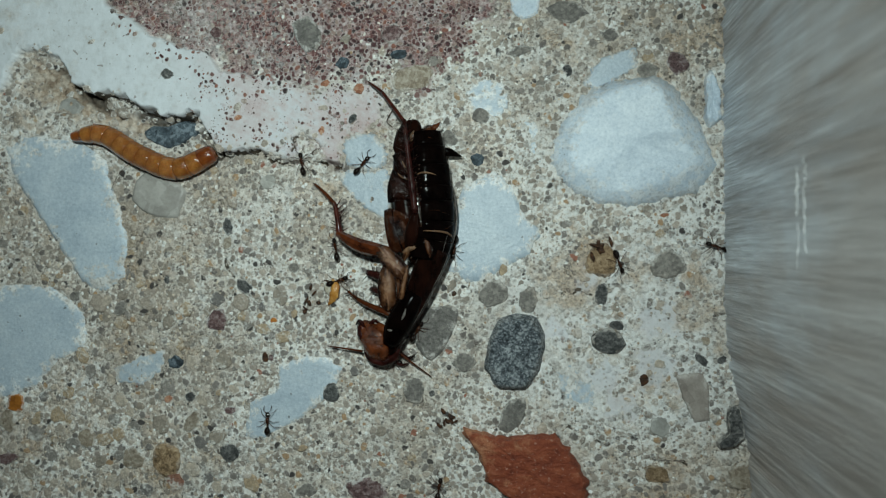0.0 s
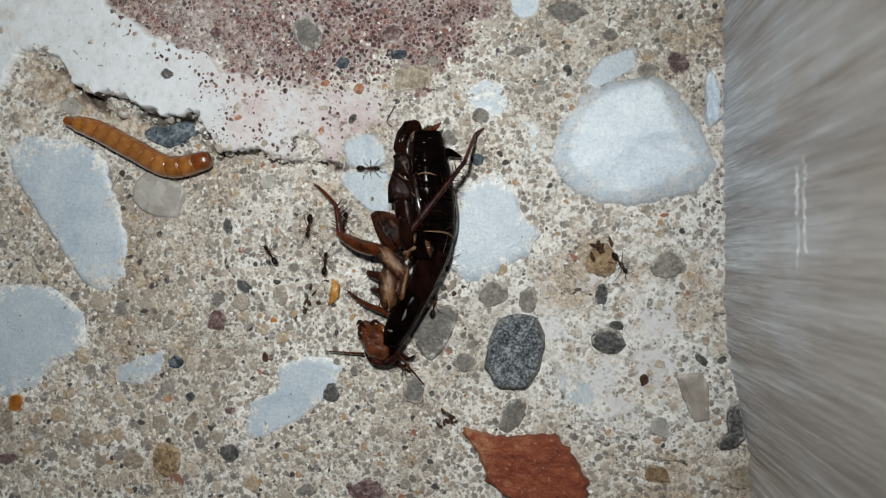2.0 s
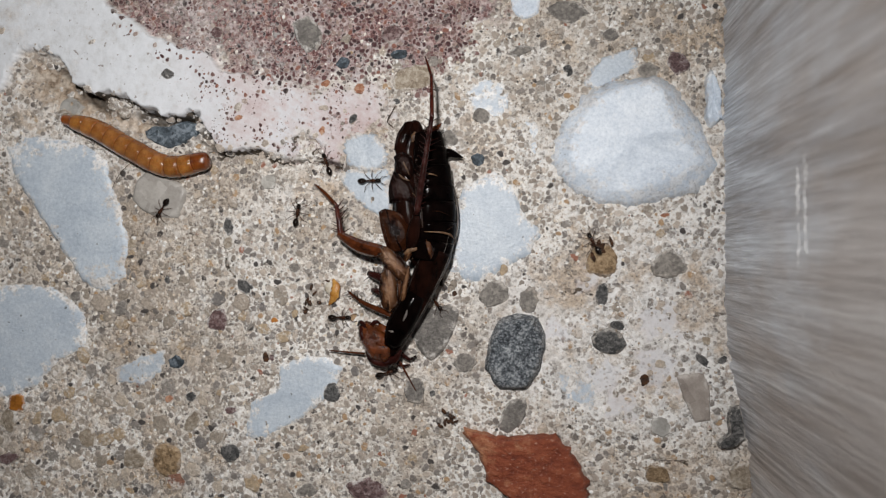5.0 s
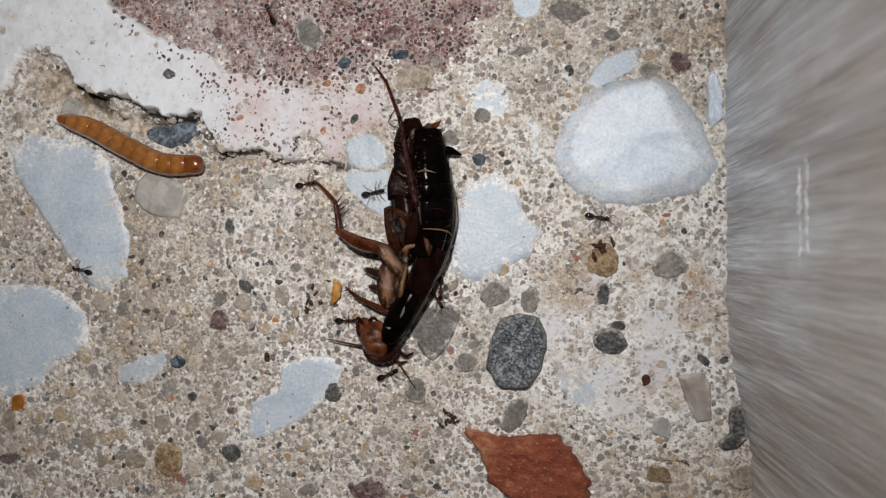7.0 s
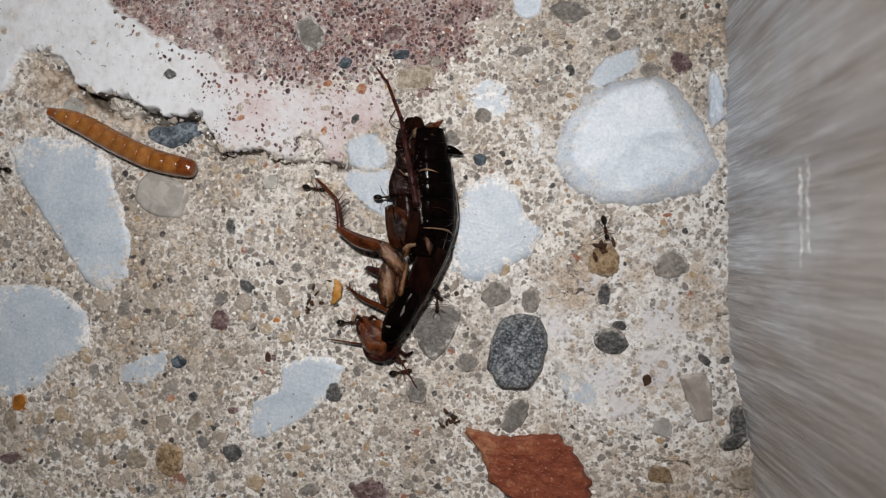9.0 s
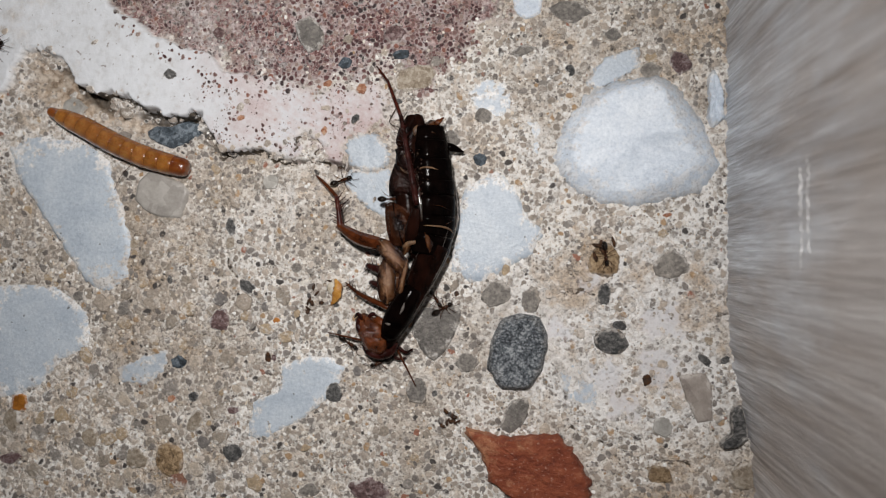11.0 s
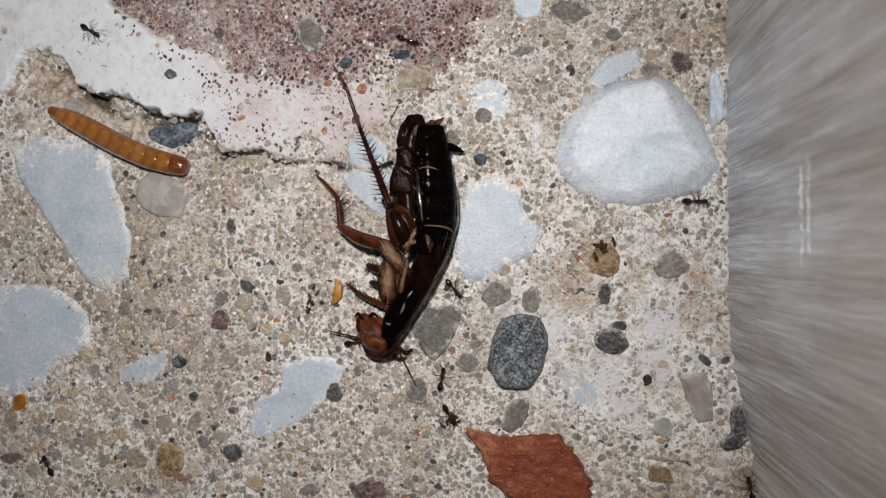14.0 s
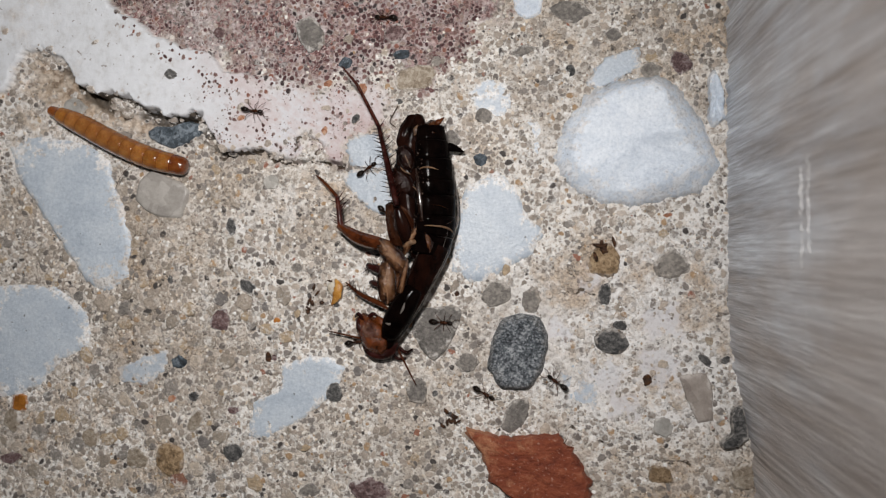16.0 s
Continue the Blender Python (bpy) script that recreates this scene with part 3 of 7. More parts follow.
CRACK = [(-60.81, 25.29), (-60.15, 23.92), (-58.53, 22.22), (-57.15, 20.98), (-56.11, 20.36), (-53.95, 20.89), (-52.6, 20.55), (-51.17, 19.33), (-48.97, 18.23), (-47.63, 18.35),
         (-46.46, 17.73), (-44.13, 17.38), (-42.75, 17.92), (-41.82, 17.83), (-41.66, 16.29), (-41.2, 15.26), (-40.28, 14.37), (-38.75, 13.03), (-36.47, 12.92), (-34.81, 13.1), (-31.22, 11.46), (-26.78, 11.6), (-23.49, 10.9)]
RED_AREA = [(-55.22, 37.89), (-53.21, 33.33), (-49.24, 29.81), (-46.49, 27.49), (-38.78, 23.92), (-33.48, 22.43), (-26.8, 22.64), (-20.97, 24.35),
            (-15.24, 23.23), (-10.3, 26.05), (-5.44, 30.35), (-2.69, 35.04)]


# brown earth and the ledge's shade, coloured onto the broken face under the crust
EARTH_SHADE = ([(-61.13, 24.55), (-59.82, 23.16), (-58.36, 21.62), (-56.91, 20.23), (-55.78, 19.75)], [(-50.22, 18.41), (-48.42, 17.78), (-46.07, 17.28), (-43.75, 17.07)],
         [(-41.51, 15.42), (-39.97, 13.93), (-38.45, 12.88)])

HAIRLINES = ([(-36.76, -26.75), (-34.88, -26.39), (-33.38, -25.62), (-31.89, -24.99), (-30.04, -25.28), (-27.83, -24.49), (-25.42, -23.34)], [(4.03, -4.74), (6.03, -4.25), (7.48, -5.12)],
             [(-29.74, 13), (-29.44, 14.43), (-28.26, 15.12), (-26.79, 14.8), (-25.9, 13.64), (-26.78, 12.66)], [(-38.41, -0.36), (-38.1, -2.16), (-36.89, -3.6)],
             [(4.68, -20.81), (9.3, -22.8), (13.2, -24.12), (18.34, -24.45)])

HOLLOW = [(-65.55, 26.67), (-61.62, 25.62), (-58.77, 22.38), (-55.55, 20.04), (-51.17, 18.44), (-47.24, 16.72), (-42.59, 17.12), (-44.12, 14.23), (-50.37, 14.73),
          (-54.34, 16.67), (-59.96, 17.55), (-63.22, 19.51), (-66.94, 22.64)]


def edge_distance(poly, pts, closed=True):
    """Distance of each point to the outline, and whether it lies inside."""
    p = np.array(poly)
    nxt = np.roll(p, -1, axis=0)
    if not closed:
        p, nxt = p[:-1], nxt[:-1]
    best = np.full(len(pts), 1e9)
    inside = np.zeros(len(pts), bool)
    for a, b in zip(p, nxt):
        ab = b - a
        t = np.clip(((pts - a) @ ab) / (ab @ ab), 0, 1)
        best = np.minimum(best, np.hypot(*(pts - a - t[:, None] * ab).T))
        cross = (a[1] > pts[:, 1]) != (b[1] > pts[:, 1])
        if abs(ab[1]) > 1e-9:
            inside ^= cross & (pts[:, 0] < a[0] + ab[0] * (pts[:, 1] - a[1]) / ab[1])
    return best, inside


def soft(x, a, b):
    t = np.clip((x - a) / (b - a), 0, 1)
    return t * t * (3 - 2 * t)


def wobble(pts, scale, seed, octaves=2):
    return np.array([noise.fractal((x * scale, y * scale, seed), 0.6, 2.0, octaves) for x, y in pts])


# thin white plaster smears trodden into the sand: centre, radius
SMEARS = [(3.1, -9.0, 1.9), (7.0, -3.4, 1.4), (15.2, -8.2, 2.6), (8.6, -14.9, 2.3), (14.3, -13.4, 2.6), (11.0, -18.0, 1.8), (18.6, -15.6, 1.7)]


def zones(pts):
    """Heights and cover of the ground at each point."""
    w = wobble(pts, 0.35, 3.1, 3)
    moved = pts + np.column_stack([wobble(pts, 0.5, 9.0, 3), wobble(pts, 0.5, 14.0, 3)]) * 0.5
    d, ins = edge_distance(CRUST_EDGE, moved)
    sd = np.where(ins, d, -d)
    right = soft(pts[:, 0], *P_SPLIT)
    plaster = soft(sd, -0.15, 0.15) * (1 - right) + soft(sd + w * 1.6, -1.2, 1.4) * right
    smear = np.zeros(len(pts))
    ragged = 1.6 * wobble(pts, 0.45, 31.0, 4)
    for x, y, size in SMEARS:
        smear = np.maximum(smear, 0.8 * soft(size - np.hypot(pts[:, 0] - x, pts[:, 1] - y) + ragged, -0.4, 1.0))
    plaster = np.maximum(plaster, smear)
    d, ins = edge_distance(RED_AREA, pts)
    redness = soft(np.where(ins, d, -d) + w * 2.6 + 2.6 * wobble(pts, 0.13, 17.0, 3) + 0.9, -2.2, 2.2)
    crack, _ = edge_distance(CRACK, moved, closed=False)
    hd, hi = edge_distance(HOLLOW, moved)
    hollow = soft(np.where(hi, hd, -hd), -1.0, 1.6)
    z = 0.55 * hollow * wobble(pts, 0.7, 21.0, 3)
    z += 0.22 * wobble(pts, 0.08, 1.0, 2) + (0.16 * w + 0.13 * wobble(pts, 0.9, 5.0, 3)) * (1 - 0.75 * plaster)
    z = z + 1.1 * soft(sd, -0.12, 0.22) * (1 - 0.8 * right) - 1.3 * hollow * soft(-sd, -0.3, 0.1)
    z -= (1.5 + 1.4 * w) * (1 - soft(crack, 0.12, 0.5 + 0.3 * w))
    pink = soft(pts[:, 0], *P_PINK) * 0.9 * (1 - 0.8 * smear)
    # mortar rises a little to the foot of the wall
    foot = np.array([wall_foot(y) for y in pts[:, 1]]) - pts[:, 0]
    z += 0.6 * (1 - soft(foot, 0.0, 3.0))
    dirt_shade = np.zeros(len(pts))
    fissure = crack
    for line in EARTH_SHADE:
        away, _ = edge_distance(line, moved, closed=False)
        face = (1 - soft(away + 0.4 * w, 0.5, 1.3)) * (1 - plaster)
        dirt_shade = np.maximum(dirt_shade, 0.85 * face)
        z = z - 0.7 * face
    for line in HAIRLINES:
        away, _ = edge_distance(line, moved, closed=False)
        fine = 1 - soft(away, 0.10, 0.30)
        fissure = np.minimum(fissure, away + 0.07)
        z = z - 0.35 * fine
    return z, plaster, np.minimum(redness, 1 - plaster * 0.9), pink, hollow * (1 - plaster), dirt_shade, np.minimum(fissure, 3.0)


P_SPLIT = (-38.76, -29.74)      # from here the crust thins out
P_PINK = (-50.38, -29.74)       # and turns rosy


# where the slab has been limed (+) or soiled (-): place, radius, strength
WEATHER = [((7.35, -8.08), 9, 1.0), ((4.69, -14.87), 6, 0.8), ((-32.69, 0.72), 8, 0.2), ((-22.39, -4.93), 7, 0.3), ((14.5, -19.62), 6, 0.5),
           ((13.91, 2.01), 6, 0.6), ((1.35, -2.04), 6, 0.4), ((-26.78, 8.53), 7, 0.2),
           ((-60.58, -25.31), 16, -0.1), ((-66.42, 2.26), 8, -0.8), ((17.83, 26.59), 9, -0.1), ((-42.46, -29.73), 12, -0.15), ((-4.06, 27.52), 9, -0.5),
           ((24.01, -25.54), 5, -0.5), ((20.93, -3.29), 5, -0.1), ((-16.63, -25.82), 10, -0.4), ((-47.96, -2.19), 8, -0.3), ((-44.05, -10.92), 7, -0.4),
           ((7.98, -26.87), 8, -0.5), ((-68.99, 20.43), 5, 0.7), ((-38.73, 3.62), 12, -0.45), ((-26.76, -2.13), 10, -0.3),
           ((-50.29, -8.08), 14, -0.15), ((-32.67, -10.74), 12, -0.4), ((-20.93, -18.98), 12, -0.25), ((17.09, -12.59), 9, 0.5), ((11.3, -3.34), 7, 0.3), ((12.56, -20.68), 8, 0.3), ((21.65, 24.44), 9, 0.2), ((20.24, -26.35), 9, -0.1)]


# ochre and rusty stains: place, radius, strength
STAIN = [((8.03, 0.0), 4.5, 1.0), ((4.3, -4.6), 3.2, 0.9), ((19.7, -7.3), 4.5, 0.6), ((20.5, -2.0), 4.0, 0.5), ((19.75, 25.8), 8, 0.8), ((-65.7, 20.0), 6, 0.7), ((-47.0, -2.0), 5, 0.5),
         ((-62.2, -23.1), 12, 0.5), ((17.0, -26.5), 7, 0.7), ((-5.4, 13.0), 4, 0.5), ((-26.0, 8.0), 3.5, 0.7), ((13.5, -14.8), 2.0, 0.9), ((-48.0, -30.0), 9, 0.5), ((2.0, 24.0), 6, 0.4)]


def weathered(ob):
    """Marks the limed, the soiled and the stained parts of a mesh of the slab."""
    co = np.empty(len(ob.data.vertices) * 3, np.float32)
    ob.data.vertices.foreach_get("co", co)
    pts = co.reshape(-1, 3)[:, :2] / MM
    v = np.zeros(len(pts))
    for c, r, k in WEATHER:
        v += k * np.exp(-((pts - np.array(c)) ** 2).sum(axis=1) / (r * r))
    u = sum(k * np.exp(-((pts - np.array(c)) ** 2).sum(axis=1) / (r * r)) for c, r, k in STAIN)
    for name, values in (("weather", np.clip(v, -1, 1)), ("stain", np.clip(u, 0, 1))):
        ob.data.attributes.new(name, "FLOAT", "POINT").data.foreach_set("value", values.astype(np.float32))
    return ob


def build_ground():
    xs = np.concatenate([[-6000, -2500, -900, -400, -200, -120], np.arange(-80, -66, 0.32), np.arange(-66, -20, 0.17), np.arange(-20, 27.5, 0.32), [30, 34, 40]])
    ys = np.concatenate([[-6000, -2500, -900, -400, -200, -100, -60], np.arange(-40, 9, 0.32), np.arange(9, 27, 0.17), np.arange(27, 42, 0.32), [60, 100, 200, 400, 900, 2500, 6000]])
    gx, gy = np.meshgrid(xs, ys)
    pts = np.column_stack([gx.ravel(), gy.ravel()])
    z, plaster, redness, pink, hollow, dirt_shade, fissure = zones(pts)
    w = len(xs)
    idx = np.arange(len(pts)).reshape(len(ys), w)
    faces = np.stack([idx[:-1, :-1], idx[:-1, 1:], idx[1:, 1:], idx[1:, :-1]], -1).reshape(-1, 4)
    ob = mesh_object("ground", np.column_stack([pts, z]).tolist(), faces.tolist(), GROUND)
    for name, values in (("plaster", plaster), ("redness", redness), ("pink", pink), ("hollow", hollow), ("dirt_shade", dirt_shade), ("fissure", fissure)):
        a = ob.data.attributes.new(name, "FLOAT", "POINT")
        a.data.foreach_set("value", values.astype(np.float32))
    weathered(ob)
    return tagged(ob, "weathered concrete slab of cream sand with cracked white plaster", "ground", kind="structure")


ground = build_ground()


def ground_z(x, y):
    return float(zones(np.array([[x, y]]))[0][0])


BELOW = -1.2      # the coat of the wall runs down into the mortar


def build_wall():
    ys = np.concatenate([[-6000, -900, -300, -100], np.arange(-60, 61, 0.3), [100, 300, 900, 6000]])
    zs = np.concatenate([[BELOW, -0.4, 0.2, 0.6, 1.0, 1.5], np.arange(2, 10, 1.0), np.arange(10, 90, 3.0), [100, 150, 300, 700, 2600]])
    verts, faces = [], []
    for z in zs:
        for y in ys:
            ripple = 0.35 * noise.fractal((3.0, y * 0.8, z * 0.05), 0.6, 2.0, 3) * math.exp(-max(z, 0) / 6.0)     # scalloped foot of the coat
            verts.append((wall_foot(y) + ripple + 0.25 * noise.noise((3.0, y * 0.25, z * 0.03)), y, z))
    w, h = len(ys), len(zs)
    for i in range(h - 1):
        for k in range(w - 1):
            faces.append((i * w + k, (i + 1) * w + k, (i + 1) * w + k + 1, i * w + k + 1))
    # the back and the top give the wall its thickness
    n = len(verts)
    verts += [(180, -6000, -3), (180, 6000, -3), (180, 6000, 2600), (180, -6000, 2600)]
    verts += [(36, -6000, -3), (36, 6000, -3), (36, 6000, BELOW), (36, -6000, BELOW)]
    top = [(h - 1) * w + k for k in range(w)]
    foot = list(range(w))
    faces += [(n, n + 1, n + 2, n + 3), (*top, n + 2, n + 3), (*foot, n + 6, n + 7), (n + 4, n + 5, n + 6, n + 7)]
    ob = mesh_object("wall_east", verts, faces, WALL)
    return tagged(ob, "grey-brown rendered wall with brushed upright streaks", "wall", kind="structure")


build_wall()

# ---------------------------------------------------------------- embedded stones
taken = []      # (x, y, radius) of all stones, kept clear by the sand


def stone_mesh(outline, height, seed, dome=0.75, bury=0.5, bumps=0.08, crown=None, fray=0.07, steps=4, rounding=0.5, ragged=0.0):
    """A stone from its plan: worn corners, steep flanks, an uneven top. crown: the plan of its top, where that is known."""
    o = np.array(outline, float)
    c = o.mean(axis=0)

    def worn(plan):
        loop = np.vstack([plan, plan[:1]])
        curved = spline(loop, steps)[:-1]
        straight = np.array([loop[i] + (loop[i + 1] - loop[i]) * k / steps for i in range(len(plan)) for k in range(steps)])
        return curved * rounding + straight * (1 - rounding) - c

    ring = worn(o)
    top = worn(np.array(crown, float)[:, :2]) if crown else ring * (0.95 - 0.12 * dome)
    size = float(np.abs(ring).max())
    ridge = np.ones(len(ring))
    if crown:       # the top slopes: each corner of the crown has its own height
        up = np.array([p[2] for p in crown] + [crown[0][2]]) / height
        ridge = np.array([up[i] + (up[i + 1] - up[i]) * k / steps for i in range(len(crown)) for k in range(steps)])
    for k, p in enumerate(ring):
        ring[k] = p * (1 + fray * noise.fractal((p[0] * 1.1 + seed, p[1] * 1.1, 0.5), 0.5, 2.0, 3)) + \
            ragged * p / (np.hypot(*p) + 1e-6) * noise.fractal((p[0] * 2.3 + seed, p[1] * 2.3, 4.5), 0.6, 2.0, 3)
    verts, faces = [], []
    levels = [(0.0, -bury, 1.0), (0.0, 0.0, 1.0), (0.30, 0.5, 1.0), (0.75, 0.86, 1.0), (1.0, 0.97, 1.0), (1.0, 1.0, 0.9),
              (1.0, 1.02, 0.72), (1.0, 1.03, 0.5), (1.0, 1.03, 0.25)]
    if crown:
        levels[2:5] = [(0.4, 0.42, 1.0), (0.9, 0.92, 1.0), (1.0, 0.99, 0.985)]
    for blend, hz, s in levels:
        for p, q, lie in zip(ring, top, ridge):
            x, y = (p * (1 - blend) + q * blend) * s
            z = hz * height * (lie * s + ridge.mean() * (1 - s)) if hz > 0 else hz
            if hz > 0.4:
                z += noise.fractal((x * 2.2 / size, y * 2.2 / size, seed), 0.6, 2.0, 3) * bumps * (height + 0.3)
            verts.append((x, y, z))
    n = len(ring)
    for k in range(len(levels) - 1):
        for j in range(n):
            j2 = (j + 1) % n
            faces.append((k * n + j, k * n + j2, (k + 1) * n + j2, (k + 1) * n + j))
    verts.append((0, 0, height * ridge.mean() * 1.03 + noise.fractal((0, 0, seed), 0.6, 2.0, 3) * bumps * (height + 0.3)))
    tip = len(verts) - 1
    for j in range(n):
        faces.append(((len(levels) - 1) * n + j, (len(levels) - 1) * n + (j + 1) % n, tip))
    return (verts, faces), c, ring


def stone(name, outline, height, material, seed, label="", parent=ground, lift=0.0, **shape):
    mesh, c, ring = stone_mesh(outline, height, seed, **shape)
    taken.append(np.array(outline, float))
    lift -= 0.08
    ob = mesh_object(name, *mesh, material, parent, label)
    rim = np.append(np.repeat([1, 1, 1, 0.97, 0.9, 0.72, 0.42, 0.15, 0.0], len(ring)), 0.0).astype(np.float32)
    ob.data.attributes.new("rim", "FLOAT", "POINT").data.foreach_set("value", rim)
    return at(ob, c[0], c[1], ground_z(*c) + lift)


def oval(centre, length, width, turn, seed, corners=8):
    """An uneven rounded outline, in millimetres; turn in degrees."""
    rng = random.Random(seed)
    a0 = radians(turn)
    pts = []
    for k in range(corners):
        a = 2 * math.pi * (k + rng.uniform(-0.25, 0.25)) / corners
        r = rng.uniform(0.86, 1.1)
        x, y = math.cos(a) * length / 2 * r, math.sin(a) * width / 2 * r
        pts.append((centre[0] + x * math.cos(a0) - y * math.sin(a0), centre[1] + x * math.sin(a0) + y * math.cos(a0)))
    return pts


EMBEDDED = dict(ragged=0.38, steps=9, fray=0.03)      # worn flush, with a crumbled rim
WHITE = "bluish white marble stone set in the concrete"
stone("stone", [(2.58, 11.7), (3.79, 15.28), (6.33, 19.08), (9.9, 20.52), (14.6, 21.11), (17.17, 19.95), (20.1, 15.55), (22.24, 10.42),
                (19.44, 7.15), (12.62, 5.62), (7.77, 6.21), (4.45, 8.41)], 2.4, MARBLE, 1, WHITE, bumps=0.10, ragged=0.3, steps=9, fray=0.03, rounding=0.3,
      crown=[(4.6, 11.97, 1.1), (5.5, 14.59, 1.2), (7.4, 17.6, 1.5), (10.1, 19.3, 2.0), (13.7, 19.9, 2.5), (15.4, 18.51, 2.8),
             (16.9, 14.19, 2.9), (19.2, 10.6, 2.5), (16.65, 8.6, 2.0), (12.26, 7.4, 1.5), (9.0, 7.5, 1.2), (6.3, 9.5, 1.1)])
stone("stone", [(-8.07, 8.3), (-4.07, 10.1), (-1.89, 8.22), (-0.33, 4.65), (1.49, 2.59), (0.01, 0), (-3.39, -1.92), (-6.69, -3.58),
                (-9.6, -2.07), (-9.4, 2.43)], 0.34, BLUISH, 2, WHITE, **EMBEDDED)
stone("stone", [(-69.38, 14.23), (-65.67, 15.96), (-58.33, 14.9), (-54.72, 12.45), (-54.07, 9.99), (-52.55, 5.76), (-51.42, 1.33), (-52.04, -3.68),
                (-55.05, -5.03), (-58.09, -3.71), (-61.34, 0.75), (-65.12, 6.02), (-68.28, 10.58)], 0.62, BLUISH, 3, WHITE, **EMBEDDED)
stone("stone", [(-72.62, -4.17), (-65.57, -3.75), (-61.32, -4.77), (-57.76, -7.57), (-57.42, -11.72), (-61.28, -14.17), (-65.5, -18), (-72.53, -19.09)],
      0.36, BLUISH, 4, WHITE, **EMBEDDED)
stone("stone", [(-31.17, -13.71), (-26.16, -12.4), (-22.96, -13.96), (-23.97, -16.95), (-27.84, -20.24), (-32.94, -23.32), (-35.64, -23.13), (-35.05, -18.81),
                (-31.61, -17.14)], 0.32, BLUISH, 5, WHITE, **EMBEDDED)
stone("stone", [(-22.99, 13.02), (-22.55, 14.42), (-20.96, 15.16), (-19.09, 15.05), (-17.8, 13.62), (-17.37, 11.57), (-18.51, 10.4), (-20.81, 10.43), (-22.4, 11.17)], 0.32, GREYISH, 6, WHITE, **EMBEDDED)
stone("stone", [(-22.26, 10.6), (-19.8, 10.28), (-17.22, 10.66), (-16.86, 7.36), (-17.22, 4.07), (-19.87, 5.49), (-22.11, 7.35), (-23.56, 9.63)], 0.3, GREYISH, 6.5, WHITE, **EMBEDDED)
stone("stone", [(-53.74, -14.9), (-50.27, -13.36), (-46.21, -12.19), (-47.14, -14.76), (-48.85, -16.85), (-53.1, -16.66)], 0.14, GREYISH, 7, WHITE, **EMBEDDED)
stone("stone", [(6.4, 20.43), (8.72, 23.33), (12.53, 24.53), (12.78, 22.24), (10.56, 20.84), (7.72, 19.58)], 0.32, BLUISH, 8, WHITE, **EMBEDDED)
stone("stone", [(-7.65, 19.91), (-5.3, 21.5), (-2.97, 20.6), (-2.56, 17.7), (-4.07, 16.36), (-6.82, 17.95)], 0.06, BLUISH, 9, WHITE, **EMBEDDED)
stone("stone", [(-2.35, 32.27), (1.39, 32.08), (1.25, 29.01), (-0.65, 28.34), (-2.01, 29.5)], 0.3, MARBLE, 10, WHITE)
stone("stone", [(-1, 16.42), (1.04, 15.55), (2.45, 12.25), (1.5, 10.76), (-0.32, 13.67)], 0.06, BLUISH, 11, WHITE, **EMBEDDED)
stone("stone", [(3.02, -13.89), (5.35, -12.83), (7.99, -16.14), (7.33, -18.5), (4.68, -17.7)], 0.06, BLUISH, 12, WHITE, **EMBEDDED)
stone("stone", [(20.49, 20.77), (21.13, 21.28), (21.7, 20.07), (22.01, 18.15), (22.19, 16.16), (21.62, 15.05), (20.73, 14.94), (20.23, 16.01), (20.49, 17.73),
                (20.3, 19.32)], 1.1, MARBLE, 13, "small knobbly white stone against the wall foot", bumps=0.5, fray=0.12, ragged=0.2, steps=7)
stone("stone", [(-4.77, -10.29), (-3.19, -7.53), (0.54, -7.28), (2.02, -9.64), (1.61, -13.04), (-0.28, -16.35), (-3.54, -16.29), (-5.25, -14.07)],
      1.6, GRANITE, 15, "grey-blue speckled granite stone set in the concrete", dome=0.9)
stone("stone", [(-51.21, 7), (-50.66, 9.5), (-48.55, 11.16), (-46.44, 10.03), (-44.42, 9.13), (-43.49, 8.02), (-44.71, 4.67), (-47.36, 4.62), (-49.71, 5.59)],
      0.6, QUARTZ, 16, "translucent pale quartz pebble set in the concrete", fray=0.02, bumps=0.05, rounding=0.4)
stone("stone", [(-49.9, 16.05), (-48.57, 16.75), (-46.23, 16.55), (-43.82, 17.29), (-42.36, 16.82), (-42.12, 15.43), (-44.43, 14.02), (-45.9, 13.46), (-47.39, 13.93), (-49.43, 15.01)],
      1.1, BLUE_ROCK, 17, "dark blue-grey stone under the plaster edge", lift=0.3, rounding=0.2, bumps=0.2)
stone("stone", [(-13.46, -6.61), (-9.6, -6.22), (-8.35, -7.24), (-9.61, -10.71), (-11.84, -13.04), (-13.95, -10.79), (-14.66, -8.71)], 0.35, GREY_ROCK, 18)
stone("stone", oval((9.32, -10.4), 4.4, 3.3, -12, 19), 0.6, DARK_ROCK, 19, "dark grey oval pebble set in the concrete")

stone("stone", [(17.21, -14.44), (18.05, -13.9), (20.27, -13.98), (21.03, -15.8), (21.01, -19.42), (19.3, -19.8), (17.85, -16.88)], 0.35, PINK_ROCK, 19.5,
      "flat pinkish grey stone set in the concrete", rounding=0.15)
stone("stone", [(23.04, -17.46), (23.98, -17.17), (24.47, -19.31), (24.65, -21.07), (23.4, -22.29), (21.95, -22.54), (21.64, -21.83), (22.9, -20.67), (22.72, -18.91)], 1.2, DARK_ROCK, 19.8,
      "dark grey stone against the wall foot", rounding=0.2, bumps=0.2)

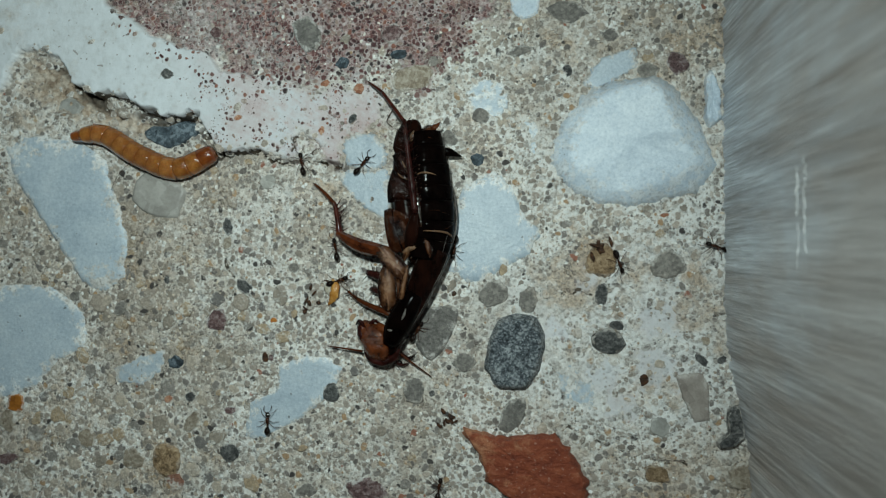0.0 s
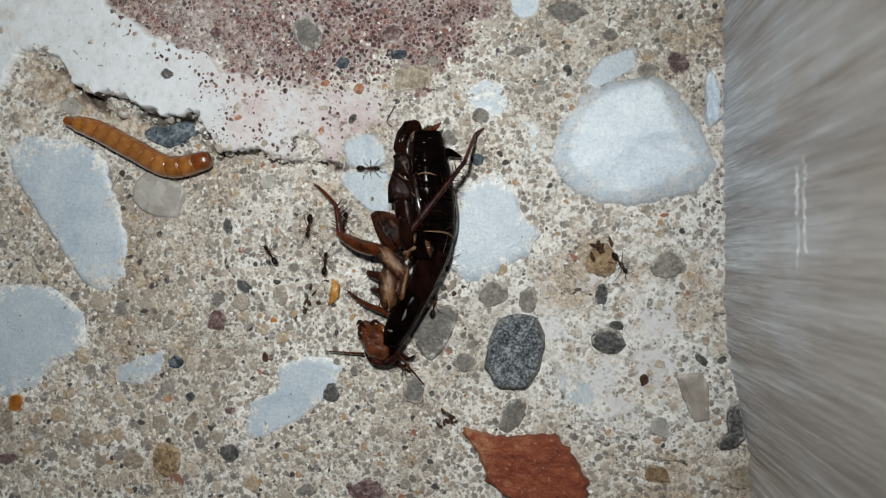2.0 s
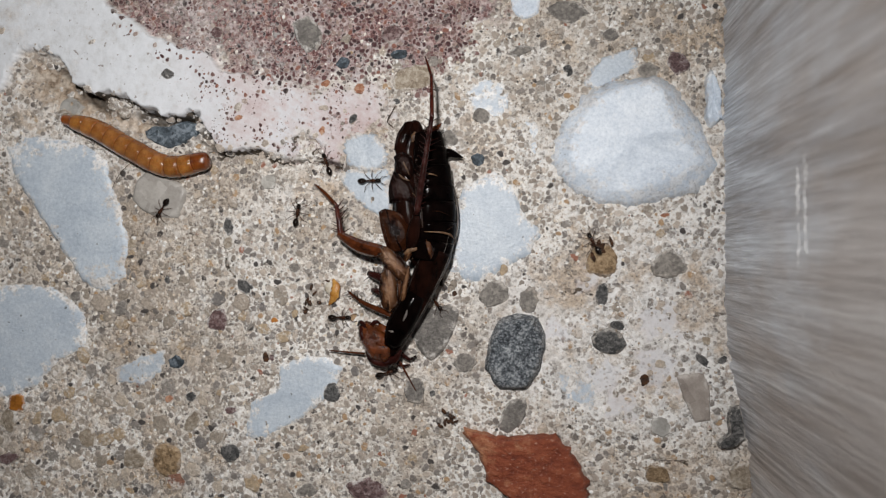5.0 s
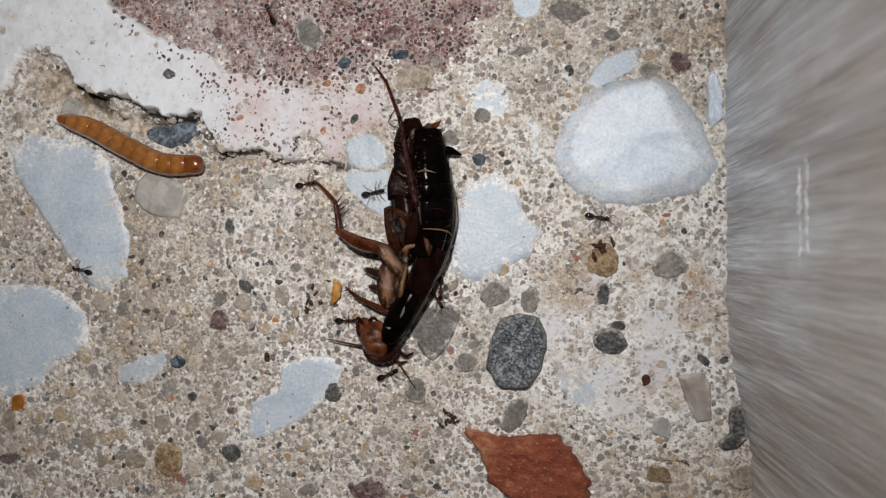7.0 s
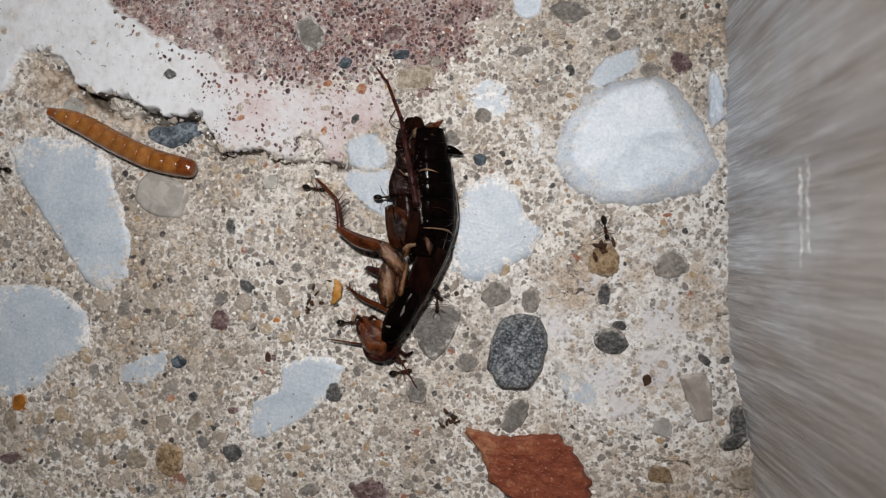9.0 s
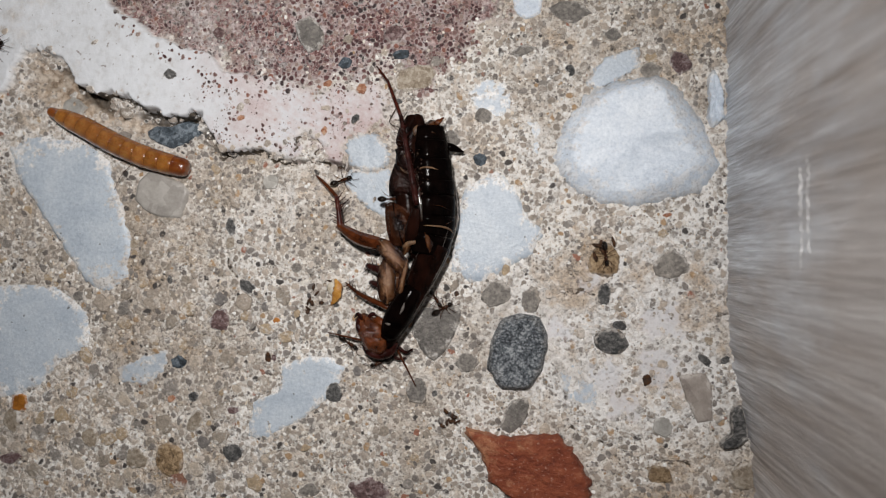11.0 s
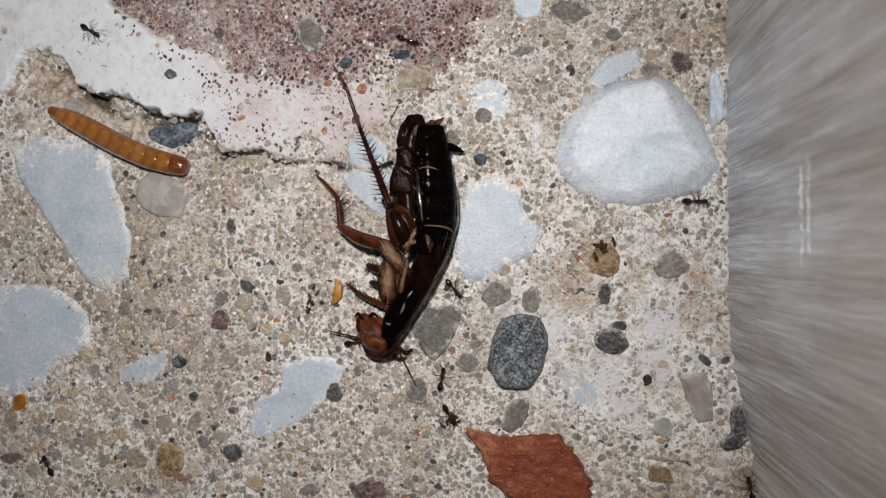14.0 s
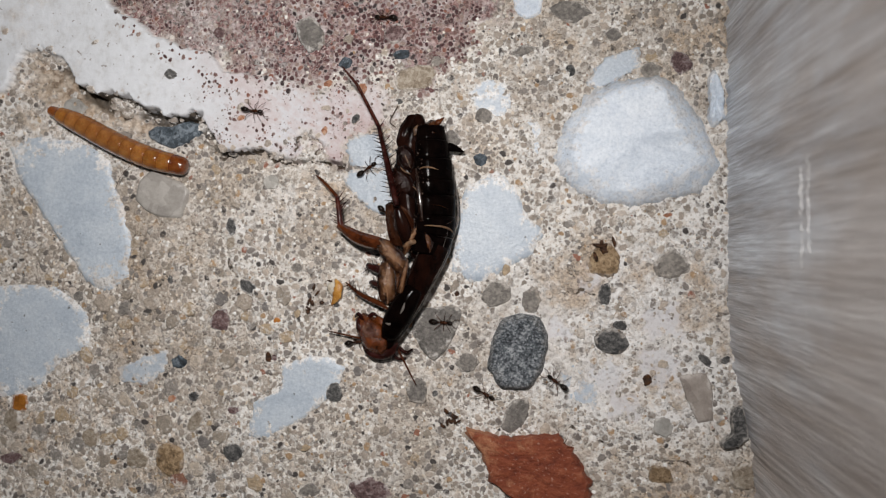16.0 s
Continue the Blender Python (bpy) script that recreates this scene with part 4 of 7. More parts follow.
SMALL_STONES = [  # place, length, width, turn, material
    ((10.44, -8.51), 1.9, 1.2, 0, DARK_ROCK), ((8.67, -4.84), 1.6, 2.7, 0, DARK_ROCK), ((-6.13, 11.51), 1.7, 1.7, 0, BLUE_ROCK),
    ((-35.83, -4.17), 2.6, 2.0, -40, DARK_ROCK), ((-45.04, -13.84), 1.9, 1.8, 0, BLUE_ROCK), ((-24.4, -17.31), 2.3, 2.6, 20, DARK_ROCK),
    ((-37.67, -25.21), 2.6, 2.6, 0, DARK_ROCK), ((-27.54, 27.66), 3.6, 5.0, 25, GREY_ROCK), ((4.61, 29.2), 5.2, 2.8, -5, GREY_ROCK),
    ((16.48, -1.13), 4.2, 3.3, 0, GREY_ROCK), ((8.75, -0.7), 4.0, 4.6, 0, OCHRE_ROCK), ((-13.95, -16.83), 3.1, 3.4, 0, GREY_ROCK),
    ((-7.8, -13.23), 2.9, 2.4, 0, GREY_ROCK), ((-19.77, -29.3), 5.8, 3.4, 0, MAROON_ROCK), ((15.01, -25.91), 3.4, 2.4, -8, OCHRE_ROCK),
    ((17.5, 22.47), 2.6, 3.2, 30, MAROON_ROCK),
    ((14.08, 21.73), 3.0, 1.8, 0, GREY_ROCK), ((-67.46, -19.71), 2.6, 2.9, 0, AMBER_ROCK), ((-32.56, 9.18), 2.3, 2.0, 15, PALE_ROCK),
    ((-37.97, 3.47), 1.4, 2.4, 10, DARK_ROCK), ((-29.27, -1.71), 1.7, 1.2, 0, GREY_ROCK), ((-1.91, -19.45), 2.8, 5.0, -25, GREY_ROCK),
    ((-14.17, 21.65), 5.6, 3.2, 15, TAN_ROCK), ((-5.65, 16.88), 2.7, 2.3, -20, GREY_ROCK), ((-23, 23.86), 1.8, 1.6, 0, BLUE_ROCK),
    ((-15.8, 24.72), 2.4, 1.4, 5, BLUE_ROCK), ((-20.89, 20.6), 1.6, 1.4, 20, ORANGE_ROCK), ((-36.33, 17.25), 1.2, 0.7, 15, ORANGE_ROCK),
    ((-21.68, 16.88), 1.0, 1.7, -40, DARK_ROCK), ((-45.86, 22.99), 1.8, 1.4, -15, DARK_ROCK), ((22.3, -12.23), 0.9, 1.3, -30, DARK_ROCK),
    ((20.28, -12.53), 2.8, 1.0, -40, DARK_ROCK), ((-4.08, -4.8), 3.8, 3.0, 25, GREY_ROCK), ((0, -5.59), 2.4, 3.4, 0, GREY_ROCK),
    ((-57.13, -24.08), 2.8, 2.8, 15, TAN_ROCK), ((-42.86, -21.42), 3.4, 1.8, 55, TAN_ROCK), ((-68.61, -21.99), 2.6, 3.4, 0, TAN_ROCK),
    ((-27.46, -29.64), 2.8, 1.8, 10, GREY_ROCK), ((-52.5, -7), 1.6, 2.4, -30, GREY_ROCK), ((-59.05, -5.58), 1.6, 1.5, 0, GREY_ROCK),
    ((-39.46, -8.46), 3.0, 3.0, 0, MAROON_ROCK), ((-46.24, -3.28), 0.9, 1.2, 0, DARK_ROCK), ((-16.23, 18.91), 1.0, 0.8, -20, DARK_ROCK),
    ((-60.78, 19.44), 3.4, 3.2, 0, PALE_ROCK), ((15.28, -20.26), 2.6, 2.4, 0, PALE_ROCK), ((-16.66, 27.36), 2.6, 2.6, 0, MAROON_ROCK),
    ((-0.99, 24.65), 3.2, 1.2, 10, GREY_ROCK), ((4.74, 22.05), 1.2, 1.8, 15, DARK_ROCK), ((9.71, 26.13), 2.0, 1.6, 0, GREY_ROCK),
    ((-33.04, -13.03), 0.9, 1.5, 0, CRUST), ((-32.14, -13.08), 0.7, 1.0, 20, MAROON_ROCK), ((-30.28, -16.54), 1.0, 0.7, 0, DARK_ROCK),
    ((-37.53, -19.81), 1.8, 1.0, 10, MAROON_ROCK), ((-45.96, -18.6), 1.3, 1.0, 40, ORANGE_ROCK), ((-43.1, -18.3), 1.5, 1.4, 20, DARK_ROCK),
    ((-11.7, -17.12), 0.8, 0.9, 0, DARK_ROCK), ((13.55, -14.8), 1.1, 1.6, -15, CRUST), ((-9.05, -4.83), 0.7, 0.7, 0, CRUST),
    ((-50.85, -26.58), 3.4, 3.0, 0, TAN_ROCK), ((-68.75, -27.11), 3.4, 1.6, 10, MAROON_ROCK), ((-46.32, -26.62), 4.2, 4.8, 0, OCHRE_ROCK),
    ((22.82, -5.26), 1.0, 1.6, 0, GREY_ROCK), ((-9.74, 14.21), 2.4, 2.2, 0, GREY_ROCK), ((-25.33, 21.45), 1.5, 1.0, 20, ORANGE_ROCK),
    ((24.64, -25.51), 4.6, 3.4, 25, TAN_ROCK), ((20.6, -10.09), 1.4, 1.0, -20, TAN_ROCK), ((-25.69, 15.49), 0.9, 1.1, 0, ORANGE_ROCK),
    ((-37.96, 1.45), 1.5, 1.7, 0, TAN_ROCK), ((-51.27, 1.33), 1.7, 1.2, 10, TAN_ROCK), ((-39.55, 28.31), 1.8, 1.8, 0, MAROON_ROCK),
    ((-31.93, -8.44), 1.0, 1.0, 0, AMBER_ROCK), ((15.85, 4.53), 1.5, 0.7, 20, ORANGE_ROCK), ((-4.75, 17.55), 0.8, 0.8, 0, ORANGE_ROCK),
]
for k, (c, length, width, turn, mat) in enumerate(SMALL_STONES):
    stone("stone", oval(c, length, width, turn, 100 + k), 0.10 + 0.08 * min(length, width), mat, 20.0 + k * 1.3, fray=0.12, rounding=0.8, ragged=0.14, steps=6)

# ---------------------------------------------------------------- sand
polys = [(p, p.mean(axis=0), np.hypot(*(p - p.mean(axis=0)).T).max()) for p in taken]


def free(x, y, gap=0.0):
    """Whether a grain finds room beside the stones; it may lap over the rim of a large one."""
    q = np.array([[x, y]])
    for p, c, r in polys:
        near = min(gap, 0.10) if r > 3.5 else gap
        if math.hypot(x - c[0], y - c[1]) < r + near:
            d, ins = edge_distance(p, q)
            if ins[0] or d[0] < near:
                return False
    return True


def scatter(rng, wanted, sizes, box, allow, grid, cell=1.6, overlap=0.9):
    """Throws stones of falling size where they find room."""
    out = []
    for size in sorted((sizes(rng) for _ in range(wanted)), reverse=True):
        for _ in range(4):
            x, y = rng.uniform(*box[0]), rng.uniform(*box[1])
            if not allow(x, y, rng):
                continue
            i, j = int(x // cell), int(y // cell)
            near = (g for a in (-1, 0, 1) for b in (-1, 0, 1) for g in grid.get((i + a, j + b), ()))
            if any(math.hypot(x - u, y - v) < (size + s) * overlap for u, v, s in near):
                continue
            if not free(x, y, size * 0.6):
                continue
            grid.setdefault((i, j), []).append((x, y, size))
            out.append((x, y, size))
            break
    return out


GRAIN_SIDES = 9
GRAIN_LEVELS = ((1.04, -0.25), (0.98, 0.55), (0.80, 0.92), (0.45, 1.0))


def grains(spots, rng, heights, height=0.3):
    """Low worn domes, each with its own uneven outline."""
    verts, faces = [], []
    n, rings = GRAIN_SIDES, len(GRAIN_LEVELS)
    for (x, y, s), z in zip(spots, heights):
        b = len(verts)
        turn, squash = rng.uniform(0, 6.3), rng.uniform(0.62, 1.0)
        p2, p3 = rng.uniform(0, 6.3), rng.uniform(0, 6.3)
        rad = [s * (1 + 0.14 * math.sin(2 * math.pi * k * 2 / n + p2) + 0.10 * math.sin(2 * math.pi * k * 3 / n + p3) + rng.uniform(-0.10, 0.10)) for k in range(n)]
        h = s * height * rng.uniform(0.6, 1.2)
        z -= rng.uniform(-0.1, 0.85) * h
        for f, zz in GRAIN_LEVELS:
            for k in range(n):
                a = 2 * math.pi * k / n
                u, v = math.cos(a) * rad[k] * f, math.sin(a) * rad[k] * f * squash
                verts.append((x + u * math.cos(turn) - v * math.sin(turn), y + u * math.sin(turn) + v * math.cos(turn),
                              z + (zz * h if zz > 0 else zz) + rng.uniform(-0.12, 0.12) * h))
        verts.append((x, y, z + h * 1.02))
        for r in range(rings - 1):
            for k in range(n):
                k2 = (k + 1) % n
                faces.append((b + r * n + k, b + r * n + k2, b + r * n + n + k2, b + r * n + n + k))
        for k in range(n):
            faces.append((b + (rings - 1) * n + k, b + (rings - 1) * n + (k + 1) % n, b + rings * n))
    return verts, faces


rng = random.Random(11)
BOX = ((-76, 25), (-37, 38))
cover_x, cover_y = np.arange(-78, 28, 0.5), np.arange(-40, 42, 0.5)
cx, cy = np.meshgrid(cover_x, cover_y)
_, COVER_PLASTER, COVER_RED, _, COVER_HOLLOW, _, _ = zones(np.column_stack([cx.ravel(), cy.ravel()]))
COVER_PLASTER, COVER_RED, COVER_HOLLOW = (c.reshape(cx.shape) for c in (COVER_PLASTER, COVER_RED, COVER_HOLLOW))


def cover(table, x, y):
    return table[min(max(int((y + 40) / 0.5), 0), table.shape[0] - 1), min(max(int((x + 78) / 0.5), 0), table.shape[1] - 1)]


def lime_patch(x, y):
    """Smooth patches of lime that bury the sand, mostly towards the wall."""
    f = noise.fractal((x * 0.28, y * 0.28, 7.0), 0.6, 2.0, 4)
    k = soft(x, -16, -2)
    return k * 0.8 * soft(f, 0.08, 0.26) + (1 - k) * 0.6 * soft(f, 0.3, 0.45)


def sandy(x, y, rng):
    if rng.random() < lime_patch(x, y):
        return False
    return x < wall_foot(y) - 0.2 and rng.random() > cover(COVER_PLASTER, x, y) * (0.996 if x < -48 else 0.982) + cover(COVER_RED, x, y) * 0.75 + cover(COVER_HOLLOW, x, y) * 0.88


def crumbly(x, y, rng):
    return sandy(x, y, rng) and cover(COVER_HOLLOW, x, y) < 0.05 and cover(COVER_PLASTER, x, y) < 0.05


def reddish(x, y, rng):
    return rng.random() < cover(COVER_RED, x, y)


def rosy(x, y, rng):
    f = noise.fractal((x * 0.35, y * 0.35, 3.0), 0.6, 2.0, 3)
    return rng.random() < cover(COVER_PLASTER, x, y) * soft(x, -47, -34) * soft(f, -0.1, 0.3)


room = {}
pebbles = scatter(rng, 170, lambda r: r.uniform(0.5, 0.9), BOX, sandy, room, 2.2, 1.0)
pebbles += scatter(rng, 300, lambda r: 0.45 + 0.85 * r.random() ** 2, ((-76, -30), (-37, -5)), sandy, room, 2.6, 0.92)
pebbles += scatter(rng, 120, lambda r: r.uniform(0.45, 0.9), ((-76, -40), (-5, 9)), sandy, room, 2.6, 0.95)
for x, y, s in pebbles:      # the larger grains lie towards the south-west
    o = oval((x, y), s * 2.1, s * rng.uniform(1.3, 2.0), rng.uniform(0, 180), rng.random(), 6)
    mesh, c, ring = stone_mesh(o, 0.25 * s, rng.uniform(0, 50), bury=0.3, fray=0.14, rounding=0.4)
    at(mesh_object("pebble", *mesh, PEBBLE, ground), c[0], c[1], ground_z(*c) - 0.06)


def heap(name, spots, material, label, height=0.3):
    z = zones(np.array([s[:2] for s in spots]))[0]
    ob = weathered(mesh_object(name, *grains(spots, rng, z, height), material, ground))
    rim = np.tile(np.append(np.repeat([1.0, 0.9, 0.5, 0.1], GRAIN_SIDES), 0.0), len(spots)).astype(np.float32)
    ob.data.attributes.new("rim", "FLOAT", "POINT").data.foreach_set("value", rim)
    return tagged(ob, label, kind="stuff")


heap("grit", scatter(rng, 6500, lambda r: 0.11 + 0.32 * r.random() ** 1.6, ((-60, -6), (11, 38)), reddish, room, 1.6, 0.72), RED_GRIT,
     "dark red-brown grit in the stained concrete")
heap("specks", scatter(rng, 1000, lambda r: 0.05 + 0.26 * r.random() ** 3, ((-50, -14), (10, 26)), rosy, room, 1.6, 0.8), RED_GRIT,
     "tiny red-brown specks in the rosy lime")
heap("sand", scatter(rng, 14000, lambda r: 0.13 + 0.50 * r.random() ** 1.8, BOX, sandy, room, 1.6, 0.68), SAND,
     "tan and grey sand grains in the concrete")
heap("crumbs", scatter(rng, 7500, lambda r: 0.08 + 0.24 * r.random() ** 1.5, BOX, crumbly, room, 1.6, 0.5), CRUMB,
     "cream lime crumbs between the sand grains", 0.7)

# ---------------------------------------------------------------- loose things on the ground
chip_plan = [(-8.08, -21.02), (-5.05, -21.54), (-3.82, -22.18), (-0.69, -21.8), (3.08, -21.54), (4.81, -23.1), (7.05, -26.91), (6.39, -30.29), (1.32, -30.87),
             (-2.6, -29.22), (-5.05, -27.42), (-6.01, -24.38)]
chip = stone("red_stone_chip", chip_plan, 1.3, RED_CHIP, 77.0, parent=None, lift=0.18, dome=0.4, bury=0.3, bumps=0.22, fray=0.09, rounding=0.12, steps=7)
tagged(chip, "flat red-brown stone chip lying on the concrete", "stone")


def build_husk():
    c = (-24.42, -4.6)
    ob = empty("seed_husk", *c, ground_z(*c))
    v, f = tube([(0.15, 1.45, 0.3), (0.62, 0.75, 0.7), (0.55, -0.3, 0.75), (0.1, -1.2, 0.45), (-0.45, -1.75, 0.2)], [0.14, 0.46, 0.56, 0.38, 0.06], 10, 0.45, rough=0.2)
    mesh_object("shell", v, f, HUSK, ob)
    v, f = tube([(-0.1, 1.15, 0.3), (-0.35, 0.4, 0.5), (-0.15, -0.55, 0.42)], [0.16, 0.5, 0.14], 9, 0.25, rough=0.22)
    mesh_object("flap", v, f, HUSK_PALE, ob, "pale torn flap")
    v, f = tube([(-1.0, 1.35, 0.15), (-0.55, 1.25, 0.3), (-0.2, 1.0, 0.35)], [0.03, 0.12, 0.06], 6, 0.6)
    mesh_object("shred", v, f, CRUST, ob, "dark dried shred")
    tagged(ob, "torn glossy amber insect husk on the sand", "husk")


def build_clump(c, size, seed, label):
    rng = random.Random(seed)
    ob = empty("debris_clump", *c, ground_z(*c))
    for _ in range(6 + int(size * 2)):
        x, y = rng.gauss(0, size * 0.35), rng.gauss(0, size * 0.3)
        a = rng.uniform(0, 6.3)
        l = rng.uniform(0.25, 0.6) * size
        v, f = tube([(x, y, 0.2), (x + math.cos(a) * l / 2, y + math.sin(a) * l / 2, 0.45), (x + math.cos(a) * l, y + math.sin(a) * l, 0.2)],
                    [0.1, rng.uniform(0.15, 0.3), 0.06], 7, 0.8, 3, 0.2, seed)
        mesh_object("crumb", v, f, CRUST, ob)
    tagged(ob, label, "debris")


build_husk()
build_clump((-10.09, -20.05), 1.7, 3, "small clump of dark brown insect crumbs on the sand")
build_clump((8.3, 1.0), 2.2, 5, "dark crumpled crust lying on a tan pebble")
build_clump((-27.2, -6.6), 1.8, 8, "small scatter of brown plant crumbs on the sand")


def build_fibre(points, r, label):
    c = points[0]
    ob = empty("fibre", c[0], c[1], ground_z(*c[:2]))
    mesh_object("strand", *tube([(p[0] - c[0], p[1] - c[1], p[2]) for p in points], [r] * len(points), 5, 1.0, 5), CRUST, ob)
    tagged(ob, label, "fibre")


build_fibre([(-53.61, 8.37, 0.7), (-52.71, 9.79, 1), (-51.56, 11.07, 1.1), (-50.75, 11.82, 0.9)], 0.035, "thin brown plant hair lying on the marble")
build_fibre([(-16.31, 18.29, 0.3), (-16.84, 17.28, 0.5), (-17.29, 16.34, 0.4), (-16.61, 15.66, 0.2)], 0.06, "dark curled plant hair on the sand")
build_fibre([(-27.57, 11.64, 0.3), (-26.47, 11.31, 0.5), (-25.19, 11.23, 0.4), (-23.65, 10.81, 0.2)], 0.06, "dark bent plant hair in the crack")


# scuffed lines along the wall; the light they catch is put into pale streaks
def build_scuff():
    ob = empty("paint_scuff", WALL_X + 0.05, 0.0, 23.0)
    rng = random.Random(4)
    for z, y0, y1, count, r in ((-0.75, 3.4, 8.2, 16, 0.11), (0.85, 3.6, 8.6, 16, 0.12), (-0.5, -1.5, 2.6, 12, 0.07), (0.9, 0.2, 3.0, 8, 0.08),
                                (-0.3, 8.6, 11.6, 8, 0.05), (1.3, 8.8, 11.0, 6, 0.05), (0.2, -5.0, -2.0, 5, 0.04)):
        for k in range(count):
            y = y0 + (y1 - y0) * (k + rng.uniform(0.1, 0.9)) / count
            h, l, lean = z + rng.uniform(-0.28, 0.28), rng.uniform(0.35, 0.9), rng.uniform(-0.25, 0.25)
            fat = r * rng.uniform(0.3, 0.9)
            mesh_object("streak", *tube([(-0.05, y - l / 2, h - lean), (-0.08, y, h), (-0.05, y + l / 2, h + lean)], [0.02, fat, 0.02], 6, 1.5, 3), SCUFF, ob)
    tagged(ob, "scuffed lines on the wall with their highlight in the colour", "scuff")


build_scuff()


# ---------------------------------------------------------------- cockroach
ROACH = (-13.81, 2.09)
roach = tagged(empty("cockroach", *ROACH), "dying dark brown cockroach lying on its side", "insect")


def surveyed(ob, count, sides):
    """Notes how far along and across its limb each vertex lies."""
    i = np.arange(len(ob.data.vertices))
    skin = i < count
    rings = max(1, count // sides - 1)
    for name, values in (("along", np.where(skin, (i // sides) / rings, 0.5)),
                         ("across", np.where(skin, np.cos(2 * math.pi * (i % sides) / sides), 0.0))):
        ob.data.attributes.new(name, "FLOAT", "POINT").data.foreach_set("value", values.astype(np.float32))
    return ob


def limb(name, points, radii, material, label="", sides=12, flat=1.0, steps=4, parent=roach, spines=None, rough=0.0, roll=0.0):
    """A part of the cockroach, its points in the place's millimetres."""
    mesh = tube(points, radii, sides, flat, steps, rough, 0, roll)
    ob = mesh_object(name, *shifted(mesh, *ROACH), material, parent, label, smooth=True)
    for mesh_of_spine in spines or ():
        mesh_object("spine", *shifted(mesh_of_spine, *ROACH), material, ob)
    return surveyed(ob, len(mesh[0]) - 2, sides)


def spine_row(points, count, length, seed, r=0.10):
    """Spines along both sides of a leg."""
    rng = random.Random(seed)
    p = spline(points, count)
    out = []
    for i in range(1, len(p) - 1):
        d = Vector(p[i + 1] - p[i - 1]).normalized()
        side = d.cross(Vector((0, 0, 1))).normalized()
        for s in (-1, 1):
            if rng.random() < 0.8:
                out.append(thorn(p[i], side * s + d * rng.uniform(0.4, 0.9) + Vector((0, 0, rng.uniform(-0.4, 0.5))),
                                 length * rng.uniform(0.7, 1.2), r))
    return out


def scute(name, outline, z, height, material, label="", parent=roach, origin=ROACH):
    """A horny plate from its plan: a thin hard rim, then a ridged top."""
    loop = np.vstack([outline, outline[:1]])
    straight = np.array([loop[i] + (loop[i + 1] - loop[i]) * k / 3 for i in range(len(outline)) for k in range(3)])
    o = 0.45 * spline(loop, 3)[:-1] + 0.55 * straight
    c = o.mean(axis=0)
    d = o - c
    main = np.linalg.svd(d)[2][0]
    side = np.array([-main[1], main[0]])
    u, v = d @ side, d @ main
    u, v = u / np.abs(u).max(), v / np.abs(v).max()
    verts, faces, across, along = [], [], [], []
    levels = ((0.90, -0.9), (1.0, -0.12), (0.97, 0.06), (0.86, 0.16), (0.62, 0.72), (0.3, 1.0))
    n = len(o)
    for k, (f, h) in enumerate(levels):
        for j in range(n):
            x, y = c + d[j] * f
            verts.append((x, y, z + h * height + 0.28 * height * f * noise.noise((x * 1.3, y * 1.3, z))))
            across.append(np.sign(u[j]) * max(abs(u[j]), abs(v[j]) * 0.8) * f)
            along.append(0.5 + 0.5 * v[j] * f)
    for k in range(len(levels) - 1):
        faces += [(k * n + j, k * n + (j + 1) % n, (k + 1) * n + (j + 1) % n, (k + 1) * n + j) for j in range(n)]
    faces.append(tuple((len(levels) - 1) * n + j for j in range(n)))
    ob = mesh_object(name, *shifted((verts, faces), *origin), material, parent, label, smooth=False)
    for key, values in (("along", along), ("across", across)):
        ob.data.attributes.new(key, "FLOAT", "POINT").data.foreach_set("value", np.array(values, np.float32))
    return ob


PLATE = ((-1.0, 0.0), (-0.72, 0.6), (-0.1, 1.0), (0.5, 0.72), (1.0, 0.05), (0.0, -0.7))


def plate(name, points, widths, thick, material, label="", steps=3, blunt=0.45):
    """A ridged leg plate with sharp edges, its points in the place's millimetres."""
    pr = spline([(*p, w) for p, w in zip(points, widths)], steps)
    n, m = len(PLATE), len(pr)
    verts, faces = [], []
    for i, (*c, w) in enumerate(pr):
        d = Vector(pr[min(i + 1, m - 1)][:3] - pr[max(i - 1, 0)][:3]).normalized()
        side = d.cross(Vector((0, 0, 1))).normalized()
        up = side.cross(d)
        h = thick * (blunt if i in (0, m - 1) else 1.0)
        verts += [Vector(c) + side * (u * w) + up * (v * h) for u, v in PLATE]
    for i in range(m - 1):
        faces += [(i * n + k, i * n + (k + 1) % n, (i + 1) * n + (k + 1) % n, (i + 1) * n + k) for k in range(n)]
    faces += [tuple(range(n - 1, -1, -1)), tuple((m - 1) * n + k for k in range(n))]
    ob = mesh_object(name, *shifted((verts, faces), *ROACH), material, roach, label, smooth=False)
    i = np.arange(m * n)
    for key, values in (("along", (i // n) / (m - 1)), ("across", np.array([u for u, v in PLATE])[i % n])):
        ob.data.attributes.new(key, "FLOAT", "POINT").data.foreach_set("value", values.astype(np.float32))
    return ob


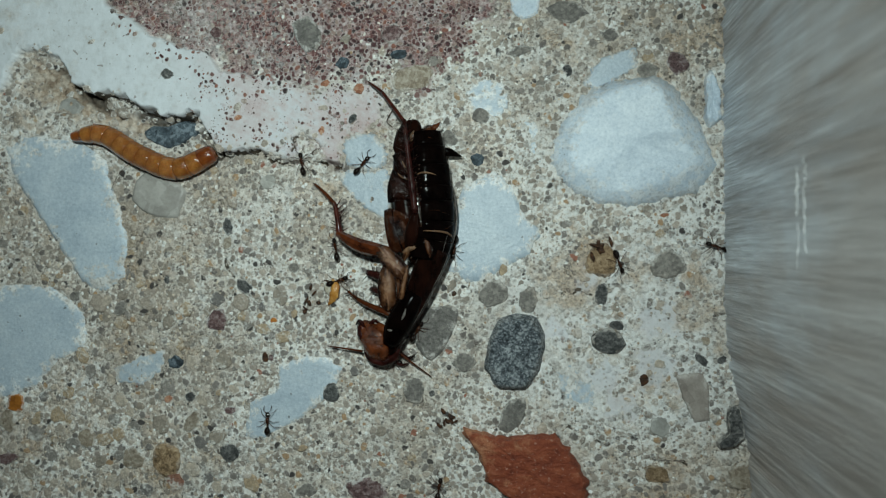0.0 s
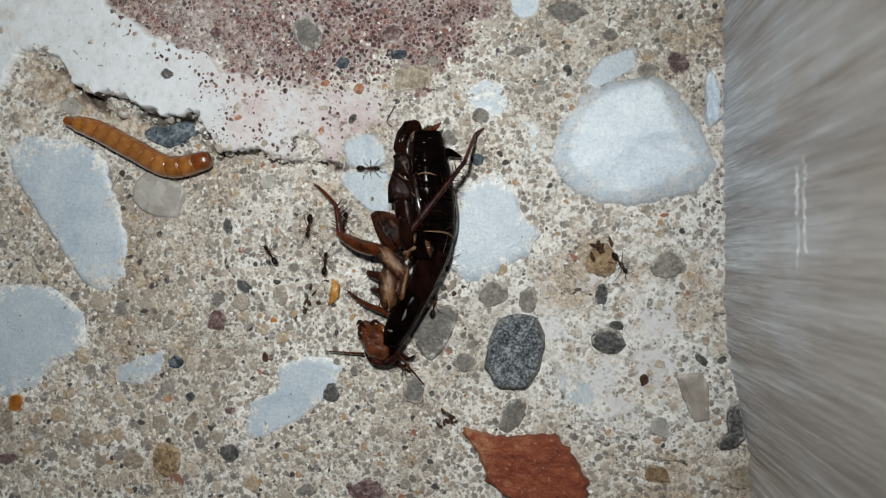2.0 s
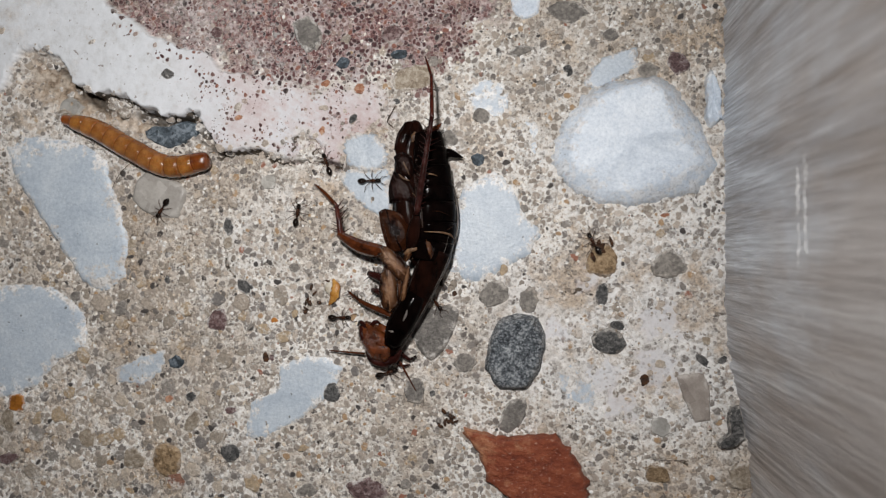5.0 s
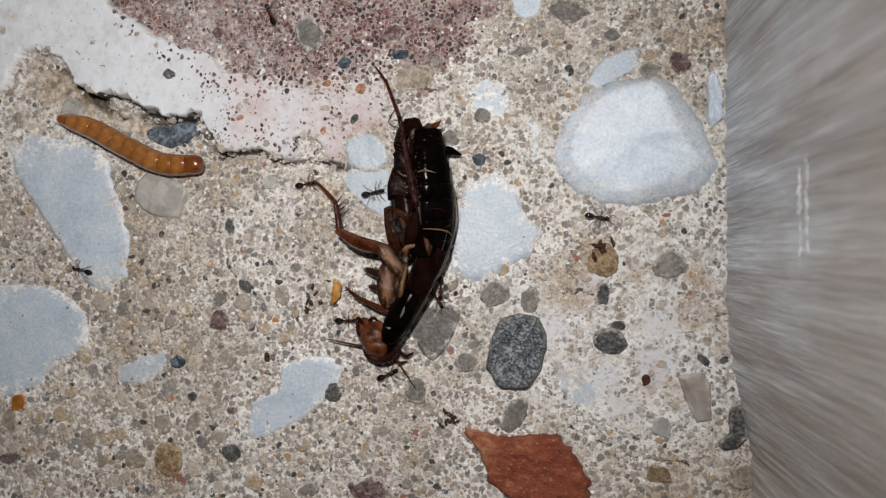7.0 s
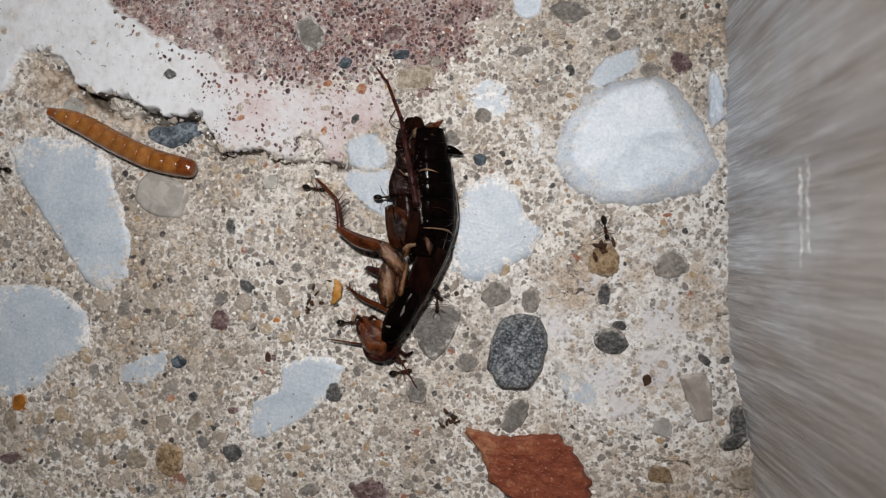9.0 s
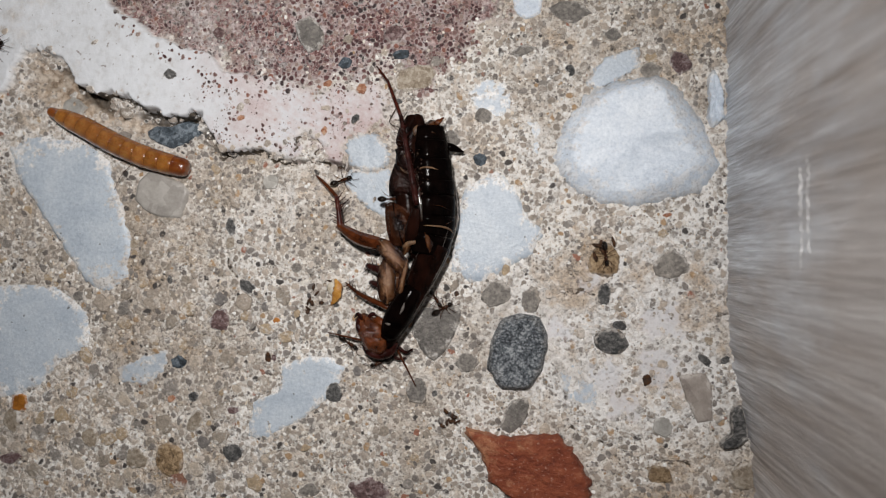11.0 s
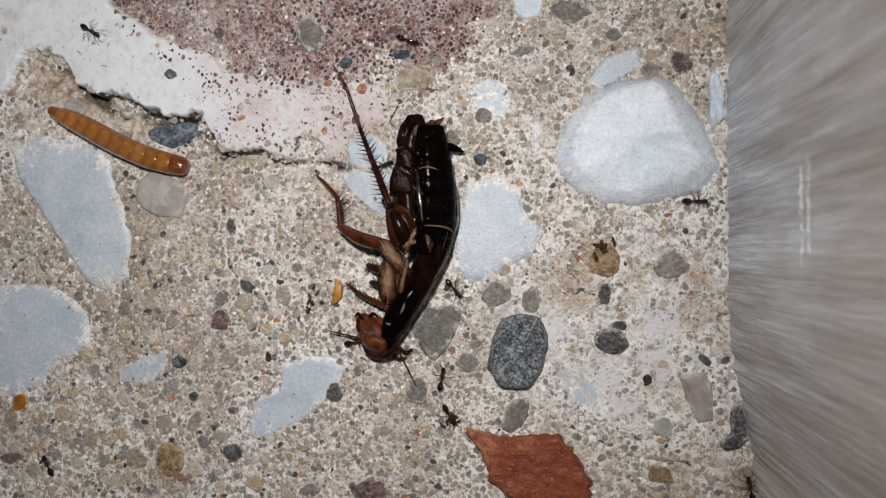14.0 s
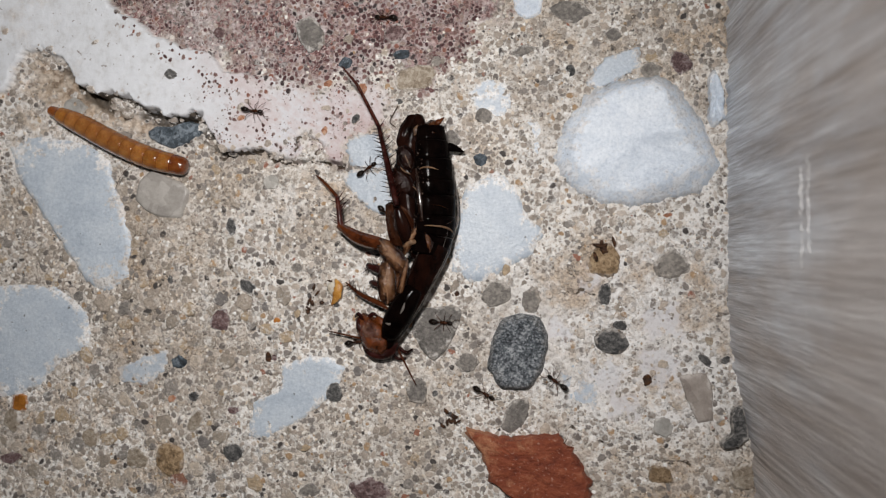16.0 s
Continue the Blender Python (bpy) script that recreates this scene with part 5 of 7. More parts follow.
# abdomen: overlapping rings with pale hind edges
ABDOMEN = spline([(*(-11.84, 15.14, 2.4), 1.5), (*(-11.69, 12.69, 2.5), 1.9), (*(-11.4, 9.43, 2.6), 2.2), (*(-11.25, 6.05, 2.7), 2.3),
                  (*(-11.39, 3.03, 2.7), 2.3), (*(-12, 0, 2.7), 2.15)], 4)
RINGS = 7
ROLL = -24      # the belly leans away from the seam
for k in range(RINGS):
    i = k * (len(ABDOMEN) - 1) / RINGS
    seg = [ABDOMEN[int(round(i + f * (len(ABDOMEN) - 1) / RINGS))] for f in (0, 0.5, 1.0)]
    pts = [(q[0], q[1], q[2] + 0.45) for q in seg]
    wide = [seg[0][3] * 1.10, seg[1][3] * 1.08, seg[2][3] * 1.03]
    limb("abdomen_ring", pts, wide, SHELL_BLACK, sides=28, flat=0.62, steps=3, roll=ROLL)
for points, radii in (([(-13, 9.96, 4.5), (-12.19, 10.09, 4.95), (-11.39, 10, 5), (-10.64, 9.77, 4.7)], [0.03, 0.12, 0.09, 0.02]),
                      ([(-12.3, 3.34, 5.1), (-11.09, 3.26, 5.25), (-10.02, 3.14, 4.9), (-9.32, 2.83, 4.2), (-9, 2.39, 3.5)], [0.03, 0.09, 0.12, 0.10, 0.03])):
    limb("ring_edge", points, radii, SHELL_EDGE, "pale tan edge of a body ring", 8, 0.7)
for points in ([(-11.63, 5.68, 5.15), (-10.47, 5.61, 5), (-9.26, 5.07, 4.1)],
               # this second line is a glint, drawn as a thin brown strip
               [(-9.96, 3.33, 4.9), (-9.36, 3.68, 4.4), (-8.89, 4.03, 3.9)]):
    limb("ring_edge", points, [0.01, 0.03, 0.01], SHELL_BROWN, "faint brown edge of a body ring", 6)
limb("abdomen_tip", [(-10.98, 15.83, 2.2), (-11.51, 15.29, 2.3), (-11.77, 14.19, 2.4)], [0.25, 1.0, 1.5], SHELL_BROWN, "ragged brown tip", 14, 1.0, 3, rough=0.12)
limb("tail_point", [(-11.28, 15.49, 3), (-10.73, 15.72, 3.1), (-10.2, 16.2, 3)], [0.3, 0.32, 0.05], SHELL_LEG, "amber torn tail point", 8, 0.7, rough=0.15)
limb("cercus", [(-10.38, 13.07, 1.6), (-9.29, 12.79, 1.5), (-7.96, 12.27, 1.2)], [0.42, 0.48, 0.06], SHELL_BLACK, "black pointed cercus", 10, 0.8)
limb("wing", [(-13.3, 16.75, 2.1), (-13.6, 15.9, 2.2), (-14.25, 14.3, 2.2), (-14.74, 10.87, 2.3), (-14.79, 6.79, 2.4), (-14.17, 2.71, 2.4), (-13.31, -0.34, 2.2)],
     [0.45, 1.1, 1.4, 1.45, 1.45, 1.4, 1.0], SHELL_WING, "dark glossy folded wing", 18, 0.7, 5, rough=0.03)
limb("wing_patch", [(-13.33, 15.28, 3.3), (-13.52, 14.73, 3.4), (-13.74, 14.08, 3.3)], [0.1, 0.34, 0.1], SHELL_EDGE, "small pale patch", 8, 0.3)
# torn folds of the wing and the wet seam between wing and belly
scute("wing_fold", [(-14.59, 16.56), (-15.52, 15.25), (-16.01, 13.44), (-15.44, 12.31), (-14.45, 13.13), (-13.96, 14.93), (-13.67, 16.6)], 3.1, 0.4, SHELL_WING, "dark torn wing fold")
scute("wing_fold", [(-16.08, 12.46), (-14.95, 13), (-13.96, 12.42), (-13.53, 11.02), (-14.1, 9.63), (-15.23, 10.21)], 3.3, 0.4, SHELL_MAROON, "maroon wing fold")
scute("wing_fold", [(-16.08, 10.78), (-15.37, 10.42), (-14.17, 9.35), (-13.53, 7.81), (-13.74, 6.56), (-15.37, 6.99), (-16.72, 6.87), (-16.72, 8.97)], 3.3, 0.45, SHELL_MAROON, "maroon wing fold")
for points in ([(-14.77, 11.72, 4), (-14.34, 10.76, 4.1), (-14.09, 10.11, 4)], [(-15.37, 10.3, 3.7), (-14.77, 9.72, 4), (-14.07, 9.43, 4.1)],
               [(-13.79, 7.95, 4.2), (-13.23, 7.41, 4.3), (-12.83, 6.48, 4.3)]):
    limb("wing_vein", points, [0.04, 0.10, 0.04], SHELL_EDGE, "pale wing vein", 6)
# glossy wet beads added where the shell glints
for x, y, z, r in (((-12.66, 9.69, 4.5) + (0.14,)), ((-11.86, 8.64, 4.95) + (0.11,)), ((-12.78, 7.9, 4.6) + (0.12,)), ((-12.62, 6.17, 4.8) + (0.16,)),
                   ((-12.88, 5.19, 4.8) + (0.13,)), ((-13.3, 4.34, 4.7) + (0.1,)), ((-13.91, 2.57, 4.6) + (0.15,)), ((-13.85, 0.27, 4.6) + (0.12,)),
                   ((-10.18, 13.18, 2.6) + (0.1,)), ((-18.33, -8.97, 3.8) + (0.1,)), ((-17.76, -10.02, 3.9) + (0.12,))):
    limb("fluid_drop", [(x - r, y, z), (x, y, z + 0.02), (x + r, y, z)], [0.02, r, 0.02], GLINT, "tiny wet drop", 8, 0.7)
# more added beads, strewn along the seam as glints
seam = spline([(-13.0, 12.8, 4.3), (-12.75, 9.6, 4.6), (-12.8, 6.6, 4.75), (-13.2, 4.0, 4.75), (-13.9, 1.6, 4.7)], 8)
wet = random.Random(21)
for p in seam:
    for _ in range(2):
        if wet.random() < 0.7:
            x, y, z, r = p[0] + wet.uniform(-0.35, 0.35), p[1] + wet.uniform(-0.3, 0.3), p[2] + wet.uniform(-0.1, 0.12), wet.uniform(0.05, 0.15)
            limb("fluid_drop", [(x - r, y - r * 0.5, z), (x, y, z + 0.03), (x + r, y + r * 0.6, z)], [0.02, r, 0.02], GLINT if wet.random() < 0.6 else WET, "tiny wet drop", 7, 0.7, 3)
limb("thorax", [(-11.15, 1.21, 2.6), (-12.25, -1.3, 2.7), (-13.8, -4.6, 2.7), (-15.5, -7.8, 2.5), (-16.6, -9.9, 2.2), (-17.21, -11.2, 2)],
     [1.88, 1.78, 1.55, 1.28, 1.0, 0.6], SHELL_WING, "black glossy thorax", 20, 0.95, 5)
limb("wing_margin", [(-10.08, 15.07, 1.8), (-9.58, 10.83, 2), (-8.76, 6.76, 2), (-8.83, 3.38, 2), (-10.05, 0, 1.9), (-11.75, -3.6, 1.9), (-13.95, -7.2, 1.8), (-16.1, -10.6, 1.7)],
     [0.03, 0.06, 0.09, 0.10, 0.10, 0.09, 0.07, 0.03], SHELL_GREY, "thin pale wing margin", 6)
scute("wing_stripe", [(-14.45, -0.41), (-14.16, -0.97), (-14.31, -2.23), (-14.73, -3.97), (-15.01, -4.67), (-15.51, -4.46), (-15.44, -3.49), (-15.01, -1.95)], 4.4, 0.3, SHELL_TAN, "tan stripe")
scute("wing_stripe", [(-12.4, 2.92), (-11.63, 2.3), (-11.21, 1.25), (-11.7, 0.07), (-12.12, 0.84), (-12.33, 1.95)], 4.6, 0.35, SHELL_BROWN, "brown stripe")
for k, (a, b, c, d) in enumerate((((-9.1, 1.99, 3.3), (-10.3, -1.05, 3.4), (-12.0, -4.0, 3.4), (-13.8, -6.6, 3.2)),
                                  ((-9.5, 3.2, 3.9), (-10.3, 0.6, 3.9), (-11.3, -1.7, 3.9), (-12.3, -3.5, 3.8)),
                                  ((-11.4, -3.3, 3.3), (-12.6, -5.3, 3.3), (-13.95, -7.5, 3.1), (-15.1, -9.2, 2.9)))):
    limb("wing_vein", [a, b, c, d], [0.015, 0.035, 0.045, 0.015], SHELL_GREY, "thin grey wing vein", 6)
# coxae, the broad plates from which the legs spring
scute("coxa", [(-17.93, -1.4), (-17.36, -0.35), (-16.58, -0.77), (-16.01, -2.09), (-15.79, -3.84), (-16.15, -5.24), (-17.07, -6.08), (-17.93, -5.39), (-18.29, -3.5)], 3.3, 0.4, SHELL_TAN, "tan front coxa")
scute("coxa", [(-18.5, 1.34), (-17.36, 1.9), (-16.29, 1.26), (-15.08, 0.28), (-14.45, -0.83), (-14.73, -2.09), (-15.44, -2.37), (-16.65, -1.26), (-17.64, -0.14)], 3.9, 0.4, SHELL_TAN, "tan middle coxa")
scute("coxa", [(-16.08, -1.53), (-15.51, -2.37), (-15.08, -2.23), (-15.44, -3.84), (-15.79, -4.88), (-15.86, -3.14)], 3.6, 0.4, SHELL_BROWN, "dark brown plate between the coxae")
HIND_COXA = (-15.37, 3.5)
hind_coxa = at(scute("coxa", [(-17.22, 5.89), (-16.51, 6.23), (-15.44, 5.87), (-14.38, 5.17), (-13.39, 3.21), (-13.67, 1.68), (-14.66, 0.91), (-16.36, 0.98), (-16.86, 2.1), (-17.22, 4.07)], 3.4, 0.9,
                     SHELL_HOLLOW, "dark hind coxa with brown rims", origin=HIND_COXA), HIND_COXA[0] - ROACH[0], HIND_COXA[1] - ROACH[1])
scute("coxa", [(-13.67, 3.21), (-13.11, 3.69), (-12.9, 2.79), (-13.81, 0.84), (-14.66, -0.14), (-15.08, 0.28), (-14.31, 1.68)], 4.3, 0.5, SHELL_TAN, "tan hind coxa")
limb("trochanter", [(-14.82, 0.8, 4.4), (-13.96, 1.32, 4.7), (-13.2, 1.45, 4.5)], [0.22, 0.34, 0.2], SHELL_EDGE, "pale joint", 10, 0.7)
limb("belly_plate", [(-13.32, 10.07, 4.2), (-12.9, 6.91, 4.7), (-12.55, 3.81, 4.8)], [0.15, 0.3, 0.2], WET, "wet dark belly plate", 10, 0.6, rough=0.4)
# head
limb("head", [(-20.75, -7.59, 1.6), (-19.92, -8.59, 1.8), (-19.03, -9.72, 2), (-18.19, -10.81, 2), (-17.53, -11.5, 1.8)],
     [0.7, 1.35, 1.7, 1.6, 1.0], SHELL_RED, "glossy red-brown head", 14, 0.85, 3, rough=0.13)
limb("collar", [(-20.39, -10.76, 1.6), (-19.64, -11.82, 1.8), (-18.21, -12.26, 1.9), (-16.79, -11.74, 2), (-16.06, -10.61, 2.2)],
     [0.2, 0.45, 0.55, 0.55, 0.3], SHELL_DARK_LEG, "dark rim behind the head", 12)
for a, b, c in (((-20.19, -7.92, 2.4), (-20.7, -7.23, 2.6), (-21.28, -7.7, 2)), ((-19.96, -8.21, 2.2), (-20.28, -8.86, 2.6), (-21.1, -9.53, 1.6)),
                ((-19.54, -7.66, 2.2), (-18.94, -7.22, 2.4), (-18.47, -7.53, 2))):
    limb("palp", [a, b, c], [0.22, 0.26, 0.1], SHELL_DARK_LEG, "", 8)
limb("pronotum", [(-13.6, -4.0, 3.6), (-14.75, -5.8, 3.7), (-16.0, -7.9, 3.4), (-17.0, -10.0, 2.8)], [1.1, 1.45, 1.5, 1.0], SHELL_BLACK, "black shield behind the head", 18, 0.8)
# two highlights on the shield, laid on as pale grey bits
limb("pale_spot", [(-14.57, -5.64, 5), (-14.75, -6.29, 5.1), (-15.13, -6.96, 4.9)], [0.05, 0.17, 0.05], SHELL_GREY, "small pale spot", 6, 0.4)
limb("pale_spot", [(-17, -8.1, 4.3), (-16.55, -8.21, 4.5), (-16.16, -8.08, 4.4)], [0.05, 0.15, 0.05], SHELL_GREY, "small pale spot", 6, 0.4)
limb("face_plate", [(-19.86, -7.73, 2.5), (-19.02, -8.64, 2.9), (-18.31, -9.56, 3.0), (-18.1, -10.6, 2.8)], [0.35, 0.8, 0.85, 0.35], SHELL_RED, "amber face plate", 10, 0.6, 3, rough=0.2)
limb("cheek", [(-18.6, -7.6, 2.0), (-17.8, -8.4, 2.5), (-17.5, -9.5, 2.6)], [0.25, 0.55, 0.3], SHELL_RED, "red-brown cheek", 12, 0.7, rough=0.12)
limb("mandible", [(-20.66, -7.67, 2.2), (-20.56, -8.72, 2.6), (-20, -9.81, 2.6)], [0.2, 0.42, 0.25], SHELL_DARK_LEG, "dark toothed jaw", 9, 0.8, rough=0.2)
limb("eye", [(-19.49, -10.16, 3), (-19.16, -10.53, 3.2), (-18.79, -10.82, 3)], [0.08, 0.2, 0.06], SHELL_BLACK, "black eye", 10, 0.6)
# dark leg bits, added to fill the dark blob in the shade under the head
for pts, rad in (([(-16.2, -11.2, 1.2), (-15.2, -12.0, 0.9), (-14.4, -11.6, 0.6)], [0.25, 0.22, 0.1]),
                 ([(-17.0, -12.0, 1.0), (-16.2, -12.8, 0.8), (-15.2, -12.7, 0.5)], [0.2, 0.22, 0.08])):
    limb("mouth_feeler", pts, rad, SHELL_DARK_LEG, "dark folded mouth feeler", 7, spines=spine_row(pts, 3, 0.5, int(-10 * pts[0][0]), 0.05))
# middle leg
plate("femur", [(-16.55, 1.08, 3.2), (-18.46, 1.35, 3.3), (-20.72, 2.04, 3.1), (-23.07, 3.43, 2.7)], [0.5, 0.82, 0.8, 0.45], 0.8, SHELL_LEG, "red-brown middle femur", 4, 0.8)
tib = [(-22.83, 3.15, 2.8), (-23.1, 4.94, 2.6), (-23.5, 7.03, 2.2)]
limb("tibia", tib, [0.42, 0.33, 0.28], SHELL_FOOT, "red-brown spiny middle tibia", 10, spines=spine_row(tib, 5, 1.6, 3, 0.13))
tar = [(-23.43, 6.9, 2.2), (-24.62, 8.19, 1.8), (-25.96, 9.39, 1.2), (-26.73, 9.89, 0.6)]
limb("tarsus", tar, [0.26, 0.22, 0.18, 0.06], SHELL_LEG, "", 8, spines=spine_row(tar, 3, 0.4, 4, 0.05))
# front legs
fl = [(-16.67, -6.5, 2.6), (-18.71, -5.74, 2.2), (-20.82, -4.83, 1.6), (-22.77, -3.5, 0.7)]
limb("front_leg", fl, [0.4, 0.34, 0.28, 0.08], SHELL_LEG, "thin spiny front leg", 8, spines=spine_row(fl, 4, 1.2, 5, 0.11))
st = [(-16.81, -2.03, 2.6), (-18.15, -1.91, 2.2), (-19.88, -1.38, 1.4)]
limb("front_leg", st, [0.4, 0.55, 0.35], SHELL_DARK_LEG, "dark spiny leg stump", 8, spines=spine_row(st, 4, 1.5, 6, 0.12))
st = [(-17.31, -3.82, 2.2), (-18.38, -3.7, 1.8), (-19.55, -3.47, 1)]
limb("front_leg", st, [0.3, 0.42, 0.3], SHELL_DARK_LEG, "dark leg stump", 8, spines=spine_row(st, 3, 1.2, 7, 0.12))


def jointed(name, length, radii, material, label, spines=None, flat=1.0, sides=10):
    """A leg piece that starts at its own joint and points along its y axis."""
    n = len(radii)
    pts = [(0, length * k / (n - 1), 0.0) for k in range(n)]
    mesh = tube(pts, radii, sides, flat)
    ob = mesh_object(name, *mesh, material, roach, label)
    for mesh_of_spine in spine_row(pts, *spines) if spines else ():
        mesh_object("spine", *mesh_of_spine, material, ob)
    return surveyed(ob, len(mesh[0]) - 2, sides)


HIP = (-14.19, 0.93, 4.2)
TIBIA = 11.2
hind_femur = jointed("hind_femur", 4.6, [0.4, 0.75, 0.85, 0.7, 0.4], SHELL_WING, "dark brown hind femur", flat=0.8, sides=14)
hind_tibia = jointed("hind_tibia", TIBIA, [0.36, 0.42, 0.36, 0.30, 0.25], SHELL_DARK_LEG, "dark spiny hind tibia", (5, 1.7, 9, 0.11))
hind_tarsus = jointed("hind_tarsus", 5.6, [0.25, 0.24, 0.22, 0.19], SHELL_FOOT, "long red-brown hind foot", (2, 0.45, 10, 0.05))
hind_claw = jointed("hind_claw", 2.8, [0.18, 0.17, 0.14, 0.06], SHELL_FOOT, "bent end of the hind foot")
antenna_a = jointed("antenna", 4.6, [0.16, 0.13, 0.1, 0.07], SHELL_LEG, "thin brown antenna", sides=7)
antenna_b = jointed("antenna", 5.0, [0.16, 0.13, 0.1, 0.07], SHELL_LEG, "thin brown antenna", sides=7)

# ---------------------------------------------------------------- mealworm
worm = tagged(empty("mealworm", *(-52.34, 14.4)), "glossy orange-brown mealworm crawling over the plaster edge", "larva")
WORM_AT = (-52.34, 14.4)
WORM_PIECES = 12
WORM_LENGTH = 19.5
WORM_RADII = [0.45, 0.98, 1.24, 1.34, 1.40, 1.42, 1.43, 1.43, 1.43, 1.42, 1.38, 1.3, 1.15]


def build_worm():
    pieces = []
    step = WORM_LENGTH / WORM_PIECES
    for k in range(WORM_PIECES):
        a, b = WORM_RADII[k], WORM_RADII[k + 1]
        pts = [(0, -0.54 * step, 0), (0, -0.40 * step, 0), (0, 0, 0), (0, 0.40 * step, 0), (0, 0.56 * step, 0)]
        rad = [a * 0.97, a * 0.8 + b * 0.2, (a + b) / 2 * 1.01, a * 0.25 + b * 0.75, b * 0.965]
        if k == 0:
            rad[0] = 0.1
        if k == WORM_PIECES - 1:
            pts[3:] = [(0, 0.30 * step, 0), (0, 0.56 * step, 0), (0, 0.70 * step, 0), (0, 0.74 * step, 0)]
            rad[3:] = [b * 1.02, b * 0.84, 0.55, 0.1]
        mat = WORM_END if k in (0, WORM_PIECES - 1) else WORM_DARK if k in (1, WORM_PIECES - 2, WORM_PIECES - 3) else WORM
        pieces.append(mesh_object("body_ring", *tube(pts, rad, 18, 0.95, 3), mat, worm))
        if k in (1, 2, 3):
            for s in (-1, 1):
                v, f = tube([(s * a * 0.5, 0, -0.75), (s * a * 0.9, -0.2, -0.95), (s * a * 1.05, -0.3, -1.2)], [0.14, 0.1, 0.03], 6)
                mesh_object("leg", v, f, WORM_END, pieces[-1])
    return pieces


worm_pieces = build_worm()


# ---------------------------------------------------------------- ants
def build_ant():
    ant = empty("ant", 0, 0)
    mesh_object("gaster", *tube([(0, -0.45, 0.5), (0, -0.7, 0.55), (0, -1.1, 0.58), (0, -1.45, 0.5), (0, -1.62, 0.42)],
                                [0.07, 0.27, 0.37, 0.25, 0.05], 12, 0.95, 3), ANT_BLACK, ant, "glossy black gaster")
    mesh_object("petiole", *tube([(0, -0.2, 0.45), (0, -0.33, 0.55), (0, -0.5, 0.48)], [0.08, 0.13, 0.08], 8), ANT_BROWN, ant)
    mesh_object("mesosoma", *tube([(0, -0.25, 0.45), (0, 0.05, 0.52), (0, 0.4, 0.56), (0, 0.68, 0.5)], [0.1, 0.18, 0.23, 0.1], 10), ANT_BROWN, ant)
    mesh_object("head", *tube([(0, 0.62, 0.5), (0, 0.8, 0.5), (0, 1.05, 0.48), (0, 1.3, 0.4)], [0.1, 0.25, 0.27, 0.12], 12, 0.8, 3), ANT_BLACK, ant)
    for s in (-1, 1):
        v, f = tube([(s * 0.1, 1.2, 0.48), (s * 0.38, 1.5, 0.7), (s * 0.5, 1.75, 0.5), (s * 0.45, 2.1, 0.3)], [0.04, 0.035, 0.035, 0.035], 5, 1, 2)
        mesh_object("antenna", v, f, ANT_BROWN, ant)
        for y0, y1, y2 in ((0.5, 0.95, 1.35), (0.25, 0.3, 0.35), (0.0, -0.6, -1.1)):
            v, f = tube([(0, 0, 0), (s * 0.55, y1 - y0, 0.35), (s * 0.95, (y2 - y0) * 0.8, -0.15), (s * 1.25, y2 - y0, -0.42)],
                        [0.04, 0.04, 0.028, 0.018], 5, 1, 2)
            at(mesh_object("leg", v, f, ANT_BROWN, ant), s * 0.15, y0, 0.42)
    return tagged(ant, "small glossy black-brown ant walking on the concrete", "ant", "ants round the cockroach")


first_ant = build_ant()

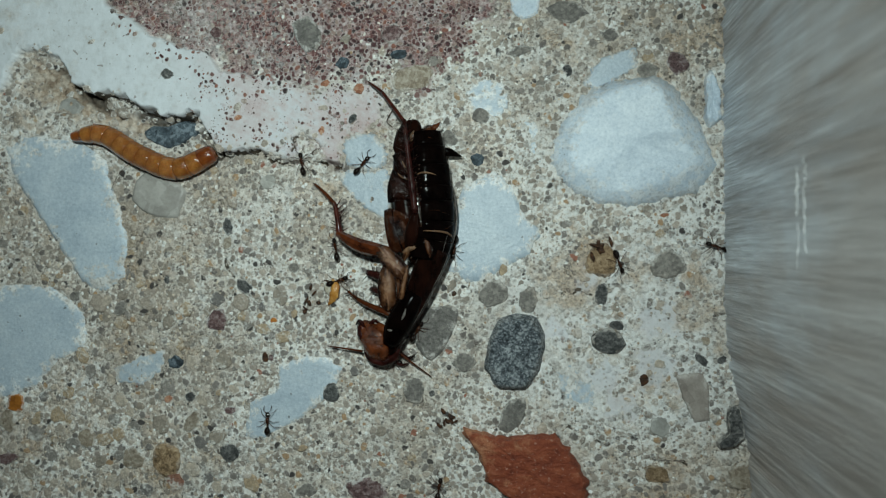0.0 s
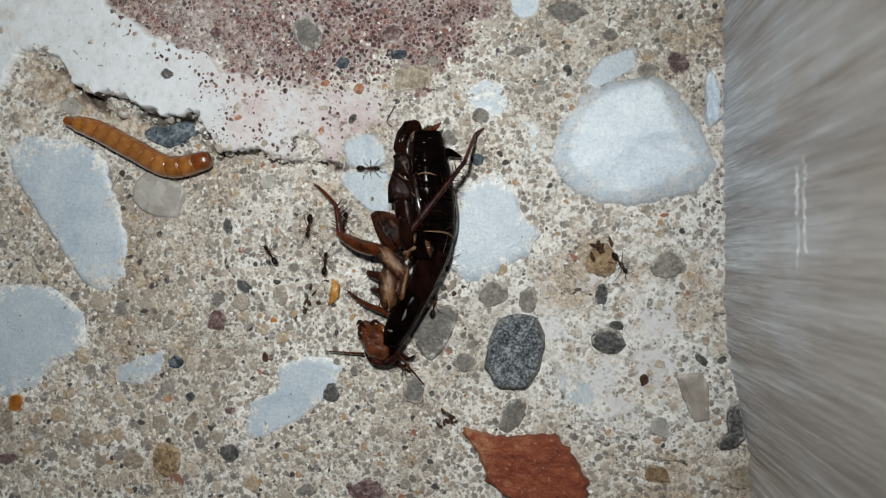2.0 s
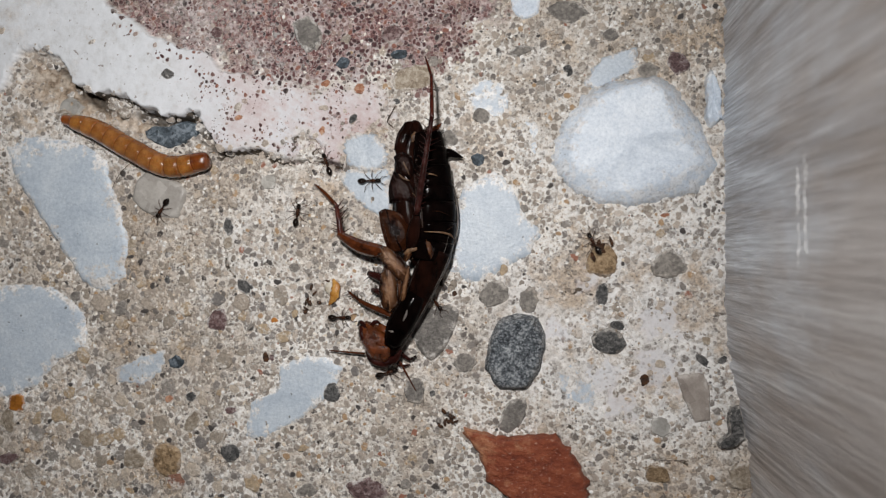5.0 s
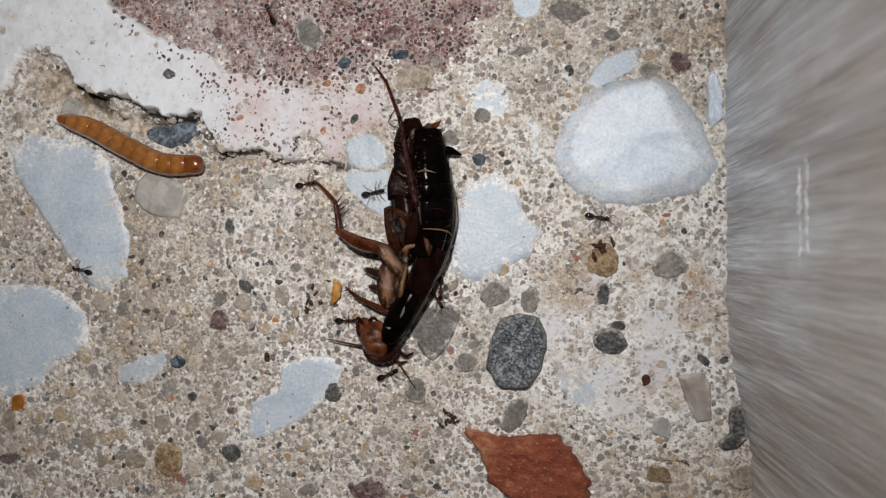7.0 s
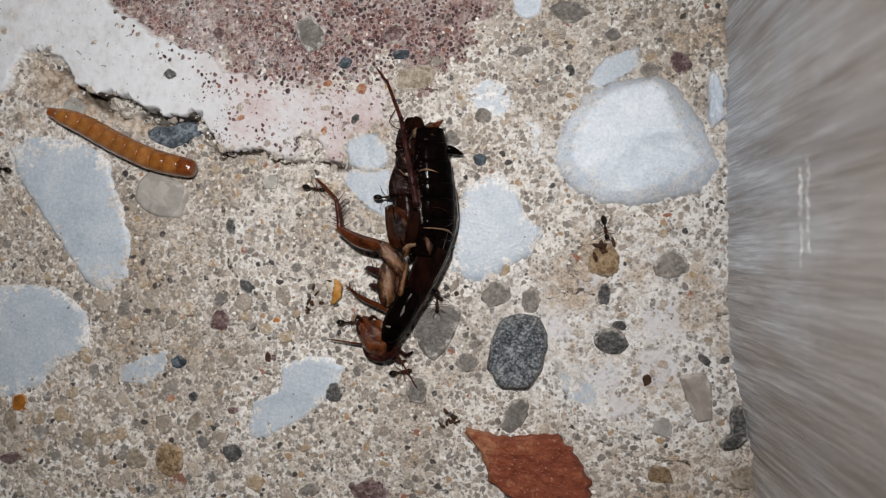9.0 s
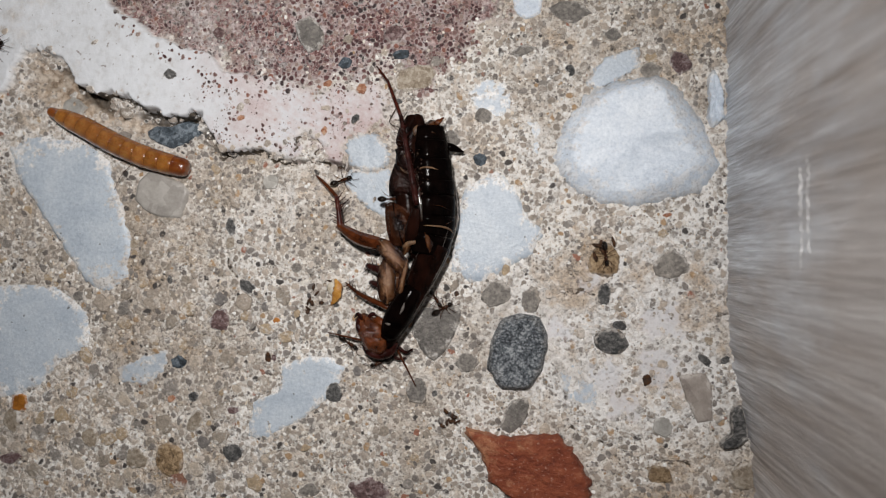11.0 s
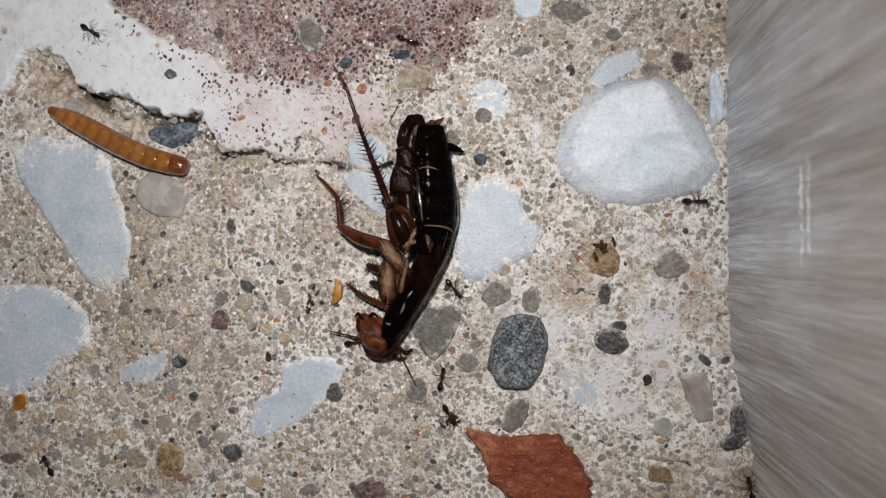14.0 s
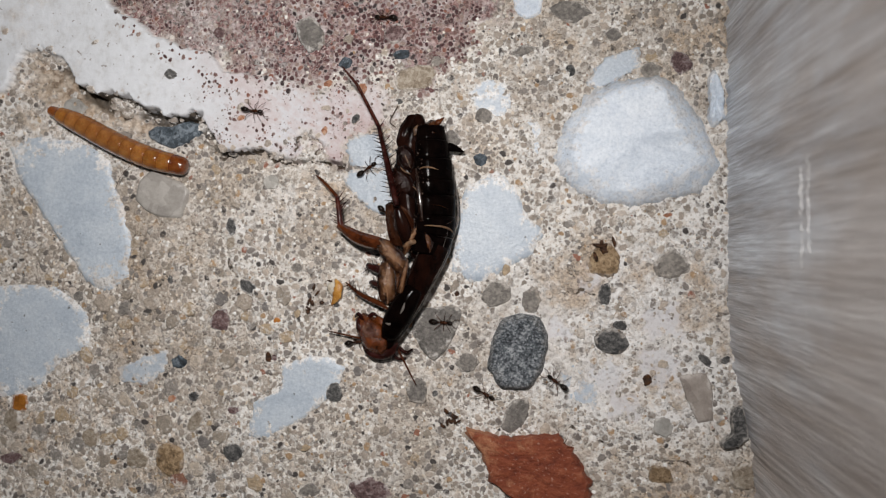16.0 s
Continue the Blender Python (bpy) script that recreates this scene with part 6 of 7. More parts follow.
# rows of seconds, x, y, height, heading in degrees
ANT_TRACKS = [
    [(0, -20.38, 11.06, 0, 50), (0.5, -19.87, 11.4, 0, 45), (1, -19.82, 11.12, 0, 15), (1.5, -19.69, 10.63, 0, 5), (2, -19.51, 10.62, 0, 0), (2.5, -18.94, 9.98, 0, -20), (3, -19.66, 10.27, 0, -20), (3.5, -19.73, 10.21, 0, -25), (4, -19.66, 10.34, 0, -5), (6.3, -19.08, 7.38, 0, 10), (7, -19.09, 7.59, 0, 12), (7.5, -19.16, 6.89, 0, 20), (8, -18.88, 6.96, 0, 5), (8.5, -18.33, 6.88, 0, 0), (9, -17.47, 6.93, 1, 0), (11.5, -16.48, 6.53, 2.5, 0), (12, -16.24, 6.62, 3, 0), (12.5, -15.55, 6.58, 3.4, 0), (13, -16.05, 6.75, 3, 0), (13.5, -17.06, 6.61, 1.5, -30), (14, -17.17, 5.4, 1, -60), (14.5, -18.55, 5.45, 0.5, -60), (15, -17.99, 5.02, 0.5, -50), (16, -17.32, 4.85, 1, -40)],
    [(0, -28.11, 11.4, 0, 100), (0.5, -27.88, 6.91, 0, -80), (1, -26.57, 4.05, 0, -50), (1.5, -26.22, 3.77, 0, -60), (2, -27.14, 3.42, 0, -100), (2.5, -29.35, 1.79, 0, -125), (3, -29.71, -4.42, 0, -75), (3.5, -25.07, -7.43, 0, -10), (4, -23.69, -7.63, 0, 0), (6.3, -22.6, -8.18, 0, 0), (9, -22.35, -8.46, 0, 0), (10.5, -22.5, -10.57, 0, -40), (11.5, -22.21, -11.41, 0, -30), (12, -21.5, -10.91, 0, 10), (16, -21.39, -10.84, 0, 10)],
    [(0, -32.42, -21.09, 0, 90), (0.5, -30.8, -13.2, 0, 95), (1, -31.36, -7.14, 0, 80), (1.5, -29.82, -4.13, 0, 75), (2, -32.17, 0, 0, 125), (2.5, -35.69, 1.44, 0, 178), (3, -36.22, 3.25, 0, 120), (3.5, -37.22, 10.47, 0, 110), (4, -39.13, 11.59, 0, 150), (4.8, -46.11, 7.68, 0, -129.01), (5.6, -48.51, 0, 0, -111.77), (6.5, -51.32, -5.37, 0, 160), (7, -58.11, -2.08, 0, 165), (8, -67.96, 10.57, 0, 120), (9, -69.91, 11.36, 0, 170), (10, -75.65, 16.8, 0, 110), (10.8, -72.33, 25.09, 0, 50), (11.4, -63.66, 30.44, 0, 75), (12.2, -64.11, 36.87, 0, 80), (13, -65.78, 38.47, 0, -44.44), (13.5, -61.68, 34.48, 0, -45.71), (14, -56.4, 28.86, 0, -30), (14.5, -52.4, 25.73, 0, -40), (15, -50.81, 22.86, 0, -60), (15.5, -43.39, 20.42, 0, -20), (16, -34.62, 18, 0, -10)],
    [(0, -23.48, -3.32, 0, 20), (0.5, -23.62, -2.61, 0, 40), (1, -24.59, -2.47, 0, 60), (1.5, -25.12, -1.27, 0, 80), (2, -25.08, -1.06, 0, 85), (2.5, -24.93, -1.06, 0, 75), (3, -25.3, -0.35, 0, 85), (3.5, -25.67, -0.56, 0, 100), (4, -27.5, 0.5, 0, 120), (5, -28.7, 4.99, 0, 80), (6.3, -27.73, 8.83, 0, 15), (7, -27.59, 8.76, 0, 10), (8, -27.53, 8.69, 0, 5), (8.5, -27.33, 8.76, 0, 5), (9, -26.74, 8.18, 0, -10), (10.3, -24.56, 8.51, 0, 10), (11.5, -22.31, 9.61, 0, 25), (12, -21.3, 9.59, 0, 15), (12.5, -20.22, 10.07, 0, 25), (13, -19.44, 10.55, 0, 30), (13.5, -18.81, 10.75, 0, 35), (14, -18.1, 10.95, 0, 20), (14.5, -17.38, 11.22, 0, 20), (15, -17.38, 10.73, 0, 10), (15.5, -18.67, 10.68, 0, 20), (16, -20.11, 10.56, 0, 35)],
    [(0, -23.7, 0.71, 0, 100), (0.5, -22.54, 3.39, 0, 100), (1, -22.13, 3.32, 0, 110), (1.5, -22.72, 3.54, 0, 90), (2, -22.61, 3.89, 0, 80), (2.5, -22.25, 4.24, 0, 75), (3, -21.31, 3.88, 0, 30), (3.5, -21.31, 3.88, 0, 45), (4, -22.03, 5.08, 0, 75), (5, -25.03, 11.35, 0, 110), (6.5, -30.35, 21.47, 0, 130), (7.2, -33.36, 33.82, 0, 105.14), (8, -34.88, 38.24, 0, 21.78), (11, -23.86, 37.61, 0, -18.98), (12.2, -17.72, 32.33, 0, -53.53), (12.5, -17.72, 29.3, 0, 10), (13, -17.73, 29.51, 0, 15), (13.5, -17.53, 28.66, 0, 0), (14, -14.9, 26.23, 0, -20), (14.5, -13.84, 25, 0, -30), (15, -14.55, 26.57, 0, 160), (15.5, -16.32, 28.04, 0, 160), (16, -17.9, 29.24, 0, 175)],
    [(0, 10.65, -1, 0, -70), (1, 10.69, -1.14, 0, -65), (2, 10.78, -1.14, 0, -55), (2.5, 10.52, -1.07, 0, -40), (4, 10.19, -1.14, 0, -35), (5, 7.62, 1.35, 0, 120), (6.3, 6.84, 4.05, 0, 70), (7, 8.02, 4.38, 0, -10), (7.5, 8.35, 4.18, 0, -20), (8, 8.67, 3.71, 0, -60), (8.5, 8.72, 3.57, 0, -75), (9, 8.72, 3.03, 0, -80), (10, 8.18, 1.35, 0, -90), (11.5, 9.03, -0.8, 0, -80), (12, 10.01, -1.34, 0, -15), (12.5, 12.16, -1.2, 0, 10), (13, 13.58, 2.81, 0, 75), (13.5, 14.42, 5.34, 0, 60), (14, 19.04, 6.16, 0, 0), (14.4, 21.33, 5.94, 0, 0)] + [(14.8, 25.5, 5.9, 0, 0), (15.4, 31.0, 5.6, 0, 0), (16.0, 31.5, 5.0, 0, -20)],
    [(0, 21.58, 0.86, 0, 160), (0.5, 21.58, 0.66, 0, 150), (1, 21.62, 0.33, 0, 130), (1.4, 22.19, -0.33, 0, 20)] + [(1.8, 25.5, -1.0, 0, 0), (2.6, 31.0, -1.2, 0, 0), (16.0, 31.5, -1.2, 0, -20)],
    [(0, 25.86, -31.64, 0, 90), (12.3, 25.25, -31.68, 0, 90), (13, 24.13, -27.36, 0, 80), (13.5, 24.62, -26.16, 0, 110), (14, 24.74, -26.68, 0, 100), (14.5, 23.37, -25.24, 0, 140), (15, 17.69, -21.84, 0, 155), (15.5, 10.59, -18.74, 0, 155), (16, 3, -15.25, 0, 145)],
    [(0, -8.91, 0.7, 0, -100), (0.5, -8.84, 0.35, 0, -100), (1, -9.49, -0.48, 0, -110), (2, -9.6, -0.83, 0, -100), (3, -10.16, -1.52, 0, -110), (4, -10.3, -1.73, 0, -100), (6.5, -10.65, -3.81, 0, -90), (9, -11.32, -5.89, 0, -90), (11.5, -10.42, -6.78, 0, 60), (12, -11.33, -6.79, 0, 90), (12.5, -10.78, -11.43, 0, -85), (13, -10.51, -13.84, 0, -90), (13.5, -10.87, -15.37, 0, 100), (14, -10.81, -15.09, 0, 80), (14.5, -10.81, -15.23, 0, 90), (15, -7.68, -16.19, 0, -40), (15.5, -6.51, -16.5, 0, -30), (16, -5.62, -16.82, 0, -30)],
    [(0, -13.46, -9.39, 0, 60), (1, -12.49, -8.68, 0, 65), (1.5, -12.02, -7.63, 0, 70), (2, -11.35, -6.24, 0, 80), (2.5, -11, -5.75, 0, 100), (3, -11, -5.89, 0, 100), (3.5, -11, -5.54, 0, -70), (4, -11.35, -5.89, 0, -50), (6.5, -11.14, -5.68, 0, -60), (9, -11.53, -4.71, 0, -50), (11.5, -11.54, -5.55, 0, -60), (12, -10.77, -4.85, 0, -40), (12.5, -9.73, -4.49, 0, -45), (13, -9.4, -4.49, 0, -45), (14, -9.27, -4.28, 0, -50), (14.5, -9.41, -4.28, 0, -50), (15, -8.37, -5.52, 0, -75), (15.5, -9.28, -6.91, 0, -120), (16, -10.81, -8.31, 0, -5)],
    [(0, -16.64, -13.27, 0, 0), (0.5, -16.07, -13.4, 0, 0), (1, -15.31, -13.8, 0, -20), (2, -15.43, -13.81, 0, -20), (3, -16.28, -13.96, 0, 0), (3.5, -16.99, -14.47, 0, 5), (4, -17.14, -14.47, 0, 10), (6.5, -17.35, -14.68, 0, 30), (7.5, -17.22, -14.82, 0, 20), (8, -16.51, -14.81, 0, 0), (8.5, -15.75, -14.65, 0, 0), (9, -15.75, -14.44, 0, 10), (10.3, -17.33, -13.29, 0, 150), (11.5, -19.19, -13.32, 0, -120), (12, -19.62, -15.3, 0, -40), (12.5, -15.7, -15.21, 0, 12), (13, -15.36, -16.17, 0, -5), (13.5, -12.62, -18.18, 0, -15), (14, -9.83, -19.69, 0, -60), (14.5, -5.34, -18.67, 0, 0), (15, -2.61, -19.68, 0, -5), (15.5, 0.3, -21.43, 0, -25), (16, 2.65, -22.9, 0, -15)],
    [(0, -10.79, -28.49, 0, 80), (0.5, -8.84, -28.41, 0, -20), (1, -5.69, -28.68, 0, -10), (1.5, -4.27, -28.48, 0, -30), (2.2, -2.39, -31.73, 0, -65.2), (16, -2.75, -31.75, 0, -60)],
    [(0, -60.94, -35.73, 0, 90), (13.2, -61.35, -35.75, 0, 90), (14, -63.02, -27.64, 0, 120), (14.5, -66.49, -19.9, 0, 110), (15, -69.65, -16.98, 0, 150), (15.6, -75.52, -15.98, 0, 171.68), (16, -76.36, -16, 0, 180)],
]
ants = [first_ant] + [copy_thing(first_ant, pose(0, 0, 0)) for _ in ANT_TRACKS[1:]]


# ---------------------------------------------------------------- what moves
def aim(base, tip):
    """A pose at base, in millimetres, whose y axis points to tip."""
    d = Vector(tip) - Vector(base)
    up = Vector((0, 0, 1)) if abs(d.normalized().z) < 0.98 else Vector((0, 1, 0))
    y = d.normalized()
    x = y.cross(up).normalized()
    z = x.cross(y)
    m = Matrix((x, y, z)).transposed().to_4x4()
    m.translation = Vector(base) * MM
    return m


def local(p, origin):
    return Vector((p[0] - origin[0], p[1] - origin[1], p[2]))


def key_ant(ant, track, number):
    """Glides along the track in short steps, its legs swinging while it walks."""
    rows, swing, phase = [], [], number * 1.3
    for a, b in zip(track, track[1:]):
        turn = (b[4] - a[4] + 180) % 360 - 180
        n = max(1, math.ceil((b[0] - a[0]) / 0.25), math.ceil(abs(turn) / 60))
        n = min(n, max(1, int((b[0] - a[0]) * 15)))
        far = math.hypot(b[1] - a[1], b[2] - a[2])
        for k in range(n):
            f = k / n
            x, y = a[1] + (b[1] - a[1]) * f, a[2] + (b[2] - a[2]) * f
            rows.append((a[0] + (b[0] - a[0]) * f, x, y, a[3] + (b[3] - a[3]) * f, a[4] + turn * f))
            swing.append((math.sin(phase + number), min(1.0, far / 2.0 + 0.1)))
            phase += 1.9 + 0.4 * math.sin(k * 2.1)
    rows.append(track[-1])
    swing.append((0.0, 1.0))
    if rows[-1][0] < 16.0:
        rows.append((16.0, *rows[-1][1:]))
        swing.append((0.0, 0.0))
    z = zones(np.array([r[1:3] for r in rows]))[0]
    path = []
    for (t, x, y, h, head), g in zip(rows, z):
        climb = 90 * min(1.0, h / 3.0) if x > WALL_X - 1.5 else 0       # up the wall
        path.append((t, pose(x * MM, y * MM, max(h, g + 0.15) * MM, 0, 0, head - 90) @ pose(0, 0, 0, climb, 0, 0)))
    walk(ant, path)
    legs = [o for o in ant.children if o.name.startswith("leg")]
    for i, leg in enumerate(legs):
        sign = 1 if i in (0, 2, 4) else -1
        place = leg.location.copy()
        walk(leg, [(r[0], Matrix.Translation(place) @ pose(0, 0, 0, 0, 0, 16 * s * w * sign)) for r, (s, w) in zip(rows, swing)])


def key_roach():
    body = [(0, 0.27, -0.67, 1.5), (0.3, 0.4, -0.75, 1.5), (0.5, 0.5, -0.75, 1.5), (1.0, 0.38, -0.75, 1.5), (2.0, 0.33, -0.72, 1.5),
            (3.0, 0.33, -0.72, 1.5), (3.6, 0.33, -0.66, 1.5), (4.0, 0.38, -0.8, 1.6), (6.5, 0.23, -0.65, 1.2), (7.0, 0.0, -0.43, 0.9),
            (7.5, 0.0, -0.42, 0.8), (8.0, 0.1, -0.55, 0.7), (8.5, 0.06, -0.45, 0.6), (9.0, 0.0, -0.3, 0.3), (11.5, 0, 0, 0), (16.0, 0, 0, 0)]
    walk(roach, [(t, pose((ROACH[0] + dx) * MM, (ROACH[1] + dy) * MM, 0, 0, 0, turn)) for t, dx, dy, turn in body])
    times = [b[0] for b in body]

    def on_body(p, t):
        """A point of the place in the moving body's space."""
        dx, dy, turn = (float(np.interp(t, times, [b[i] for b in body])) for i in (1, 2, 3))
        return Matrix.Rotation(radians(-turn), 3, "Z") @ (local(p, ROACH) - Vector((dx, dy, 0)))

    def lifted(p, z):
        """Moves a point along the line of sight to the height z."""
        eye = Vector((0, 0, 83.0))
        return eye + (Vector(p) - eye) * (83.0 - z) / (83.0 - p[2])

    hx, hy = HIND_COXA[0] - ROACH[0], HIND_COXA[1] - ROACH[1]
    walk(hind_coxa, [(t, pose((hx + dx) * MM, (hy + dy) * MM, 0, 0, 0, turn)) for t, dx, dy, turn in (
        (0, 0, 0, 0), (0.25, -0.3, 0, 3), (0.4, -1.2, 0.1, 14), (3.6, -1.1, 0.2, 12), (4.2, -1.0, 0.3, 10), (6.3, 0, 0, 0), (16.0, 0, 0, 0))])
    # seconds, knee, ankle, toe of the hind leg
    leg = [
    (0, (-12.95, 4.71, 5.2), (-14.46, 15.8, 4.2), (-18.61, 21.07, 1.5)),
    (0.2, (-12.9, 4.72, 5), (-13.28, 15.32, 5.5), (-13.32, 22.33, 4.5)),
    (0.4, (-13.85, 2.29, 5.2), (-8.41, 10.89, 6.2), (-6.32, 14.55, 4.2)),
    (0.6, (-13.83, 1.97, 5.2), (-8.39, 10.38, 6.2), (-5.58, 14.14, 4.2)),
    (0.8, (-14.06, 1.64, 5.2), (-8.03, 10.25, 6.2), (-4.89, 16.67, 4.2)),
    (1, (-14.23, 1.31, 5.2), (-8.33, 7.69, 6.2), (-3.1, 12.25, 4.2)),
    (1.2, (-14.13, 1.44, 5.2), (-8.48, 9.61, 6.2), (-5.42, 13.02, 4.2)),
    (1.5, (-13.97, 1.84, 5.2), (-8.02, 9.29, 6.2), (-2.98, 14.53, 4.2)),
    (1.8, (-13.99, 2.29, 5.2), (-8.04, 10.57, 6.2), (-5.09, 18.25, 4.2)),
    (2, (-14.01, 1.97, 5.2), (-7.79, 9.6, 6.2), (-5.04, 14.06, 4.2)),
    (2.2, (-14.01, 2.49, 5.2), (-8.56, 10.9, 6.2), (-7.07, 14.96, 4.2)),
    (2.5, (-13.61, 2.75, 5.2), (-8.43, 11.22, 6.2), (-4.45, 17.77, 4.2)),
    (3, (-13.61, 3.6, 5.2), (-7.92, 12.04, 6.2), (-4.9, 19.82, 4.2)),
    (3.5, (-13.61, 3.8, 5.2), (-7.92, 12.3, 6.2), (-3.6, 20.04, 4.2)),
    (3.7, (-13.61, 3.6, 5.2), (-8.05, 12.04, 6.2), (-3.86, 19.26, 4.2)),
    (3.8, (-13.68, 2.49, 5.2), (-8.24, 8.33, 6.2), (-4.97, 11.37, 4.2)),
    (3.9, (-13.61, 2.29, 5.2), (-8.43, 9.61, 6.2), (-4.32, 14.11, 4.2)),
    (4, (-13.61, 2.49, 5.2), (-9.86, 11.56, 6.2), (-9.12, 13.49, 4.2)),
    (4.2, (-13.61, 2.95, 5.2), (-9.21, 12.51, 6.2), (-6.28, 17.5, 4.2)),
    (4.8, (-12.97, 4.57, 5.4), (-10.42, 13.97, 7.2), (-9.99, 20.73, 5.6)),
    (5.6, (-12.78, 4.52, 6.2), (-13.41, 15.23, 6), (-14.45, 22.36, 5)),
    (6.3, (-12.88, 4.23, 5.6), (-15.85, 15.28, 5), (-16.9, 21.66, 4.5)),
    (6.8, (-12.92, 5.48, 5.4), (-15.22, 15.9, 3.8), (-18.11, 23.07, 1.2)),
    (9, (-13.02, 5.48, 5.4), (-15.26, 15.98, 3.4), (-18.21, 23.09, 0.9)),
    (13, (-13.05, 5.48, 5.4), (-15.29, 15.98, 3.4), (-18.25, 23.09, 0.9)),
    (13.2, (-13.25, 4.57, 5.4), (-15.8, 17.09, 3.6), (-17.19, 24.45, 1.6)),
    (13.4, (-14.62, 4.85, 5.2), (-16, 17.35, 4), (-16.99, 25.66, 3.2)),
    (13.6, (-15.86, 4.87, 5), (-17.31, 15.99, 3.6), (-18.7, 24.96, 2.4)),
    (13.8, (-16.31, 4.76, 4.8), (-19.29, 15.4, 3.4), (-21.88, 24.57, 1.8)),
    (14, (-16.42, 5.56, 4.6), (-20.5, 15.3, 3), (-24.12, 24.9, 1.2)),
    (14.2, (-16.42, 5.56, 4.6), (-21.06, 15.52, 3), (-24.98, 24.37, 1.2)),
    (14.5, (-16.42, 5.56, 4.6), (-21.06, 15.52, 3), (-25.13, 24.09, 1.2)),
    (15, (-16.17, 5.81, 4.8), (-19.66, 15.96, 3), (-23.33, 23.4, 1.2)),
    (15.5, (-15.87, 5.79, 5), (-18.92, 15.43, 3.2), (-22.49, 22.41, 1.4)),
    (16, (-15.53, 5.66, 5), (-17.87, 14.66, 3.6), (-21.35, 21.33, 2.2)),
]
    femur, tibia, tarsus, claw = [], [], [], []
    for t, knee, ankle, toe in leg:
        folded = 0.35 < t < 4.5
        if folded:      # the leg keeps its length: its joints rise or sink along the line of sight
            flat = (Vector(ankle) - Vector(knee)).xy.length
            ankle = lifted(ankle, min(4.9, knee[2] + math.sqrt(max(0.0, (TIBIA * 0.98) ** 2 - flat ** 2))))
            flat = (Vector(toe) - Vector(ankle)).xy.length
            toe = lifted(toe, max(0.6, min(4.4, ankle[2] - math.sqrt(max(0.0, 7.95 ** 2 - flat ** 2)))))
        if t > 13.3:    # the leg lies low, its foot a little raised
            ankle, toe = lifted(ankle, 1.7), lifted(toe, 4.0)
        k, a, e = (on_body(p, t) for p in (knee, ankle, toe))
        femur.append((t, aim(local(HIP, ROACH), k)))
        tibia.append((t, aim(k, a)))
        joint = k + (a - k).normalized() * TIBIA * 0.98
        first, bend = (12, -36) if folded else (0, 14)
        way = Matrix.Rotation(radians(first), 3, "Z") @ (e - joint).normalized()
        tarsus.append((t, aim(joint, joint + way)))
        end = joint + way * 5.5
        claw.append((t, aim(end, end + Matrix.Rotation(radians(bend), 3, "Z") @ way)))
    walk(hind_femur, femur)
    walk(hind_tibia, tibia)
    walk(hind_tarsus, tarsus)
    walk(hind_claw, claw)
    feelers = [
    (0, (-20.09, -11.88, 1.4), (-24.26, -11.39, 1), (-15.66, -11.94, 1.4), (-11.27, -15.27, 0.6)),
    (0.5, (-19.66, -12.29, 1.4), (-23.68, -12.42, 1), (-15.24, -11.93, 1.4), (-10.92, -16.84, 0.6)),
    (1, (-19.75, -12.43, 1.4), (-24.07, -12.5, 1), (-15.47, -12.07, 1.4), (-12.05, -15.7, 0.6)),
    (1.5, (-19.84, -12.43, 1.4), (-24.15, -12.43, 1), (-15.56, -12.07, 1.4), (-12.21, -15.84, 0.6)),
    (2, (-19.94, -12.16, 1.4), (-24.33, -12.02, 1), (-15.73, -12.08, 1.4), (-12.66, -15.85, 0.6)),
    (3, (-20.02, -11.95, 1.4), (-24.4, -11.67, 1), (-15.87, -12.22, 1.4), (-12.45, -16.12, 0.6)),
    (3.5, (-20.02, -11.88, 1.4), (-24.48, -11.32, 1), (-16.01, -12.22, 1.4), (-13.01, -16.55, 0.6)),
    (4, (-19.87, -12.29, 1.4), (-24.19, -12.29, 1), (-15.87, -12.35, 1.4), (-13.5, -17.25, 0.6)),
    (6.5, (-20.23, -11.61, 1.4), (-24.55, -10.9, 1), (-16.22, -12.36, 1.4), (-13.78, -16.43, 0.6)),
    (7.5, (-20.31, -11.2, 1.4), (-25.21, -10.42, 1), (-16.37, -12.36, 1.4), (-13.93, -16.3, 0.6)),
    (9, (-20.41, -11.06, 1.4), (-25.09, -10.49, 1), (-16.19, -12.08, 1.4), (-13.88, -16.3, 0.6)),
    (11.5, (-20.42, -10.51, 1.4), (-25.25, -9.52, 1), (-16.06, -11.67, 1.4), (-14.04, -16.03, 0.6)),
    (16, (-20.46, -10.37, 1.4), (-25.22, -9.44, 1), (-16.1, -11.53, 1.4), (-14.01, -15.96, 0.6)),
]
    walk(antenna_a, [(t, aim(on_body(a, t), on_body(b, t))) for t, a, b, c, d in feelers])
    walk(antenna_b, [(t, aim(on_body(c, t), on_body(d, t))) for t, a, b, c, d in feelers])


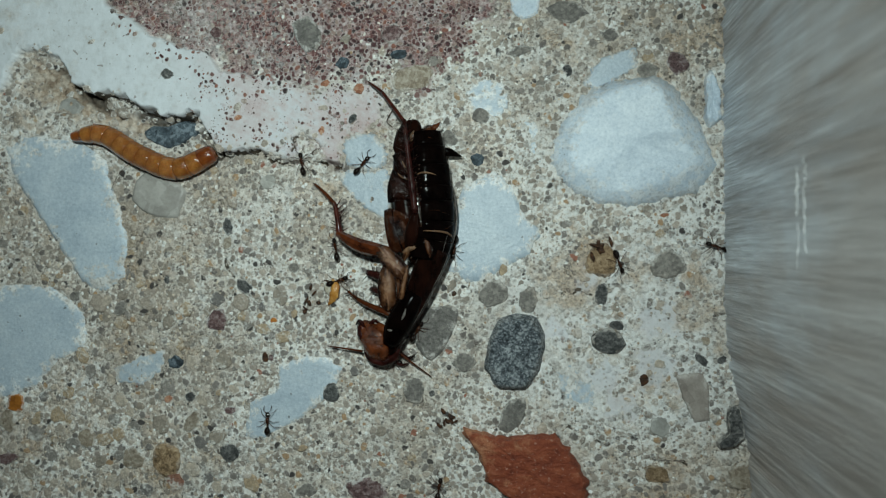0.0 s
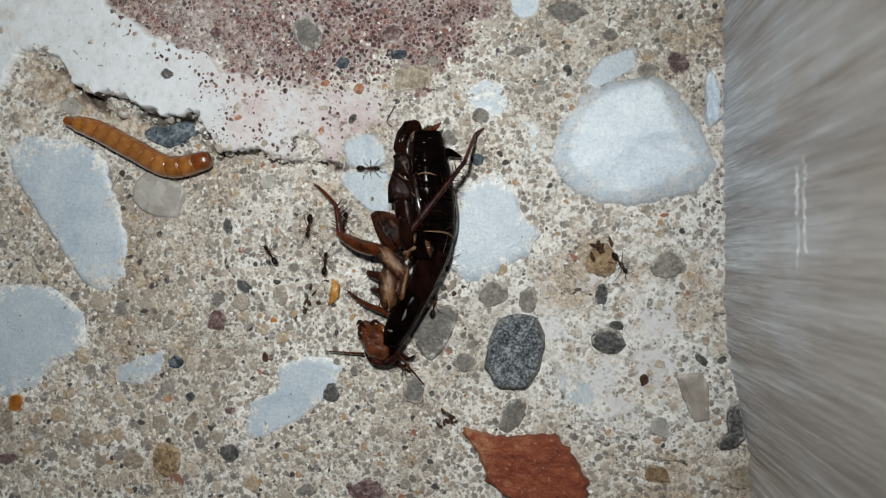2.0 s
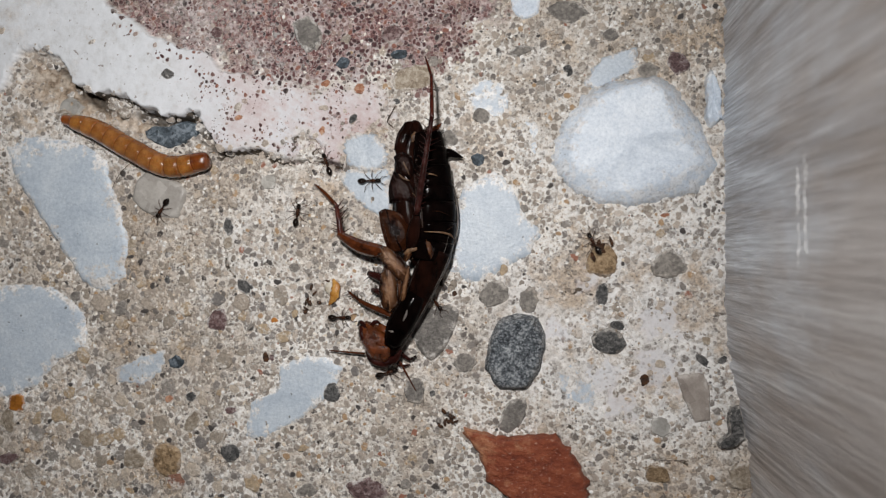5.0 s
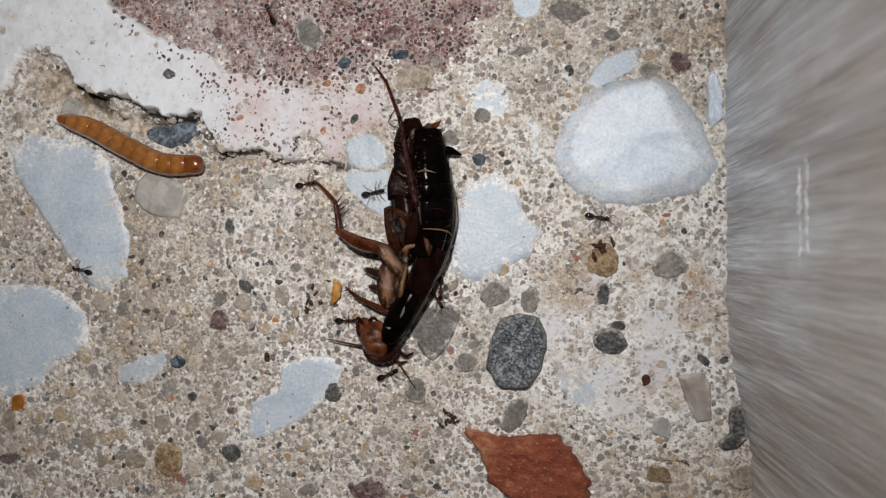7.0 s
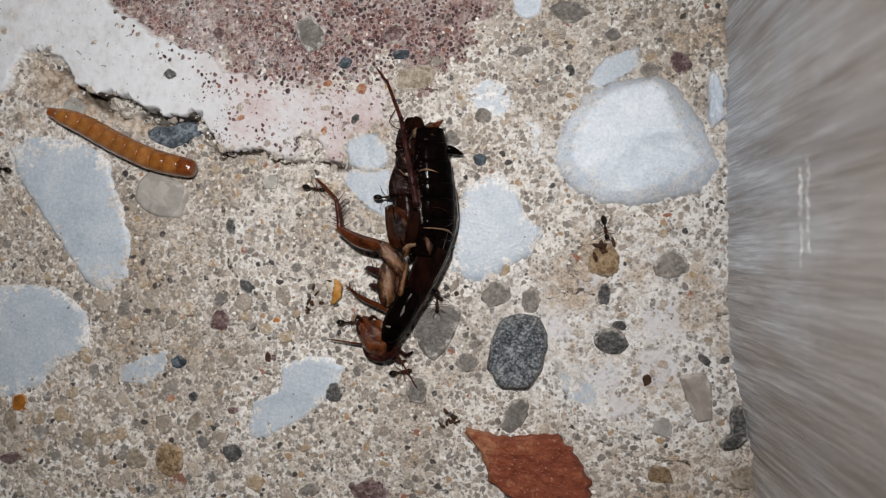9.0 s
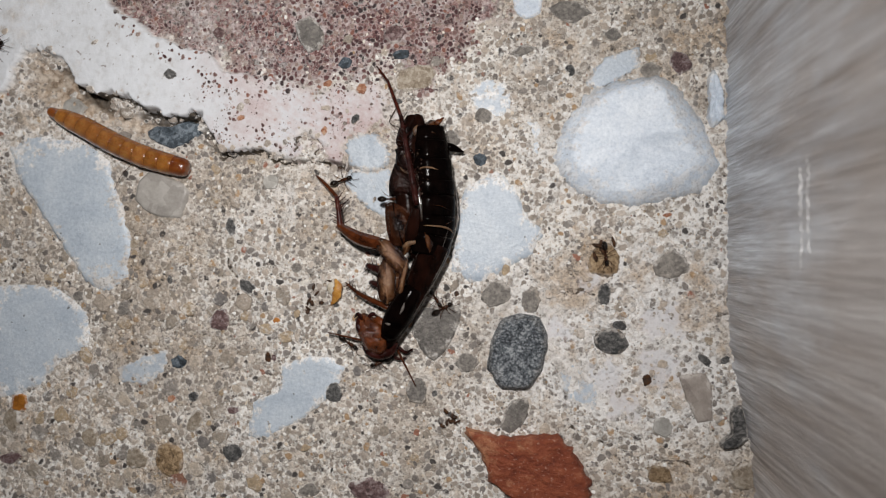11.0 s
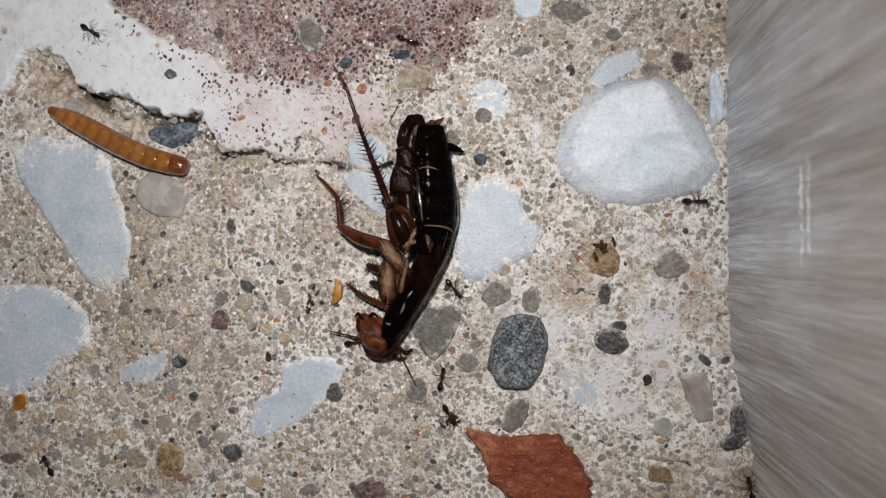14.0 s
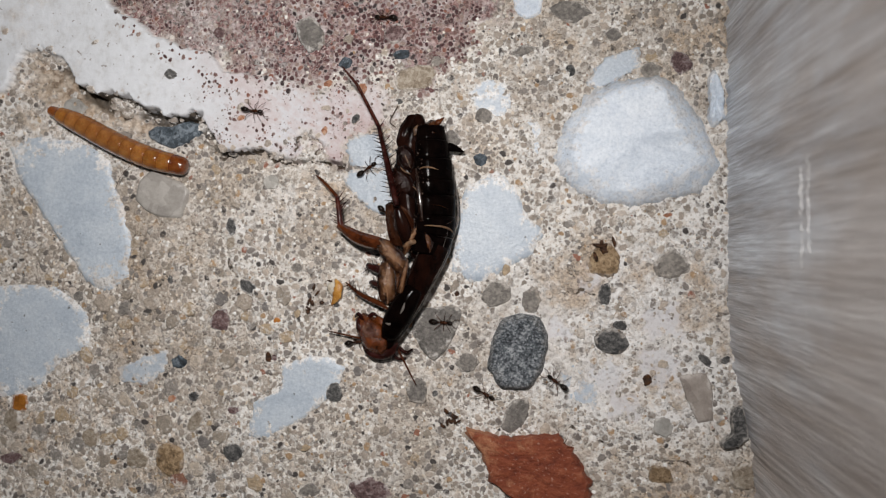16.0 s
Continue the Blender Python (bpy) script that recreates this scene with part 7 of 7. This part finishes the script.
def key_worm():
    rows = [
    (0, (-58.85, 15.23, 1.2), (-54.27, 15.33, 1.3), (-49.57, 12.69, 1.3), (-44.41, 10.86, 1.3), (-39.47, 12.73, 1.2)),
    (0.5, (-59.4, 15.46, 1.2), (-54.82, 15.34, 1.3), (-49.73, 13.2, 1.3), (-44.57, 10.86, 1.3), (-39.62, 12.73, 1.2)),
    (1, (-59.84, 17.54, 1.2), (-55.32, 16.09, 1.3), (-50.22, 13.35, 1.3), (-45.2, 11.02, 1.3), (-39.94, 12.16, 1.2)),
    (1.5, (-59.85, 17.46, 1.2), (-55.09, 15.93, 1.3), (-50.08, 13.35, 1.3), (-45.14, 11.09, 1.3), (-40.03, 11.95, 1.2)),
    (4.2, (-60.05, 17.54, 1.2), (-55.29, 16.01, 1.3), (-50.27, 13.43, 1.3), (-45.33, 11.17, 1.3), (-40.07, 11.95, 1.2)),
    (6.3, (-60.78, 17.86, 1.2), (-56, 16.25, 1.3), (-50.97, 13.44, 1.3), (-46.02, 11.32, 1.3), (-40.97, 11.46, 1.2)),
    (7, (-61.02, 17.72, 1.2), (-56.32, 16.26, 1.3), (-51.29, 13.66, 1.3), (-46.49, 11.55, 1.3), (-41.36, 11.33, 1.2)),
    (7.5, (-61.35, 17.87, 1.2), (-56.49, 16.26, 1.3), (-51.45, 13.67, 1.3), (-46.8, 11.7, 1.3), (-41.74, 11.33, 1.2)),
    (8, (-62, 17.96, 1.2), (-57.13, 16.64, 1.3), (-52.16, 14.12, 1.3), (-47.11, 11.85, 1.3), (-41.97, 11.27, 1.2)),
    (8.5, (-62.51, 18.57, 1.2), (-57.71, 17.02, 1.3), (-52.65, 14.42, 1.3), (-47.6, 12.07, 1.3), (-42.22, 11.2, 1.2)),
    (9, (-62.67, 18.72, 1.2), (-57.79, 16.88, 1.3), (-52.81, 14.28, 1.3), (-47.83, 12.07, 1.3), (-42.45, 10.77, 1.2)),
    (11.4, (-62.53, 18.79, 1.2), (-58.04, 16.74, 1.3), (-53.3, 14.29, 1.3), (-48.47, 12.3, 1.3), (-43.53, 10.93, 1.2)),
    (12.5, (-62.53, 18.86, 1.2), (-58.05, 16.81, 1.3), (-53.3, 14.36, 1.3), (-48.47, 12.3, 1.3), (-43.61, 11.01, 1.2)),
    (16, (-62.57, 18.94, 1.2), (-58.09, 16.89, 1.3), (-53.34, 14.43, 1.3), (-48.51, 12.38, 1.3), (-43.65, 11.08, 1.2)),
]
    paths = [[] for _ in worm_pieces]
    for t, *pts in rows:
        p = spline([local(q, WORM_AT) for q in pts], 24)
        run = np.concatenate([[0], np.cumsum(np.linalg.norm(np.diff(p, axis=0), axis=1))])
        for k in range(WORM_PIECES):
            s = run[-1] * (k + 0.5) / WORM_PIECES
            here, ahead = (Vector([np.interp(q, run, p[:, i]) for i in range(3)]) for q in (s, s + 0.4))
            behind = Vector([np.interp(s - 0.4, run, p[:, i]) for i in range(3)])
            paths[k].append((t, aim(here, here + (ahead - behind))))
    for piece, path in zip(worm_pieces, paths):
        walk(piece, path)


def motions():
    for number, (ant, track) in enumerate(zip(ants, ANT_TRACKS)):
        key_ant(ant, track, number)
    key_roach()
    key_worm()


motions()
